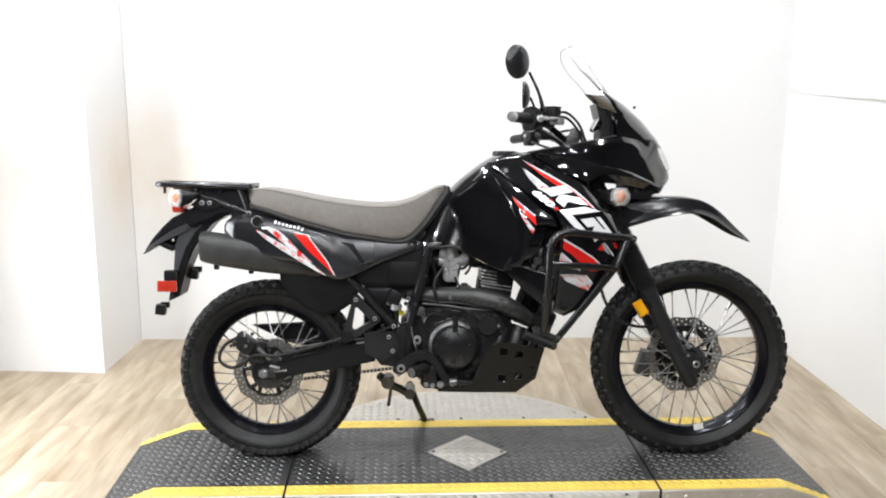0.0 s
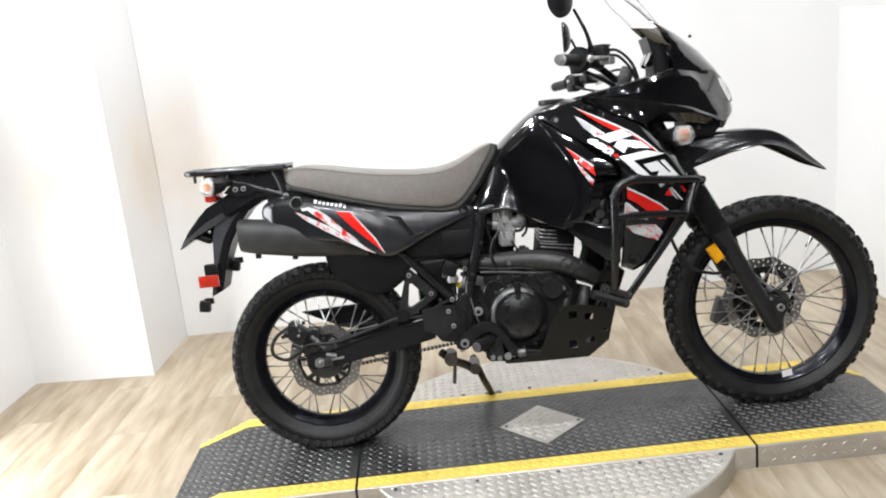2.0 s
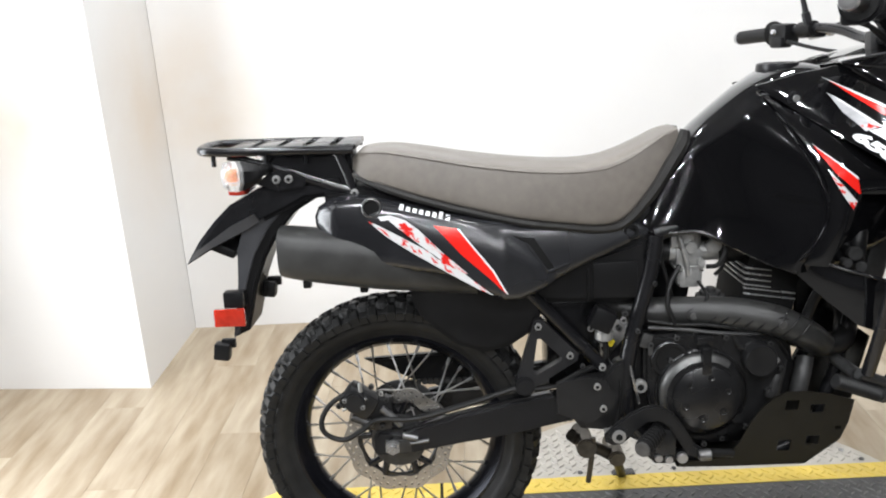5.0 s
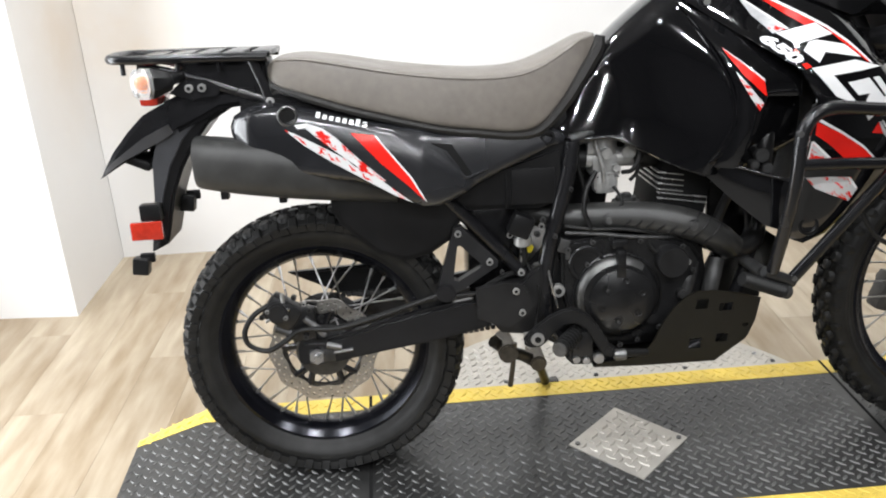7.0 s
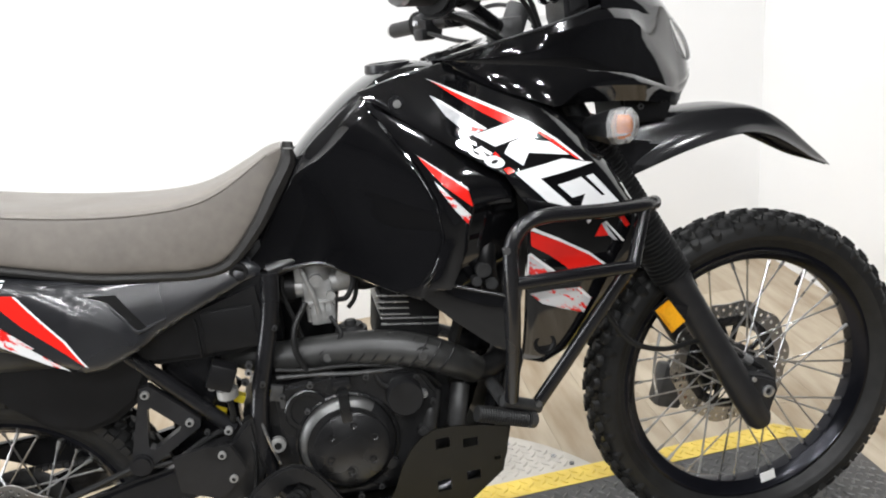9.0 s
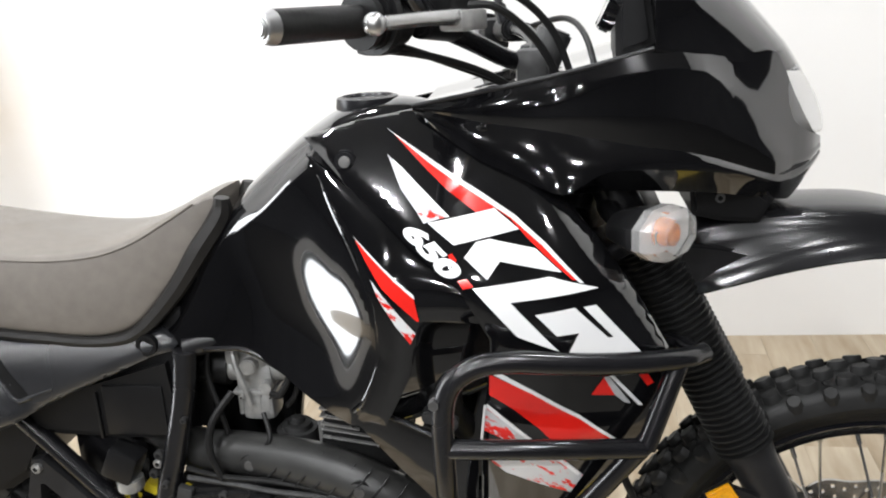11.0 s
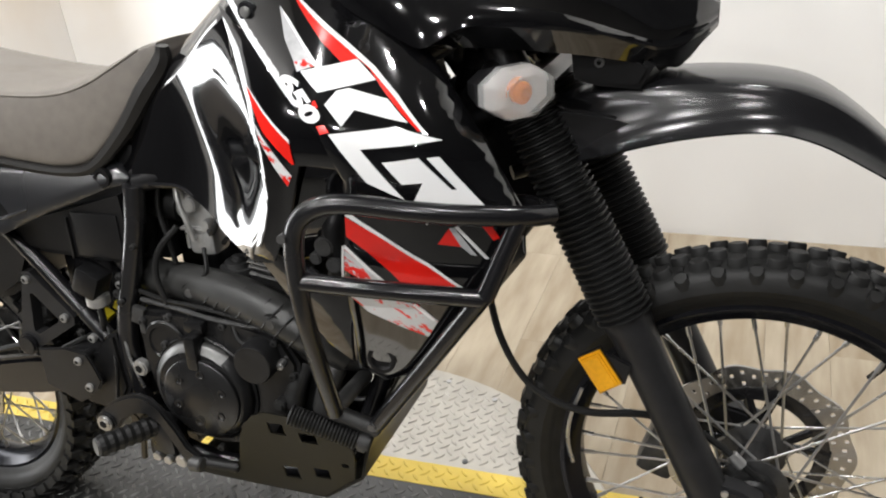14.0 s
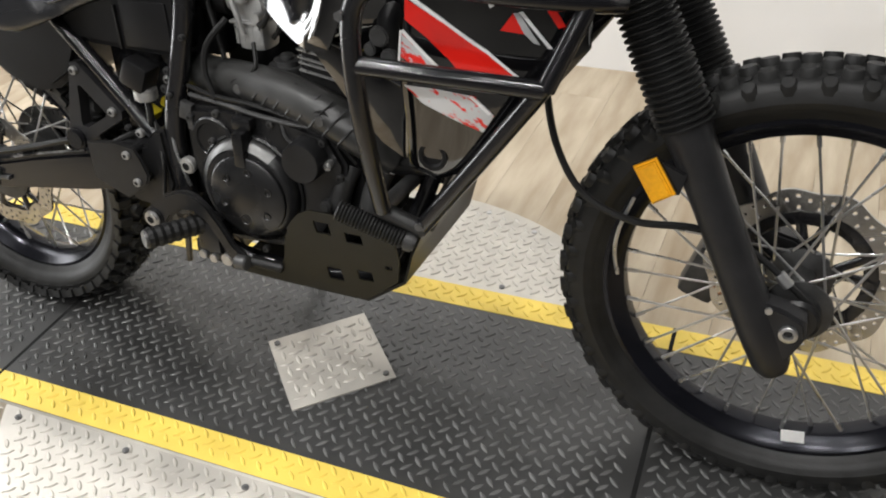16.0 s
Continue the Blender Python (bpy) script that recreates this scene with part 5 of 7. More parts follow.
# --- exhaust silencer and tail ---
bm = loft_x([(-0.192, 0.779, 0.690, 0.046), (-0.188, 0.786, 0.683, 0.052), (-0.12, 0.779, 0.668, 0.054), (0.0, 0.765, 0.650, 0.054), (0.10, 0.74, 0.640, 0.05), (0.2, 0.70, 0.63, 0.036)], n=32, ex=0.75, ez=0.75)
for v in bm.verts:
    v.co.y -= 0.088
muff = part("silencer", bm, M_SHIELD, bike, "matt black exhaust silencer")
# black end disc paints the dark inside of the pipe
bm = bmesh.new()
rod(bm, (-0.188, -0.088, 0.733), (-0.198, -0.088, 0.734), 0.022, n=20)
part("tailpipe", bm, M_GAP, muff, "dark tailpipe opening")
for x in (-0.145, -0.03):
    bm = bmesh.new()
    box(bm, (x, -0.10, 0.668 - (x + 0.145) * 0.12), (0.016, 0.02, 0.018), 0.003)
    part("silencer_lug", bm, M_PLAST, muff)
bm = bmesh.new()
plate(bm, [(0.061, 0.665), (0.066, 0.625), (0.080, 0.590), (0.115, 0.555), (0.152, 0.523), (0.211, 0.503), (0.262, 0.515), (0.307, 0.544), (0.342, 0.605), (0.30, 0.67), (0.16, 0.69)], -0.108, 0.10, 0.012)
part("inner_mudguard", bm, M_PLAST, bike, "matt black rear inner mudguard", smooth=50)
bm = bmesh.new()
plate(bm, [(-0.411, 0.700), (-0.395, 0.725), (-0.372, 0.757), (-0.335, 0.797), (-0.300, 0.829), (-0.215, 0.872), (-0.070, 0.876), (-0.060, 0.842), (-0.138, 0.836), (-0.180, 0.815), (-0.225, 0.795), (-0.345, 0.738)], -0.074, 0.074, 0.010)
for v in bm.verts:
    v.co.y *= lerp([-0.411, -0.36, -0.25, -0.06], [0.45, 0.78, 1.0, 1.05], v.co.x)
tail = part("tail_cowl", bm, M_SEMI, bike, "gloss black pointed tail cowl", smooth=35)
bm = bmesh.new()
plate(bm, [(-0.120, 0.836), (-0.168, 0.808), (-0.204, 0.766), (-0.236, 0.712), (-0.259, 0.656), (-0.273, 0.598), (-0.284, 0.560), (-0.319, 0.544), (-0.309, 0.600), (-0.298, 0.660), (-0.292, 0.735), (-0.270, 0.80), (-0.20, 0.845)], -0.060, 0.060, 0.006)
hang = part("plate_hanger", bm, M_PLAST, bike, "black curved plate hanger with flanks paled for reflections", smooth=40)
# flank strips, coloured lighter to stand for the white wall's reflection
for s in (-1, 1):
    bm = bmesh.new()
    plate(bm, [(-0.190, 0.815), (-0.226, 0.776), (-0.258, 0.722), (-0.280, 0.660), (-0.294, 0.600), (-0.303, 0.556), (-0.318, 0.547), (-0.309, 0.600), (-0.298, 0.660), (-0.292, 0.735), (-0.272, 0.792), (-0.22, 0.820)], s * 0.064, s * 0.058, 0.002)
    part("hanger_flank", bm, M_PALE, hang, "satin black flank, greyed for the wall's reflection", smooth=40)


def cowl_flank(x, z):
    """The lower flank of the tail cowl, turned slightly under; its reflection is in the colour."""
    return -0.0755 * lerp([-0.411, -0.36, -0.25, -0.06], [0.45, 0.78, 1.0, 1.05], x) + 0.30 * max(0.0, 0.734 + 0.58 * (x + 0.38) - z) - 0.004


part("cowl_flank", panel([(-0.407, 0.705), (-0.346, 0.741), (-0.268, 0.778), (-0.238, 0.794), (-0.246, 0.812), (-0.300, 0.787), (-0.380, 0.734)], cowl_flank, 0.004), M_PALE, tail, "satin lower edge, paled for its reflection", smooth=40)
bm = bmesh.new()
box(bm, (-0.285, 0, 0.860), (0.040, 0.10, 0.030), 0.010)
part("tail_light", bm, M_TAIL, tail, "red tail light lens")
bm = bmesh.new()
box(bm, (-0.312, -0.098, 0.601), (0.064, 0.012, 0.037), 0.003)
part("rear_reflector", bm, M_TAIL, hang, "red rectangular side reflector")
bm = bmesh.new()
box(bm, (-0.303, -0.080, 0.636), (0.042, 0.03, 0.034), 0.004)
part("reflector_bracket", bm, M_PLAST, hang)
# plain blocks for the small brackets on the hanger
for x, y, z in ((-0.347, -0.055, 0.515), (-0.256, 0.03, 0.627), (-0.31, 0.06, 0.74)):
    bm = bmesh.new()
    box(bm, (x, y, z), (0.034, 0.03, 0.036), 0.005, Matrix.Rotation(radians(8), 3, "Y"))
    box(bm, (x + 0.012, y + 0.01, z + 0.014), (0.03, 0.012, 0.02), 0.003)
    part("hanger_bracket", bm, M_PLAST, hang, "small black bracket block")
bm = bmesh.new()
box(bm, (-0.335, 0.0, 0.735), (0.07, 0.09, 0.02), 0.006, Matrix.Rotation(radians(25), 3, "Y"))
part("cowl_underside", bm, M_PLAST, tail)
# carrier
bm = bmesh.new()
for s in (-1, 1):
    tube(bm, [(-0.035, s * 0.085, 0.934), (-0.15, s * 0.092, 0.938), (-0.28, s * 0.088, 0.940), (-0.34, s * 0.070, 0.942), (-0.352, 0.0, 0.943)], 0.0095, n=10)
rack = part("luggage_rack", bm, M_FRAME, bike, "black luggage rack behind the seat")
for x in (-0.05, -0.105, -0.16, -0.215, -0.27):
    bm = bmesh.new()
    box(bm, (x, 0, 0.940), (0.040, 0.165, 0.012), 0.004)
    part("rack_slat", bm, M_FRAME, rack)
for s in (-1, 1):
    bm = bmesh.new()
    tube(bm, [(-0.066, s * 0.083, 0.930), (-0.050, s * 0.079, 0.885), (-0.040, s * 0.076, 0.848)], 0.009, n=10, flat=0.6)
    part("rack_stay", bm, M_FRAME, rack)
    bm = bmesh.new()
    tube(bm, [(-0.290, s * 0.07, 0.930), (-0.200, s * 0.075, 0.905), (-0.120, s * 0.076, 0.875), (-0.038, s * 0.076, 0.846)], 0.0085, n=10, flat=0.7)
    part("rack_stay", bm, M_FRAME, rack)
bm = bmesh.new()
plate(bm, [(-0.235, 0.872), (-0.205, 0.898), (-0.160, 0.900), (-0.128, 0.882), (-0.140, 0.862), (-0.190, 0.856)], -0.082, -0.070, 0.003)
part("rack_lug", bm, M_FRAME, rack, "black mounting lug", smooth=30)
for x, z in ((-0.038, 0.847), (-0.193, 0.881), (-0.168, 0.881)):
    bolt(rack, x, -0.085, z, 0.0095, 0.005, M_CAST)
for x in (-0.315, -0.21, -0.13):
    bm = bmesh.new()
    rod(bm, (x, -0.085, 0.932), (x, -0.085, 0.912), 0.005, n=8)
    part("rack_hook", bm, M_FRAME, rack)

bm = bmesh.new()
plate(bm, [(-0.215, 0.930), (-0.045, 0.926), (-0.040, 0.850), (-0.110, 0.862), (-0.190, 0.882)], -0.058, 0.058, 0.006)
part("rack_bracket", bm, M_SATIN, rack, "black bracket under the rack")


# --- fork, bars and controls ---
def fork_at(z):
    return 1.470 + (0.278 - z) * 0.495


def fork_y(side, z):
    return side * 0.100 + 0.07 * max(0.0, z - 0.36)


for s in (-1, 1):
    bm = bmesh.new()
    zs = [0.262, 0.275, 0.33, 0.40, 0.50, 0.575, 0.592, 0.606]
    rr = [0.020, 0.027, 0.029, 0.0285, 0.0285, 0.030, 0.033, 0.032]
    tube(bm, [(fork_at(z), fork_y(s, z), z) for z in zs], rr, n=20, smooth=False)
    leg = part("fork_leg", bm, M_LEG, bike, "matt black fork lower leg")
    bm = bmesh.new()
    n = 34
    pts, rad = [], []
    for k in range(n * 4 + 1):
        z = 0.602 + (0.868 - 0.602) * k / (n * 4)
        pts.append((fork_at(z), fork_y(s, z), z))
        rad.append(0.0340 + 0.0042 * math.sin(2 * math.pi * k / 4 + 0.8) + 0.002 * (1 - k / (n * 4)))
    tube(bm, pts, rad, n=20, smooth=False)
    part("fork_gaiter", bm, M_RUBG, leg, "ribbed black rubber gaiter", smooth=25)
    bm = bmesh.new()
    tube(bm, [(fork_at(0.86), fork_y(s, 0.86), 0.86), (fork_at(1.04), fork_y(s, 1.04), 1.04)], 0.026, n=16, smooth=False)
    part("fork_tube", bm, M_FRAME, leg)
    bm = bmesh.new()
    plate(bm, [(fork_at(0.40) + 0.005, 0.385), (fork_at(0.33) + 0.03, 0.372), (1.503, 0.358), (1.508, 0.335), (1.498, 0.312), (fork_at(0.28) + 0.012, 0.268), (fork_at(0.28) - 0.012, 0.275)], s * 0.118, s * 0.082, 0.005)
    part("axle_clamp", bm, M_LEG, leg, "black cast axle clamp")
    for dx, dz in ((-0.035, 0.010), (-0.030, 0.035)):
        bm = bmesh.new()
        rod(bm, (1.484 + dx, s * 0.119, 0.335 + dz), (1.484 + dx, s * 0.123, 0.335 + dz), 0.005, n=8)
        part("clamp_nut", bm, M_STEEL, leg)
for z in (0.885, 1.045):
    bm = bmesh.new()
    plate(bm, [(fork_at(z) - 0.075, z - 0.045), (fork_at(z) + 0.038, z + 0.016), (fork_at(z) + 0.030, z + 0.036), (fork_at(z) - 0.083, z - 0.025)], -0.13, 0.13, 0.006)
    part("triple_clamp", bm, M_FRAME, bike, "black fork clamp")
bm = bmesh.new()
lathe(bm, [(0.0125, 0.02), (0.0125, -0.004), (0.0110, -0.005), (0.0075, -0.005), (0.0060, -0.002), (0.0060, 0.006), (0.0, 0.006)], (1.484, -0.119, 0.339), 24)
part("front_axle", bm, M_STEEL, bike, "bright axle end")
bm = bmesh.new()
box(bm, (1.358, 0.070, 0.300), (0.060, 0.050, 0.095), 0.012, Matrix.Rotation(radians(18), 3, "Y"))
for dz in (-0.022, 0.022):
    rod(bm, (1.358 + dz * 0.3, 0.085, 0.300 + dz), (1.358 + dz * 0.3, 0.115, 0.300 + dz), 0.016, n=16, bev=0.003)
box(bm, (1.395, 0.082, 0.325), (0.06, 0.018, 0.05), 0.006)
cal = part("front_caliper", bm, M_DARKAL, bike, "dark twin-piston brake caliper")
bm = bmesh.new()
box(bm, (1.385, 0.050, 0.300), (0.020, 0.012, 0.055), 0.004, Matrix.Rotation(radians(18), 3, "Y"))
part("brake_pad_plate", bm, M_COPPER, cal, "copper-brown pad plate")
bm = bmesh.new()
plate(bm, [(1.256, 0.549), (1.284, 0.566), (1.314, 0.519), (1.286, 0.500)], -0.126, -0.116, 0.003)
reflector = part("fork_reflector", bm, M_AMBER, bike, "amber rectangular side reflector")
bm = bmesh.new()
plate(bm, [(1.262, 0.547), (1.282, 0.559), (1.308, 0.519), (1.288, 0.506)], -0.1278, -0.1258, 0.0008)
part("prism_window", bm, M_AMBER, reflector, "raised amber prism face")
bm = bmesh.new()
plate(bm, [(1.252, 0.549), (1.284, 0.570), (1.318, 0.519), (1.286, 0.496)], -0.119, -0.112, 0.003)
part("reflector_tray", bm, M_PLAST, reflector, "black plastic tray")
bm = bmesh.new()
plate(bm, [(1.262, 0.548), (1.285, 0.562), (1.325, 0.545), (1.318, 0.515), (1.285, 0.508)], -0.117, -0.110, 0.002)
part("reflector_bracket", bm, M_FRAME, bike)
bm = bmesh.new()
tube(bm, [(1.12, -0.10, 0.74), (1.138, -0.128, 0.635), (1.160, -0.135, 0.560), (1.200, -0.135, 0.502), (1.265, -0.13, 0.474), (1.340, -0.105, 0.466), (1.395, -0.075, 0.440), (1.440, -0.070, 0.412), (1.470, -0.074, 0.390), (1.500, -0.074, 0.366)], 0.0052, n=8)
sc = part("speedometer_cable", bm, M_RUBG, bike, "black speedometer cable")
bm = bmesh.new()
rod(bm, (1.458, -0.072, 0.400), (1.474, -0.075, 0.386), 0.0085, n=10, bev=0.001)
part("cable_nut", bm, M_STEEL, sc, "bright cable nut")
bm = bmesh.new()
lathe(bm, [(0.0, -0.066), (0.024, -0.066), (0.031, -0.070), (0.032, -0.080), (0.027, -0.085), (0.0, -0.085)], (FW.x, 0, FW.z), 28)
part("speedometer_drive", bm, M_ENG, bike, "black speedometer drive on the hub")
bm = bmesh.new()
tube(bm, [(1.262, -0.124, 0.505), (1.248, -0.128, 0.46), (1.244, -0.125, 0.42), (1.250, -0.118, 0.38)], 0.0028, n=6)
part("guide_wire", bm, M_STEEL, bike, "bent wire hose guide")

# handlebar: turned a little to the right, so its left end stands forward
bm = bmesh.new()
tube(bm, [(0.818, -0.328, 1.163), (0.878, -0.232, 1.162), (0.930, -0.160, 1.156), (0.975, -0.112, 1.132), (1.015, -0.066, 1.106), (1.040, -0.020, 1.096), (1.050, 0.06, 1.096), (1.048, 0.130, 1.104), (1.030, 0.200, 1.122),
          (1.000, 0.280, 1.128), (0.960, 0.380, 1.120), (0.915, 0.495, 1.113)], 0.0112, n=14)
bar = part("handlebar", bm, M_FRAME, bike, "black swept steel handlebar")
GRIPS = (((0.816, -0.331, 1.163), (0.846, -0.283, 1.163), (0.876, -0.235, 1.162)), ((0.913, 0.500, 1.113), (0.934, 0.446, 1.116), (0.955, 0.392, 1.119)))
for pts in GRIPS:
    bm = bmesh.new()
    n = 30
    a, b = Vector(pts[0]), Vector(pts[2])
    tube(bm, [a + (b - a) * k / n for k in range(n + 1)], [0.0165 + (0.0007 if k % 2 else 0) for k in range(n + 1)], n=18, smooth=False)
    grip = part("grip", bm, M_RUBG, bike, "black rubber handlebar grip", smooth=25)
    d = (a - b).normalized()
    bm = bmesh.new()
    rod(bm, a - d * 0.002, a + d * 0.012, 0.0175, 0.0145, n=18, bev=0.001)
    rod(bm, a + d * 0.010, a + d * 0.016, 0.0105, n=18, bev=0.002)
    part("bar_end", bm, M_STEEL, grip, "bright bar-end weight")
    bm = bmesh.new()
    for k in range(3):
        p = b - d * (0.002 + 0.006 * k)
        rod(bm, p, p - d * 0.004, 0.030 - 0.002 * k, n=18)
    part("grip_flange", bm, M_RUBG, grip)
# throttle drum and its housing
d = Vector((0.545, 0.838, -0.01)).normalized()
bm = bmesh.new()
p = Vector((0.884, -0.222, 1.164))
rod(bm, p, p + d * 0.020, 0.038, n=22, bev=0.006)
rod(bm, p + d * 0.018, p + d * 0.046, 0.031, n=20, bev=0.005)
box(bm, p + d * 0.030 + Vector((-0.012, 0.006, -0.022)), (0.040, 0.042, 0.034), 0.009, Matrix.Rotation(radians(57), 3, "Z"))
thr = part("throttle_housing", bm, M_PLAST, bike, "black throttle and switch housing")
bm = bmesh.new()
rod(bm, p + d * 0.034 + Vector((-0.024, 0.012, 0.016)), p + d * 0.034 + Vector((-0.036, 0.019, 0.020)), 0.0075, n=10)
part("switch_button", bm, M_SILV, thr, "small grey button")
for dz in (0.022, -0.018):
    bm = bmesh.new()
    rod(bm, p + d * 0.020 + Vector((0.004, -0.003, dz)), p + d * 0.020 + Vector((-0.034, 0.010, dz)), 0.0035, n=8)
    part("housing_screw", bm, M_STEEL, thr)
bm = bmesh.new()
q = Matrix.Rotation(radians(-70), 3, "Z")
box(bm, (0.966, 0.350, 1.116), (0.062, 0.046, 0.052), 0.012, q)
box(bm, (0.956, 0.340, 1.098), (0.042, 0.036, 0.026), 0.008, q)
sw = part("switch_housing", bm, M_PLAST, bike, "black switch housing")
bm = bmesh.new()
rod(bm, (0.945, 0.348, 1.122), (0.936, 0.345, 1.124), 0.006, n=10)
part("switch_button", bm, M_SILV, sw, "small grey button")
bm = bmesh.new()
q = Matrix.Rotation(radians(-33), 3, "Z")
box(bm, (0.962, -0.160, 1.180), (0.044, 0.054, 0.038), 0.006, q)
rod(bm, (0.930, -0.182, 1.160), (0.962, -0.128, 1.152), 0.021, n=16, bev=0.004)
res = part("brake_reservoir", bm, M_PLAST, bike, "black square brake fluid reservoir")
bm = bmesh.new()
box(bm, (0.962, -0.160, 1.2015), (0.047, 0.057, 0.006), 0.002, q)
part("reservoir_lid", bm, M_SATIN, res)
bm = bmesh.new()
box(bm, (0.978, -0.176, 1.156), (0.034, 0.044, 0.022), 0.005, q)
part("lever_perch", bm, M_CAST, res, "bare metal lever perch")
bm = bmesh.new()
tube(bm, [(0.982, -0.176, 1.158), (0.972, -0.200, 1.160), (0.945, -0.240, 1.161), (0.910, -0.286, 1.160)], [0.010, 0.009, 0.0075, 0.0075], n=10, flat=0.8)
lev = part("brake_lever", bm, M_STEEL, bike, "polished brake lever with a ball end")
bm = bmesh.new()
bmesh.ops.create_uvsphere(bm, u_segments=14, v_segments=10, radius=0.0115)
bmesh.ops.translate(bm, vec=(0.906, -0.292, 1.160), verts=bm.verts)
part("lever_ball", bm, M_STEEL, lev)
bm = bmesh.new()
tube(bm, [(1.012, 0.275, 1.122), (1.062, 0.300, 1.116), (1.062, 0.350, 1.112), (1.052, 0.405, 1.108)], [0.009, 0.008, 0.0065, 0.008], n=10, flat=0.7)
part("clutch_lever", bm, M_STEEL, bike, "polished clutch lever")
bm = bmesh.new()
rod(bm, (1.006, 0.262, 1.126), (0.988, 0.306, 1.124), 0.019, n=14, bev=0.003)
box(bm, (1.010, 0.280, 1.120), (0.045, 0.030, 0.028), 0.006)
part("clutch_perch", bm, M_PLAST, bike, "black clutch lever perch")
for s, foot, knee, top, c, turn in ((-1, (0.934, -0.196, 1.168), (0.908, -0.252, 1.235), (0.870, -0.292, 1.300), (0.828, -0.300, 1.331), 38), (1, (0.992, 0.270, 1.135), (0.975, 0.272, 1.20), (0.948, 0.272, 1.265), (0.918, 0.262, 1.272), -6)):
    bm = bmesh.new()
    tube(bm, [foot, knee, top], [0.0085, 0.0055, 0.0045], n=10)
    rod(bm, foot, Vector(foot) + (Vector(knee) - Vector(foot)) * 0.45, 0.0105, n=12, bev=0.002)
    stem = part("mirror_stem", bm, M_FRAME, bike, "thin black mirror stem")
    bm = bmesh.new()
    lathe(bm, [(0.0, 0.0), (0.050, 0.0), (0.0525, -0.003), (0.051, -0.010), (0.040, -0.020), (0.022, -0.026), (0.0, -0.028)], (0, 0, 0), 32)
    bmesh.ops.scale(bm, vec=(0.94, 1, 1.0), verts=bm.verts)
    mir = part("mirror", bm, M_SATIN, stem, "round black mirror housing")
    mir.matrix_local = pose(*c, 0, 0, turn if s < 0 else 80)
    bm = bmesh.new()
    rod(bm, (0, 0.0, 0), (0, 0.0012, 0), 0.047, n=32)
    gl = new("mirror_glass", mesh_of(bm, "mirror_glass", M_MIRROR, 40))
    gl.parent = stem
    gl.matrix_local = mir.matrix_local
cables = (((0.972, -0.145, 1.186), (1.02, -0.13, 1.185), (1.07, -0.10, 1.14), (1.10, -0.07, 1.06)), ((0.972, -0.165, 1.172), (1.015, -0.16, 1.166), (1.06, -0.13, 1.12), (1.09, -0.09, 1.05)),
          ((0.895, -0.195, 1.130), (0.94, -0.16, 1.118), (1.00, -0.11, 1.09), (1.05, -0.08, 1.05)), ((0.905, -0.190, 1.134), (0.95, -0.145, 1.112), (1.01, -0.09, 1.08), (1.06, -0.06, 1.05)),
          ((1.02, 0.27, 1.125), (1.09, 0.18, 1.14), (1.12, 0.06, 1.10), (1.12, 0.0, 1.02)), ((0.96, 0.31, 1.10), (1.00, 0.22, 1.08), (1.06, 0.10, 1.06), (1.09, 0.04, 1.02)))
for pts in cables:
    bm = bmesh.new()
    tube(bm, pts, 0.0045, n=8)
    part("control_cable", bm, M_RUBG, bike, "black control cable")
for y in (-0.05, 0.05):
    bm = bmesh.new()
    box(bm, (1.046, y, 1.085), (0.04, 0.03, 0.06), 0.008)
    part("bar_clamp", bm, M_DARKAL, bike, "dark handlebar clamp")
bm = bmesh.new()
rod(bm, (1.055, -0.02, 1.09), (1.075, -0.02, 1.135), 0.022, n=16, bev=0.003)
part("ignition_barrel", bm, M_DARKAL, bike, "dark ignition switch barrel")


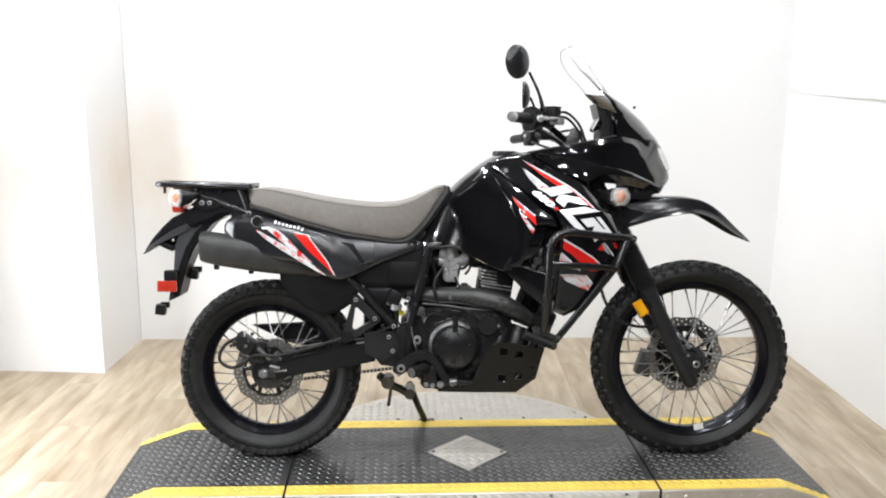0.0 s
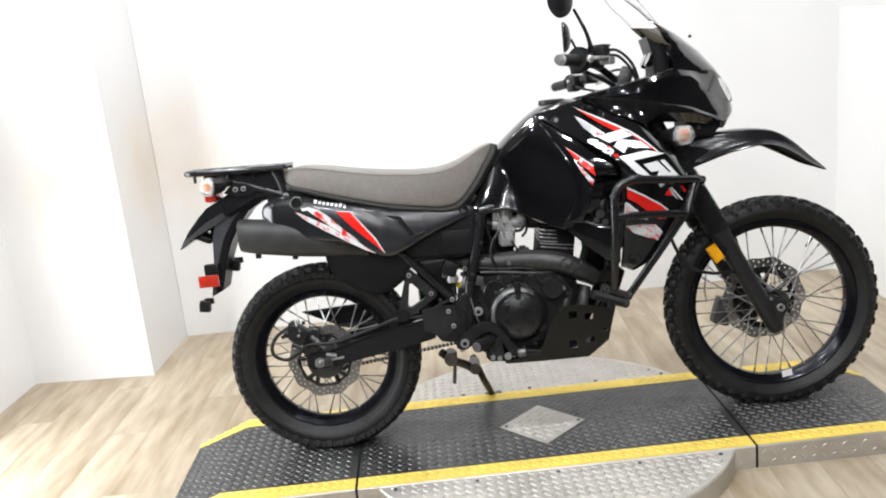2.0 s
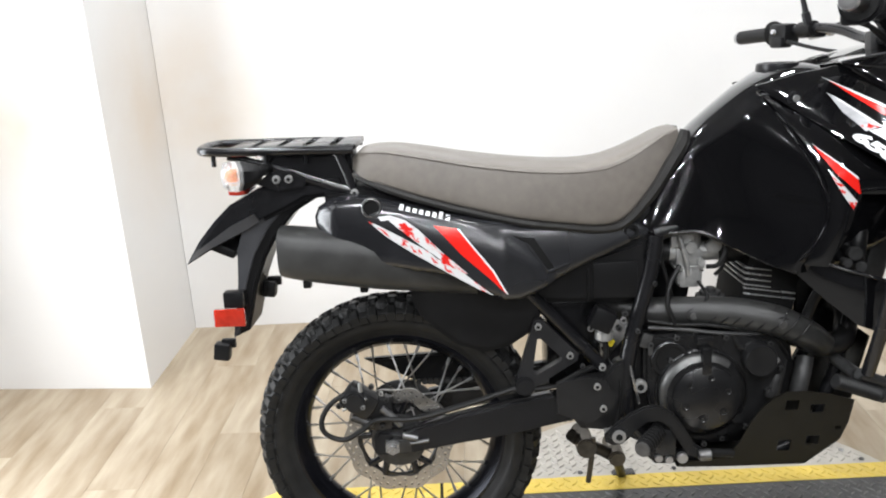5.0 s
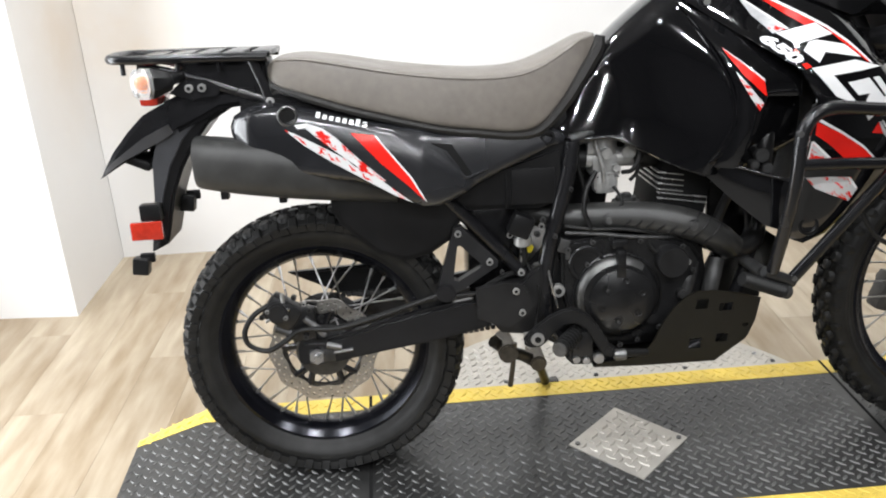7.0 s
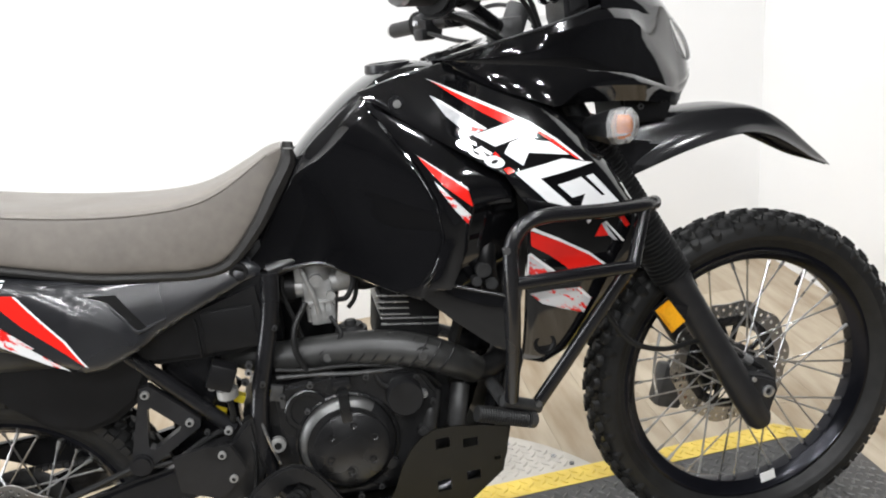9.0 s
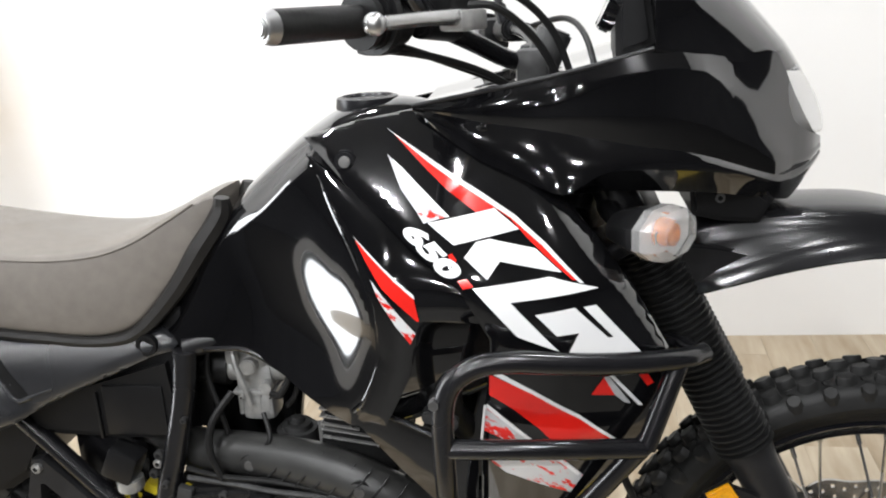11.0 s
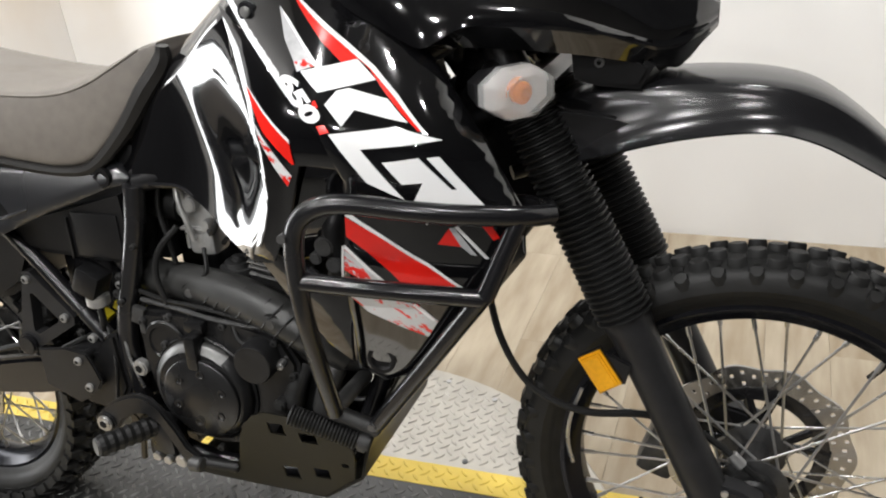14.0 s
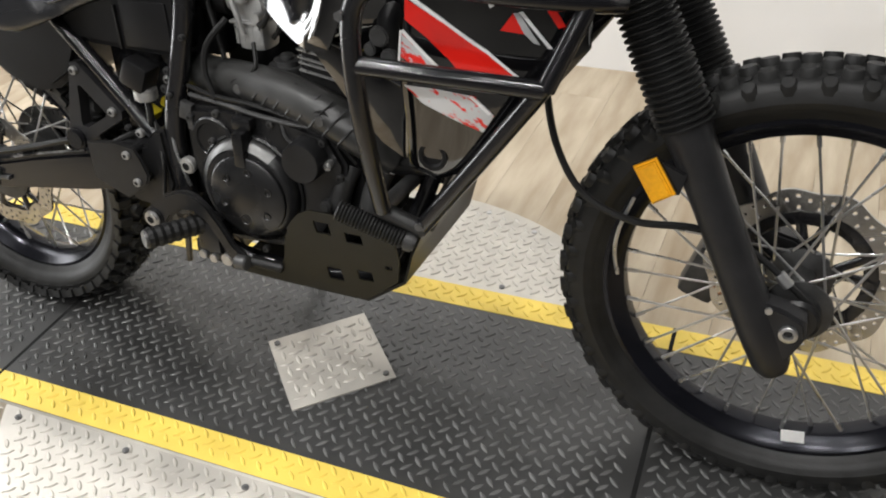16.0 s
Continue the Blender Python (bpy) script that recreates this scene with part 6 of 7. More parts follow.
# --- crash bars ---
def crash(s):
    R = 0.0125
    bm = bmesh.new()
    tube(bm, [(1.236, s * 0.190, 0.776), (1.205, s * 0.221, 0.782), (1.13, s * 0.252, 0.790), (1.072, s * 0.267, 0.797), (1.02, s * 0.277, 0.803), (0.985, s * 0.284, 0.800), (0.959, s * 0.288, 0.782), (0.948, s * 0.288, 0.750),
              (0.946, s * 0.286, 0.70), (0.945, s * 0.276, 0.640), (0.943, s * 0.250, 0.555), (0.940, s * 0.222, 0.475)], R, n=14, per=5)
    top = part("crash_bar", bm, M_FRAME, bike, "black tubular crash bar")
    bm = bmesh.new()
    tube(bm, [(0.948, s * 0.286, 0.702), (1.06, s * 0.272, 0.696), (1.167, s * 0.246, 0.685)], R * 0.92, n=12)
    part("crash_bar_rail", bm, M_FRAME, top, "horizontal tube")
    bm = bmesh.new()
    tube(bm, [(1.206, s * 0.220, 0.780), (1.188, s * 0.232, 0.735), (1.168, s * 0.245, 0.685)], R * 0.95, n=12)
    part("crash_bar_rail", bm, M_FRAME, top, "upright tube")
    bm = bmesh.new()
    tube(bm, [(1.171, s * 0.243, 0.694), (1.085, s * 0.222, 0.575), (0.985, s * 0.200, 0.440)], R * 0.95, n=12)
    part("crash_bar_rail", bm, M_FRAME, top, "slanting tube")
    bm = bmesh.new()
    rod(bm, (0.925, s * 0.215, 0.472), (0.995, s * 0.200, 0.440), 0.012, n=12, bev=0.002)
    rod(bm, (0.93, s * 0.20, 0.465), (0.93, s * 0.10, 0.46), 0.012, n=12)
    part("crash_bar_clamp", bm, M_DARKAL, top, "bolted clamp at the foot")
    bm = bmesh.new()
    tube(bm, [(1.232, s * 0.182, 0.773), (1.21, s * 0.12, 0.76), (1.12, s * 0.06, 0.74)], 0.011, n=10)
    part("crash_bar_tie", bm, M_FRAME, top)
    for x, y, z in ((0.940, 0.290, 0.762), (0.990, 0.204, 0.452)):
        bm = bmesh.new()
        rod(bm, (x, s * y, z), (x, s * (y + 0.012), z), 0.0062, n=6)
        part("crash_bar_bolt", bm, M_WORN, top)


crash(-1)
crash(1)
for s in (-1, 1):
    bm = bmesh.new()
    a, b = Vector((0.874, s * 0.232, 0.466)), Vector((0.966, s * 0.214, 0.428))
    n = 40
    tube(bm, [a + (b - a) * k / n for k in range(n + 1)], [0.0130 + (0.0022 if k % 2 else 0) for k in range(n + 1)], n=14, smooth=False)
    peg = part("highway_peg", bm, M_RUBG, bike, "ribbed black rubber highway peg", smooth=20)
    bm = bmesh.new()
    rod(bm, b, b + Vector((0.016, s * -0.004, -0.006)), 0.015, n=14, bev=0.003)
    part("peg_end", bm, M_DARKAL, peg)


# --- frame ---
def pipe(name, pts, r, label="black frame tube", material=None, n=14, smooth=True):
    bm = bmesh.new()
    tube(bm, pts, r, n=n, smooth=smooth)
    return part(name, bm, material or M_FRAME, bike, label)


for s in (-1, 1):
    pipe("frame_tube", [(0.562, s * 0.092, 0.735), (0.552, s * 0.096, 0.665), (0.530, s * 0.100, 0.585), (0.510, s * 0.104, 0.515), (0.500, s * 0.105, 0.44), (0.505, s * 0.102, 0.35)], 0.0165)
    pipe("subframe_tube", [(0.290, s * 0.098, 0.645), (0.37, s * 0.098, 0.555), (0.455, s * 0.100, 0.462)], 0.0135)
    pipe("frame_tube", [(1.08, s * 0.03, 0.96), (0.80, s * 0.06, 0.80), (0.56, s * 0.08, 0.735)], 0.016)
    pipe("cradle_tube", [(0.99, s * 0.05, 0.60), (0.93, s * 0.08, 0.40), (0.85, s * 0.10, 0.272), (0.60, s * 0.105, 0.262), (0.505, s * 0.10, 0.34)], 0.014)
pipe("down_tube", [(1.10, 0, 0.93), (1.02, 0, 0.70), (0.98, 0, 0.58)], 0.024)


def ring_plate(outer, inner, y0, y1):
    """A plate with one hole; the outlines have as many points as each other."""
    bm = bmesh.new()
    loops = [[bm.verts.new((x, y, z)) for x, z in o] for y in (y0, y1) for o in (outer, inner)]
    a, b, c, d = loops
    n = len(a)
    for k in range(n):
        m = (k + 1) % n
        for p, q in ((a, b), (b, d), (d, c), (c, a)):
            bm.faces.new((p[k], p[m], q[m], q[k]))
    bmesh.ops.bevel(bm, geom=[e for e in bm.edges if abs(e.verts[0].co.y - e.verts[1].co.y) < 1e-6 and len(e.link_faces) == 2 and e.calc_face_angle(0) > 0.8], offset=0.003, segments=2, affect="EDGES")
    return bm


TRI = [(0.312, 0.572), (0.328, 0.574), (0.402, 0.497), (0.400, 0.483), (0.300, 0.420), (0.278, 0.430), (0.276, 0.448)]
TRI_IN = [(0.318, 0.532), (0.325, 0.533), (0.368, 0.489), (0.364, 0.482), (0.318, 0.455), (0.309, 0.458), (0.308, 0.466)]
tri = part("rear_set_bracket", ring_plate(TRI, TRI_IN, -0.112, -0.090), M_LEG, bike, "black triangular cast bracket")
bolt(tri, 0.320, -0.112, 0.560, 0.0085, 0.007)
bolt(tri, 0.384, -0.112, 0.495, 0.0085, 0.007)
bm = bmesh.new()
rod(bm, (0.290, -0.085, 0.432), (0.290, -0.122, 0.432), 0.020, n=20, bev=0.004)
part("bracket_boss", bm, M_FRAME, tri)
bm = bmesh.new()
plate(bm, [(0.362, 0.432), (0.40, 0.446), (0.449, 0.450), (0.478, 0.480), (0.492, 0.484), (0.500, 0.382), (0.480, 0.345), (0.462, 0.330), (0.404, 0.337), (0.372, 0.380)], -0.126, -0.090, 0.006)
piv = part("pivot_plate", bm, M_ENG, bike, "black swingarm pivot cover")
bolt(piv, 0.448, -0.126, 0.472, 0.0085, 0.006)
bm = bmesh.new()
plate(bm, [(0.350, 0.452), (0.409, 0.462), (0.450, 0.456), (0.461, 0.435), (0.471, 0.407), (0.462, 0.390), (0.436, 0.369), (0.415, 0.357), (0.352, 0.384)], -0.153, -0.146, 0.0025)
heel = part("heel_guard", bm, M_ENG, bike, "scuffed flat black heel guard plate", smooth=30)
for x, z in ((0.433, 0.441), (0.445, 0.393)):
    bm = bmesh.new()
    rod(bm, (x, -0.120, z), (x, -0.147, z), 0.009, n=14)
    part("spacer", bm, M_ENG, heel)
    bolt(heel, x, -0.153, z, 0.0085, 0.005)
bolt(bike, 0.527, -0.112, 0.423, 0.0165, 0.012)
pipe("clutch_cable", [(0.506, -0.118, 0.47), (0.512, -0.122, 0.44), (0.522, -0.12, 0.40), (0.525, -0.118, 0.385)], 0.003, "thin bright cable", M_STEEL, 8)
bm = bmesh.new()
box(bm, (0.452, -0.105, 0.568), (0.046, 0.040, 0.046), 0.006, Matrix.Rotation(radians(25), 3, "Y"))
rsv = part("rear_reservoir", bm, M_PLAST, bike, "black rear brake reservoir")
bm = bmesh.new()
rod(bm, (0.456, -0.105, 0.545), (0.456, -0.105, 0.524), 0.019, n=16, bev=0.003)
part("reservoir_base", bm, M_CAST, rsv, "tarnished metal base")
pipe("reservoir_hose", [(0.457, -0.105, 0.526), (0.459, -0.108, 0.492), (0.446, -0.10, 0.468), (0.41, -0.105, 0.456), (0.36, -0.108, 0.430)], 0.006, "black hose", M_RUBG, 8)
for x, z, m in ((0.430, 0.545, M_STEEL), (0.497, 0.560, M_STEEL), (0.488, 0.543, M_DARKAL), (0.500, 0.574, M_DARKAL)):
    bolt(bike, x, -0.092, z, 0.008, 0.006, m)
for x, z in ((0.470, 0.508), (0.525, 0.500), (0.432, 0.485)):
    bm = bmesh.new()
    box(bm, (x, -0.070, z), (0.022, 0.02, 0.016), 0.003, Matrix.Rotation(0.5, 3, "Y"))
    part("wire_connector", bm, M_YELP, bike, "yellow wiring connector")
bm = bmesh.new()
plate(bm, [(0.270, 0.640), (0.36, 0.68), (0.545, 0.735), (0.550, 0.665), (0.535, 0.608), (0.49, 0.598), (0.35, 0.602), (0.30, 0.61)], -0.100, 0.10, 0.012)
part("airbox", bm, M_PLAST, bike, "black plastic airbox", smooth=45)
bm = bmesh.new()
box(bm, (0.425, -0.102, 0.640), (0.004, 0.006, 0.07), 0.001)
box(bm, (0.48, -0.101, 0.648), (0.09, 0.004, 0.075), 0.0015)
part("airbox_panel", bm, M_PLAST, bike)
bm = bmesh.new()
box(bm, (0.40, 0.0, 0.50), (0.12, 0.10, 0.20), 0.02)
part("rear_shock", bm, M_FRAME, bike, "dark rear suspension unit")

# --- swingarm and rear brake ---
ARM = [(-0.032, 0.325), (-0.022, 0.340), (0.025, 0.337), (0.10, 0.356), (0.148, 0.369), (0.27, 0.397), (0.385, 0.415), (0.385, 0.345), (0.269, 0.320), (0.15, 0.302), (0.058, 0.286), (-0.022, 0.282), (-0.032, 0.290)]
for s in (-1, 1):
    bm = bmesh.new()
    plate(bm, ARM, s * 0.106, s * 0.076, 0.008)
    arm = part("swingarm", bm, M_FRAME, bike, "black box-section swingarm", smooth=45)
    bm = bmesh.new()
    box(bm, (0.020, s * 0.107, 0.305), (0.055, 0.006, 0.030), 0.003)
    part("axle_block", bm, M_DARKAL, arm, "grey axle adjuster block")
    bm = bmesh.new()
    rod(bm, (0.008, s * 0.108, 0.306), (0.008, s * 0.122, 0.306), 0.0165, n=6, bev=0.002)
    rod(bm, (0.008, s * 0.120, 0.306), (0.008, s * 0.130, 0.306), 0.009, n=14)
    part("axle_nut", bm, M_STEEL, arm, "bright axle nut")
    bm = bmesh.new()
    rod(bm, (0.045, s * 0.111, 0.312), (0.085, s * 0.109, 0.316), 0.0045, n=8)
    part("adjuster_screw", bm, M_WORN, arm)
bm = bmesh.new()
box(bm, (-0.058, -0.088, 0.405), (0.075, 0.044, 0.060), 0.014, Matrix.Rotation(radians(35), 3, "Y"))
rod(bm, (-0.065, -0.10, 0.412), (-0.065, -0.124, 0.412), 0.022, n=18, bev=0.004)
box(bm, (-0.015, -0.088, 0.375), (0.05, 0.025, 0.075), 0.008)
rc = part("rear_caliper", bm, M_ENG, bike, "black rear brake caliper")
for x, z in ((-0.030, 0.440), (-0.100, 0.400), (0.000, 0.410), (-0.012, 0.350)):
    bolt(rc, x, -0.104, z, 0.007, 0.006, M_DARKAL)
pipe("rear_brake_hose", [(-0.085, -0.10, 0.425), (-0.118, -0.108, 0.405), (-0.138, -0.112, 0.372), (-0.132, -0.112, 0.342), (-0.095, -0.112, 0.326), (-0.055, -0.112, 0.345), (-0.02, -0.112, 0.368), (0.06, -0.112, 0.368),
                         (0.16, -0.110, 0.392), (0.27, -0.108, 0.425), (0.34, -0.106, 0.440)], 0.0058, "black rear brake hose", M_RUBG, 8)
pipe("rear_cable", [(0.02, -0.108, 0.360), (0.12, -0.109, 0.384), (0.24, -0.108, 0.414), (0.36, -0.105, 0.425)], 0.0042, "thin black cable", M_RUBG, 8)
bm = bmesh.new()
plate(bm, [(-0.064, 0.437), (0.20, 0.450), (0.26, 0.430), (0.24, 0.350), (0.18, 0.352), (0.07, 0.372)], 0.070, 0.092, 0.005)
part("chain_guard", bm, M_PLAST, bike, "black plastic chain guard")
bm = bmesh.new()
for sgn in (-1, 1):
    n = 34
    for k in range(n):
        x = 0.02 + 0.45 * k / n
        z = 0.306 + sgn * 0.075 + (0.46 * (k / n)) * (0.10 if sgn > 0 else 0.02) - sgn * 0.045 * k / n
        box(bm, (x, 0.062, z), (0.0105, 0.012, 0.010), 0)
tagged(part("chain", bm, M_DARKAL, bike, "grimy drive chain"), kind="stuff")
bm = bmesh.new()
lathe(bm, [(0.082, 0.058), (0.088, 0.060), (0.088, 0.064), (0.082, 0.066), (0.055, 0.064), (0.055, 0.060)], (RW.x, 0, RW.z), 48, closed=True)
part("sprocket", bm, M_DARKAL, bike, "steel rear sprocket")

# --- engine ---
bm = bmesh.new()
plate(bm, [(0.47, 0.47), (0.52, 0.53), (0.60, 0.535), (0.70, 0.54), (0.80, 0.53), (0.85, 0.49), (0.865, 0.40), (0.83, 0.31), (0.76, 0.268), (0.56, 0.262), (0.49, 0.30), (0.465, 0.38)], -0.085, 0.10, 0.02)
eng = part("crankcase", bm, M_ENG, bike, "black painted engine crankcase", smooth=45)
bm = bmesh.new()
plate(bm, [(0.535, 0.515), (0.545, 0.528), (0.62, 0.535), (0.72, 0.532), (0.80, 0.515), (0.825, 0.47), (0.815, 0.40), (0.775, 0.335), (0.735, 0.305), (0.66, 0.295), (0.60, 0.305), (0.555, 0.350), (0.535, 0.43)], -0.116, -0.080, 0.007)
cc = part("clutch_case", bm, M_ENG, eng, "black engine side case", smooth=45)
for x, z in ((0.548, 0.512), (0.60, 0.525), (0.70, 0.522), (0.79, 0.505), (0.815, 0.45), (0.745, 0.325), (0.66, 0.290), (0.575, 0.325)):
    bolt(cc, x, -0.116, z, 0.007, 0.006, M_DARKAL, "dark case bolt")
bm = bmesh.new()
C = (0.652, -0.116, 0.404)
lathe(bm, [(0.088, 0.012), (0.088, -0.008), (0.085, -0.015), (0.076, -0.021), (0.072, -0.022), (0.0, -0.022)], C, 64)
clutch = part("clutch_cover", bm, M_ENG, eng, "round black clutch cover with a rim paled for sheen")
# paler arc on the worn rim; the sheen at upper left is in its colour
bm = bmesh.new()
lathe(bm, [(0.0892, -0.001), (0.0892, -0.0080), (0.0860, -0.0155), (0.0755, -0.0222), (0.0750, -0.0212), (0.0850, -0.0148), (0.0880, -0.0075), (0.0880, -0.001)], C, 64, closed=True)
for f in [f for f in bm.faces if f.calc_center_median().x > 0.705 or f.calc_center_median().z < 0.355]:
    bm.faces.remove(f)
part("rim_sheen", bm, M_CASE, clutch, "worn rim, paler at upper left for its sheen")
bm = bmesh.new()
lathe(bm, [(0.069, 0.0), (0.069, -0.0065), (0.066, -0.009), (0.0, -0.010)], (0.657, -0.137, 0.401), 56)
disc = part("clutch_disc", bm, M_ENG, clutch, "satin black disc")
for k in range(6):
    a = 2 * math.pi * k / 6 + 0.35
    bm = bmesh.new()
    lathe(bm, [(0.0075, 0.0), (0.0075, -0.0018), (0.0055, -0.0018), (0.0035, 0.0005), (0.0, 0.0005)], (0.657 + 0.045 * math.cos(a), -0.1465, 0.401 + 0.045 * math.sin(a)), 14)
    part("disc_dimple", bm, M_ENG, clutch)
bm = bmesh.new()
box(bm, (0.655, -0.132, 0.482), (0.020, 0.034, 0.058), 0.005)
box(bm, (0.655, -0.118, 0.520), (0.034, 0.030, 0.018), 0.005)
part("case_rib", bm, M_ENG, eng)
bm = bmesh.new()
lathe(bm, [(0.033, 0.040), (0.033, -0.014), (0.031, -0.018), (0.0, -0.018)], (0.764, -0.130, 0.478), 36)
part("oil_filter_cover", bm, M_ENG, eng, "round black filter cover")
bm = bmesh.new()
lathe(bm, [(0.040, 0.004), (0.040, -0.006), (0.037, -0.009), (0.030, -0.009), (0.028, -0.006), (0.0, -0.006)], (0.588, -0.113, 0.478), 36)
part("gear_cover", bm, M_ENG, eng, "round black gear cover")
for x, z, r, m in ((0.725, 0.350, 0.013, M_ENG), (0.790, 0.40, 0.010, M_DARKAL), (0.80, 0.472, 0.007, M_STEEL)):
    bm = bmesh.new()
    rod(bm, (x, -0.09, z), (x, -0.132, z), r, n=16, bev=0.003)
    part("case_plug", bm, m, eng)
pipe("oil_line", [(0.545, -0.105, 0.545), (0.62, -0.112, 0.540), (0.68, -0.116, 0.532), (0.76, -0.112, 0.525), (0.82, -0.10, 0.53)], 0.0042, "thin metal oil line", M_DARKAL, 8)
pipe("breather_pipe", [(0.715, -0.11, 0.528), (0.725, -0.116, 0.505), (0.74, -0.116, 0.495), (0.75, -0.11, 0.51)], 0.006, "short rubber pipe", M_RUBG, 8)
for k in range(6):
    z = 0.596 + 0.0118 * k
    bm = bmesh.new()
    box(bm, (0.770 + 0.026 * (k < 2), 0, z), (0.056 + 0.05 * (k < 2), 0.178, 0.0028), 0.0008, Matrix.Rotation(radians(9), 3, "Y"))
    part("cooling_fin", bm, M_ZINC, eng, "bare-edged cooling fin")
bm = bmesh.new()
box(bm, (0.798, 0, 0.61), (0.112, 0.168, 0.15), 0.01, Matrix.Rotation(radians(9), 3, "Y"))
part("cylinder", bm, M_GAP, eng, "black cylinder barrel")
bm = bmesh.new()
box(bm, (0.81, 0, 0.74), (0.14, 0.15, 0.10), 0.02, Matrix.Rotation(radians(9), 3, "Y"))
part("cylinder_head", bm, M_ENG, eng)
# carburettor
# added dark plate that closes the bright gap behind the carburettor
bm = bmesh.new()
plate(bm, [(0.505, 0.755), (0.515, 0.490), (0.60, 0.490), (0.655, 0.500), (0.676, 0.620), (0.684, 0.660), (0.740, 0.668), (0.745, 0.755)], 0.045, 0.075, 0.008)
part("gap_plate", bm, M_PLAST, bike, "black plate added to darken the gap behind the carburettor", smooth=45)
bm = bmesh.new()
rod(bm, (0.640, -0.03, 0.745), (0.640, -0.03, 0.690), 0.030, n=20, bev=0.004)
box(bm, (0.640, -0.03, 0.675), (0.055, 0.050, 0.045), 0.010)
box(bm, (0.643, -0.035, 0.634), (0.050, 0.048, 0.046), 0.012)
box(bm, (0.640, -0.035, 0.656), (0.062, 0.054, 0.005), 0.0015)
rod(bm, (0.60, -0.03, 0.685), (0.71, -0.03, 0.685), 0.021, n=18)
rod(bm, (0.640, -0.055, 0.700), (0.640, -0.072, 0.700), 0.012, n=14, bev=0.002)
rod(bm, (0.662, -0.055, 0.668), (0.662, -0.070, 0.668), 0.008, n=12)
box(bm, (0.612, -0.045, 0.712), (0.020, 0.022, 0.030), 0.004)
rod(bm, (0.690, -0.045, 0.700), (0.690, -0.062, 0.700), 0.015, n=16, bev=0.002)
tube(bm, [(0.615, -0.060, 0.735), (0.622, -0.070, 0.705), (0.632, -0.070, 0.668), (0.636, -0.066, 0.640)], 0.0045, n=8)
for a in range(4):
    rod(bm, (0.618 + 0.015 * a, -0.056, 0.655), (0.618 + 0.015 * a, -0.056, 0.622), 0.0035, n=8)
carb = part("carburettor", bm, M_CAST, bike, "bare cast metal carburettor")
bm = bmesh.new()
rod(bm, (0.642, -0.035, 0.625), (0.642, -0.035, 0.610), 0.010, n=12)
part("float_bowl_drain", bm, M_BRASS, carb)
for x in (0.622, 0.665):
    bolt(carb, x, -0.060, 0.650, 0.004, 0.004)
bm = bmesh.new()
rod(bm, (0.545, -0.03, 0.69), (0.60, -0.03, 0.685), 0.028, n=18)
part("inlet_boot", bm, M_RUBG, bike, "black rubber inlet boot")
bm = bmesh.new()
tube(bm, [(0.700, -0.03, 0.690), (0.722, -0.03, 0.694), (0.765, -0.03, 0.702)], [0.027, 0.036, 0.040], n=18)
part("inlet_manifold", bm, M_RUBG, bike, "black rubber inlet manifold")
bm = bmesh.new()
rod(bm, (0.690, -0.035, 0.540), (0.690, -0.035, 0.598), 0.030, n=20, bev=0.008)
rod(bm, (0.690, -0.035, 0.598), (0.690, -0.035, 0.606), 0.012, n=12, bev=0.002)
part("breather_dome", bm, M_DARKAL, bike, "dark breather dome on the crankcase")
bm = bmesh.new()
box(bm, (0.535, -0.005, 0.665), (0.065, 0.060, 0.160), 0.012)
box(bm, (0.520, -0.040, 0.610), (0.040, 0.030, 0.070), 0.008)
part("airbox_snout", bm, M_PLAST, bike, "black plastic airbox snout", smooth=45)
bm = bmesh.new()
plate(bm, [(0.858, 0.72), (0.858, 0.640), (0.893, 0.625), (0.897, 0.47), (0.985, 0.47), (0.990, 0.70)], 0.035, 0.055, 0.005)
part("engine_mount_plate", bm, M_FRAME, bike, "black front engine mount", smooth=30)
for pts in ([(0.585, -0.060, 0.745), (0.578, -0.066, 0.690), (0.590, -0.070, 0.640), (0.600, -0.074, 0.600)], [(0.700, -0.055, 0.735), (0.712, -0.064, 0.700), (0.705, -0.068, 0.660), (0.690, -0.066, 0.640)]):
    pipe("carburettor_hose", pts, 0.0042, "thin black rubber hose", M_RUBG, 8)
# exhaust header
bm = bmesh.new()
HEAD = [(0.40, 0.0, 0.60), (0.47, -0.028, 0.580), (0.541, -0.056, 0.566), (0.623, -0.070, 0.566), (0.717, -0.092, 0.566), (0.80, -0.112, 0.552), (0.862, -0.114, 0.522), (0.905, -0.100, 0.49)]
tube(bm, HEAD, [0.024, 0.026, 0.030, 0.031, 0.032, 0.032, 0.030, 0.026], n=20)
hs = part("exhaust_shield", bm, M_SHIELD, bike, "matt black exhaust heat shield")
pipe("exhaust_header", [(0.86, -0.105, 0.508), (0.92, -0.09, 0.485), (0.965, -0.06, 0.50), (0.975, -0.02, 0.56), (0.93, 0.0, 0.62), (0.86, 0, 0.64)], 0.023, "dark exhaust header pipe", M_ENG)
for k, (x, y, z) in enumerate(((0.639, -0.103, 0.565), (0.805, -0.143, 0.552))):
    bm = bmesh.new()
    rod(bm, (x, y + 0.006, z), (x, y - 0.003, z), 0.0085, n=14, bev=0.0015)
    sc = part("shield_screw", bm, M_WORN, hs, "worn socket screw")
    bm = bmesh.new()
    lathe(bm, [(0.0165, 0.004), (0.0160, -0.0005), (0.0095, -0.0005), (0.0090, 0.003)], (x, y + 0.002, z), 20)
    part("screw_boss", bm, M_GAP, hs)
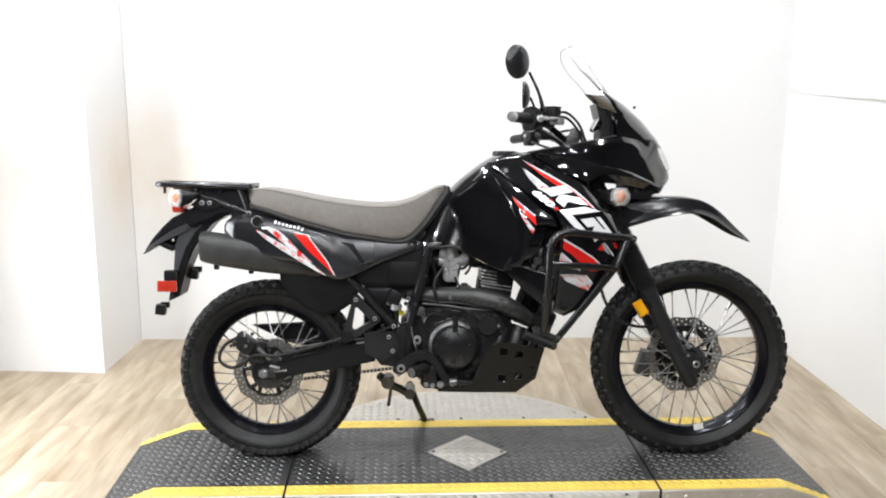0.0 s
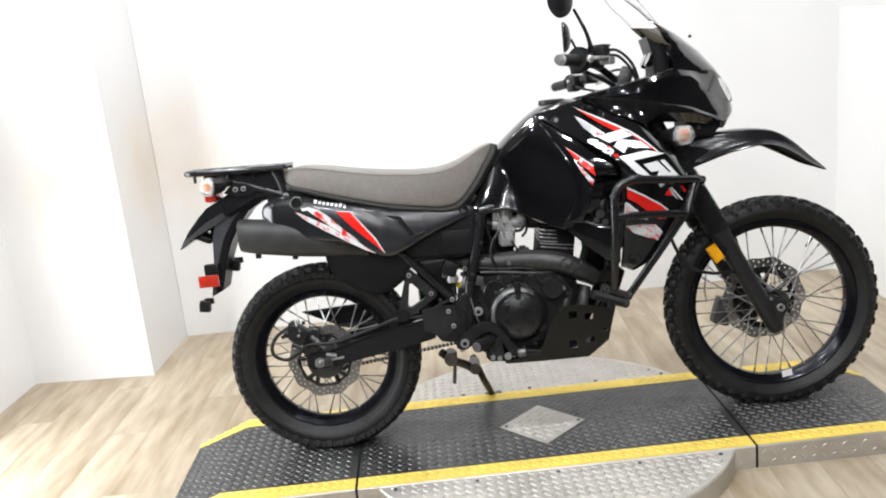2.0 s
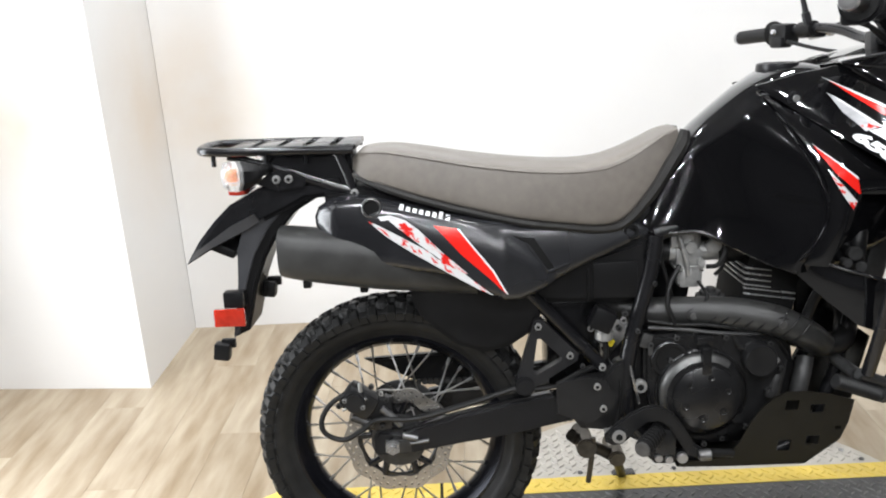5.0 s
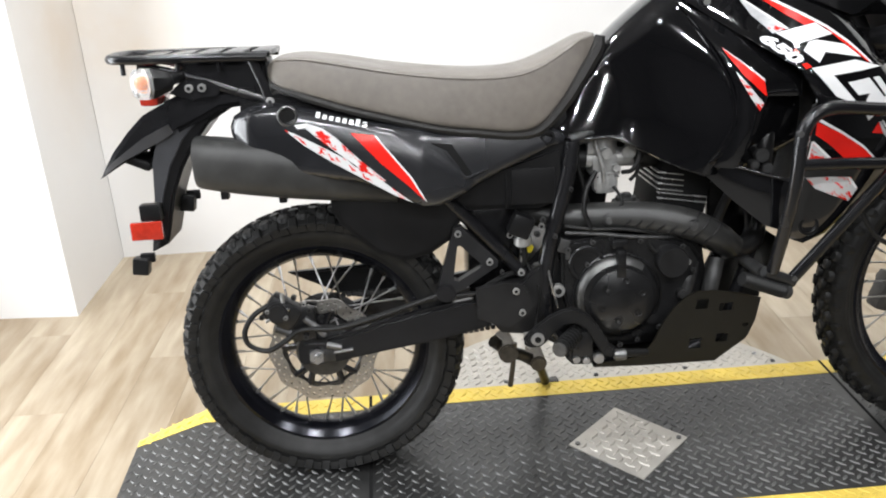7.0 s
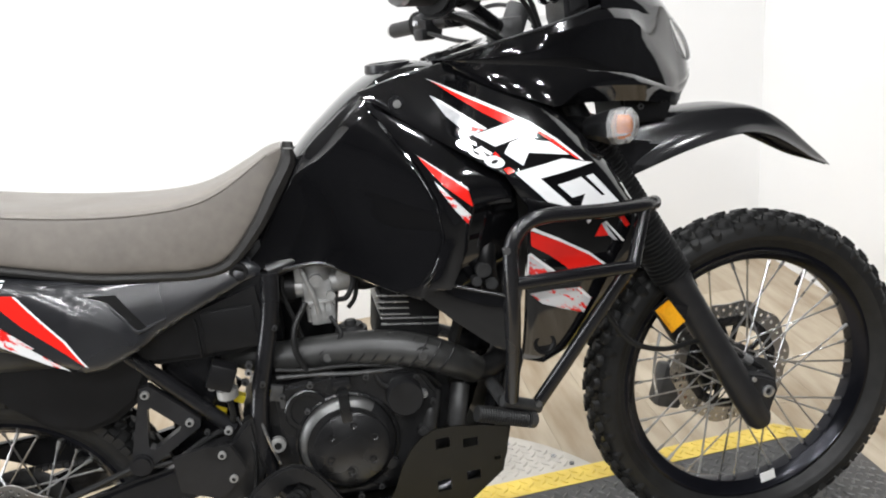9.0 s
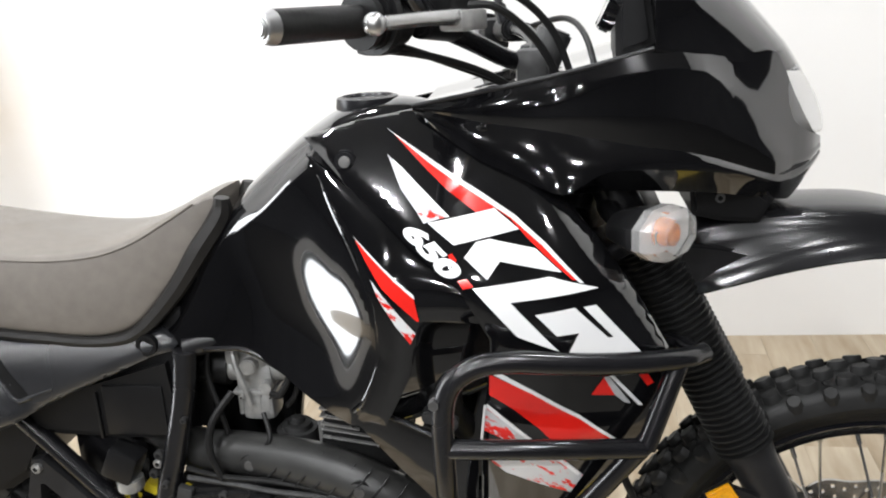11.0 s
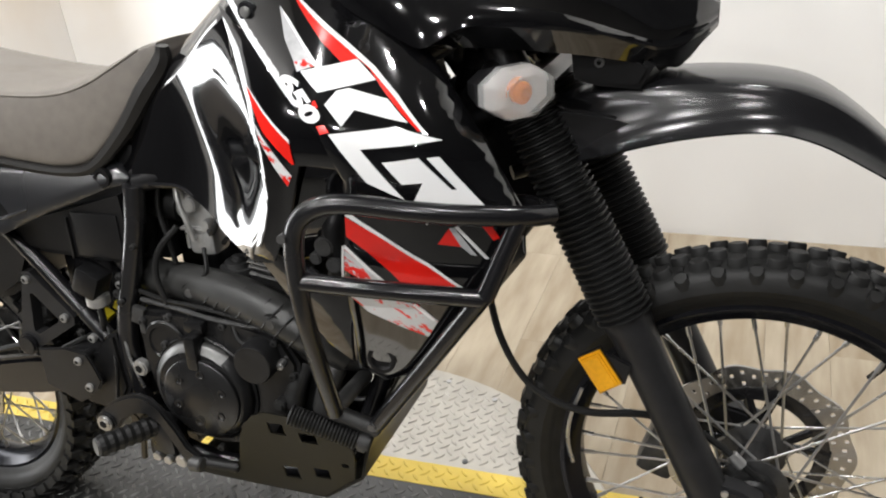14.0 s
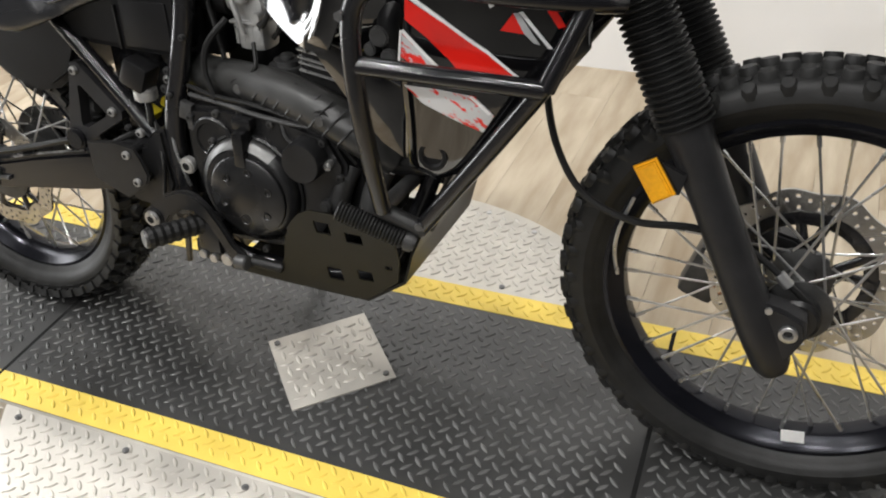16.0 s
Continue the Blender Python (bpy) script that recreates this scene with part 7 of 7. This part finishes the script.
for k in range(8):
    u = k / 7
    x = 0.675 + 0.165 * u
    y = lerp([p[0] for p in HEAD], [p[1] for p in HEAD], x)
    z = lerp([p[0] for p in HEAD], [p[2] for p in HEAD], x)
    bm = bmesh.new()
    tube(bm, [(x + 0.030 * math.sin(a) + 0.004, y - 0.0325 * math.cos(a), z + 0.0325 * math.sin(a)) for a in (-0.7, -0.35, 0.0, 0.35, 0.7, 1.0)], [0.0008, 0.0016, 0.0019, 0.0019, 0.0016, 0.0008], n=6)
    part("shield_rib", bm, M_PLAST, hs)
# lower linkage, pedal, pegs, stand
bm = bmesh.new()
plate(bm, [(0.446, 0.337), (0.474, 0.364), (0.500, 0.383), (0.527, 0.395), (0.548, 0.398), (0.567, 0.394), (0.588, 0.376), (0.610, 0.344), (0.628, 0.312), (0.646, 0.299), (0.650, 0.286),
           (0.634, 0.280), (0.615, 0.286), (0.597, 0.318), (0.578, 0.349), (0.557, 0.363), (0.533, 0.361), (0.508, 0.343), (0.497, 0.328), (0.482, 0.316), (0.462, 0.314), (0.448, 0.322)], -0.163, -0.150, 0.004)
ped = part("brake_pedal", bm, M_ENG, bike, "black forged brake pedal", smooth=30)
bm = bmesh.new()
rod(bm, (0.636, -0.170, 0.290), (0.660, -0.172, 0.292), 0.012, n=14, bev=0.002)
part("pedal_tip", bm, M_WORN, ped, "worn metal pedal tip")
bm = bmesh.new()
rod(bm, (0.660, -0.160, 0.290), (0.712, -0.150, 0.282), 0.009, n=12, bev=0.002)
part("pedal_stop", bm, M_RUBG, ped, "black rubber stop")
bm = bmesh.new()
rod(bm, (0.474, -0.150, 0.337), (0.474, -0.168, 0.337), 0.019, n=20, bev=0.003)
boss = part("pedal_boss", bm, M_ENG, ped)
bolt(boss, 0.474, -0.168, 0.337, 0.0165, 0.005, M_STEEL, "bright pivot bolt")
for x, z, r, m in ((0.558, 0.279, 0.009, M_STEEL), (0.579, 0.275, 0.009, M_STEEL), (0.606, 0.278, 0.013, M_STEEL), (0.645, 0.280, 0.009, M_CAST)):
    bolt(bike, x, -0.150, z, r, 0.010, m, "bright round bolt head", socket=False)
bm = bmesh.new()
a, b = Vector((0.510, -0.227, 0.337)), Vector((0.566, -0.130, 0.332))
n = 16
tube(bm, [a + (b - a) * k / n for k in range(n + 1)], [0.0165 + (0.002 if k % 2 else 0) for k in range(n + 1)], n=14, smooth=False)
foot = part("foot_peg", bm, M_RUBG, bike, "black rubber foot peg", smooth=20)
bm = bmesh.new()
d = (a - b).normalized()
rod(bm, a, a + d * 0.005, 0.0155, n=18, bev=0.002)
part("peg_end", bm, M_WORN, foot, "worn grey peg end")
bm = bmesh.new()
box(bm, (0.572, -0.134, 0.312), (0.046, 0.046, 0.062), 0.012)
plate(bm, [(0.540, 0.300), (0.592, 0.300), (0.600, 0.272), (0.588, 0.262), (0.552, 0.264), (0.538, 0.278)], -0.150, -0.125, 0.004)
part("peg_mount", bm, M_ENG, bike)
pipe("link_arm", [(0.395, -0.02, 0.275), (0.43, 0.0, 0.240), (0.47, 0.02, 0.215), (0.51, 0.03, 0.185)], 0.014, "tarnished suspension link", M_BRASS)
pipe("stand_leg", [(0.500, 0.10, 0.215), (0.525, 0.155, 0.13), (0.548, 0.225, 0.060), (0.560, 0.262, 0.020)], 0.012, "black side stand leg", M_PLAST)
bm = bmesh.new()
rod(bm, (0.425, -0.06, 0.258), (0.425, 0.06, 0.245), 0.022, n=18, bev=0.004)
rod(bm, (0.502, 0.00, 0.200), (0.502, 0.10, 0.200), 0.019, n=18, bev=0.004)
part("link_pivot", bm, M_BRASS, bike, "grimy pivot bosses")
bm = bmesh.new()
box(bm, (0.565, 0.272, 0.022), (0.060, 0.045, 0.012), 0.004, Matrix.Rotation(radians(-6), 3, "X"))
part("stand_foot", bm, M_FRAME, bike, "black stand foot")
pipe("stand_spring", [(0.440, -0.05, 0.28), (0.435, -0.05, 0.225), (0.428, -0.05, 0.175)], 0.006, "grimy hanging spring", M_BRASS, 8)
bm = bmesh.new()
box(bm, (0.463, -0.118, 0.318), (0.018, 0.02, 0.040), 0.004, Matrix.Rotation(radians(-12), 3, "Y"))
part("pedal_link", bm, M_CAST, bike)


# --- skid plate ---
def holed_plate(outline, holes, y0, y1):
    """An upright plate with square holes cut through it; holes are (x0, x1, z0, z1)."""
    bm = bmesh.new()
    bm.faces.new([bm.verts.new((x, 0, z)) for x, z in outline])
    for x0, x1, z0, z1 in holes:
        for co, no in (((x0, 0, 0), (1, 0, 0)), ((x1, 0, 0), (1, 0, 0)), ((0, 0, z0), (0, 0, 1)), ((0, 0, z1), (0, 0, 1))):
            bmesh.ops.bisect_plane(bm, geom=list(bm.verts) + list(bm.edges) + list(bm.faces), plane_co=co, plane_no=no, dist=1e-6)
    kill = []
    for f in bm.faces:
        c = f.calc_center_median()
        if any(x0 < c.x < x1 and z0 < c.z < z1 for x0, x1, z0, z1 in holes):
            kill.append(f)
    bmesh.ops.delete(bm, geom=kill, context="FACES")
    for v in bm.verts:
        v.co.y = y0
    r = bmesh.ops.extrude_face_region(bm, geom=list(bm.faces))
    bmesh.ops.translate(bm, vec=(0, y1 - y0, 0), verts=[g for g in r["geom"] if isinstance(g, bmesh.types.BMVert)])
    for v in bm.verts:   # the sides splay outwards
        v.co.y += math.copysign(0.29 * (v.co.z - 0.25), y0)
    return bm


SIDE = [(0.605, 0.250), (0.605, 0.260), (0.700, 0.272), (0.722, 0.310), (0.739, 0.360), (0.757, 0.394), (0.778, 0.417), (0.800, 0.430), (0.837, 0.430), (0.890, 0.420), (0.936, 0.405), (0.934, 0.350), (0.924, 0.308), (0.858, 0.250)]
HOLES = [(0.800, 0.826, 0.283, 0.311), (0.856, 0.882, 0.297, 0.319), (0.802, 0.828, 0.385, 0.409), (0.852, 0.880, 0.377, 0.397), (0.909, 0.921, 0.334, 0.342)]
for s in (-1, 1):
    part("skid_plate_side", holed_plate(SIDE, HOLES, s * 0.140, s * 0.1365), M_GUARD, bike, "matt olive-black skid plate side with square holes", smooth=0)
bm = bmesh.new()
rows = []
for x, z in ((0.60, 0.250), (0.70, 0.247), (0.862, 0.247), (0.929, 0.296), (0.943, 0.350), (0.975, 0.44), (1.005, 0.50)):
    k = max(0.0, (x - 0.943) / 0.06)
    w = 0.139 - 0.05 * k
    rows.append([bm.verts.new((x, -w, z)), bm.verts.new((x, w, z)), bm.verts.new((x - 0.003, w, z + 0.004)), bm.verts.new((x - 0.003, -w, z + 0.004))])
skin(bm, rows)
belly = part("skid_plate", bm, M_GUARD, bike, "matt olive-black skid plate belly and nose", smooth=0)
# black discs on the plate stand for shaded holes
for y, x, z in ((-0.09, 0.955, 0.385), (-0.05, 0.958, 0.395), (-0.09, 0.966, 0.415)):
    bm = bmesh.new()
    rod(bm, (x, y, z), (x + 0.006, y, z - 0.002), 0.012, n=14)
    part("plate_hole", bm, M_GAP, belly, "dark round hole")
for x in (0.80, 0.855):
    pipe("engine_mount_pipe", [(x + 0.02, -0.085, 0.46), (x + 0.01, -0.100, 0.43), (x, -0.105, 0.39)], 0.018, "dark oil pipe", M_DARKAL)

# hoses, wires and small fittings about the engine
for nm, pts, r, m, lab in (
        ("breather_hose", [(0.615, -0.075, 0.665), (0.590, -0.098, 0.630), (0.585, -0.108, 0.590), (0.600, -0.112, 0.548)], 0.0055, M_RUBG, "black breather hose"),
        ("overflow_hose", [(0.655, -0.070, 0.630), (0.668, -0.092, 0.600), (0.640, -0.090, 0.575)], 0.0035, M_RUBG, "thin overflow hose"),
        ("fuel_hose", [(0.690, -0.070, 0.735), (0.705, -0.085, 0.700), (0.690, -0.088, 0.668), (0.672, -0.072, 0.660)], 0.0050, M_RUBG, "black fuel hose"),
        ("spark_lead", [(0.800, -0.070, 0.760), (0.770, -0.098, 0.725), (0.735, -0.098, 0.700), (0.700, -0.060, 0.72)], 0.0040, M_RUBG, "black spark plug lead"),
        ("starter_wire", [(0.545, -0.105, 0.560), (0.600, -0.112, 0.552), (0.665, -0.113, 0.548), (0.730, -0.112, 0.536), (0.800, -0.108, 0.510), (0.835, -0.098, 0.470)], 0.0040, M_RUBG, "black wire along the engine case"),
        ("brake_switch_wire", [(0.452, -0.098, 0.505), (0.470, -0.110, 0.470), (0.486, -0.128, 0.430), (0.482, -0.132, 0.385), (0.474, -0.136, 0.345)], 0.0032, M_RUBG, "thin black wire"),
        ("coolant_pipe", [(0.845, -0.085, 0.490), (0.865, -0.092, 0.535), (0.885, -0.095, 0.590), (0.905, -0.110, 0.640)], 0.0110, M_RUBG, "black coolant hose")):
    pipe(nm, pts, r, lab, m, 8)
for x, y, z, r in ((0.588, -0.122, 0.478, 0.006), (0.560, -0.108, 0.455, 0.0065), (0.552, -0.108, 0.400, 0.0065), (0.585, -0.108, 0.318, 0.0065), (0.700, -0.108, 0.296, 0.0065), (0.770, -0.106, 0.345, 0.0065), (0.806, -0.106, 0.425, 0.0065),
                   (0.640, -0.108, 0.530, 0.006), (0.745, -0.108, 0.520, 0.006), (0.410, -0.112, 0.470, 0.006), (0.366, -0.122, 0.410, 0.006), (0.520, -0.124, 0.545, 0.006), (0.556, -0.112, 0.640, 0.0055)):
    bolt(bike, x, y, z, r, 0.005, M_DARKAL, "dark socket bolt")
bm = bmesh.new()
box(bm, (0.540, -0.112, 0.520), (0.022, 0.012, 0.030), 0.003, Matrix.Rotation(0.3, 3, "Y"))
box(bm, (0.548, -0.116, 0.500), (0.010, 0.008, 0.020), 0.002)
part("cable_bracket", bm, M_DARKAL, bike, "dark cable bracket")
bm = bmesh.new()
lathe(bm, [(0.086, 0.002), (0.0955, 0.002), (0.0955, -0.004), (0.092, -0.006)], C, 64)
part("clutch_flange", bm, M_ENG, eng, "raised flange round the clutch cover")

# rear brake fittings
for a, b, r, m, nm, lab in (((-0.052, -0.112, 0.432), (-0.052, -0.112, 0.452), 0.0045, M_ZINC, "bleed_nipple", "bright bleed nipple"), ((-0.092, -0.113, 0.392), (-0.040, -0.113, 0.418), 0.0035, M_STEEL, "pad_pin", "steel pad pin"),
                            ((-0.012, -0.104, 0.392), (0.030, -0.106, 0.352), 0.008, M_WORN, "torque_arm", "worn metal caliper bracket"), ((0.030, -0.110, 0.330), (0.062, -0.110, 0.322), 0.0075, M_WORN, "adjuster_nut", "worn adjuster nut"),
                            ((-0.075, -0.100, 0.372), (-0.030, -0.100, 0.352), 0.009, M_DARKAL, "caliper_bracket", "dark caliper bracket")):
    bm = bmesh.new()
    rod(bm, a, b, r, n=10, bev=r * 0.2)
    part(nm, bm, m, bike, lab)
for x, z in ((-0.085, 0.418), (-0.048, 0.402), (-0.010, 0.425), (0.002, 0.372)):
    bolt(rc, x, -0.122 if x < -0.04 else -0.106, z, 0.0055, 0.004, M_ZINC, "bright caliper bolt")


# ---- floor planks, last ----
def planks():
    wid, long = 0.152, 1.22
    data = {}
    ang = radians(1.5)
    for i in range(int((X1 - X0 + 0.3) / wid) + 1):
        x = X0 - 0.1 + i * wid
        y = -1.0 - ((i * 0.383) % 1.0) * long
        while y < 1.75:
            a, b = max(y, -1.0), min(y + long, 1.75)
            key = round(b - a, 3)
            if b - a > 0.02:
                if key not in data:
                    bm = bmesh.new()
                    w, l, e = wid / 2 - 0.0001, key / 2 - 0.0001, 0.0003
                    top = [bm.verts.new((u * (w - e), v * (l - e), 0)) for u, v in ((-1, -1), (1, -1), (1, 1), (-1, 1))]
                    bot = [bm.verts.new((u * w, v * l, -0.004)) for u, v in ((-1, -1), (1, -1), (1, 1), (-1, 1))]
                    bm.faces.new(top)
                    for m in range(4):
                        bm.faces.new((bot[m], bot[(m + 1) % 4], top[(m + 1) % 4], top[m]))
                    data[key] = mesh_of(bm, "plank", M_FLOOR, 0)
                ob = new("plank", data[key])
                ob.parent = floor
                ob.location = (x + wid / 2, (a + b) / 2, 0)
            y += long


planks()
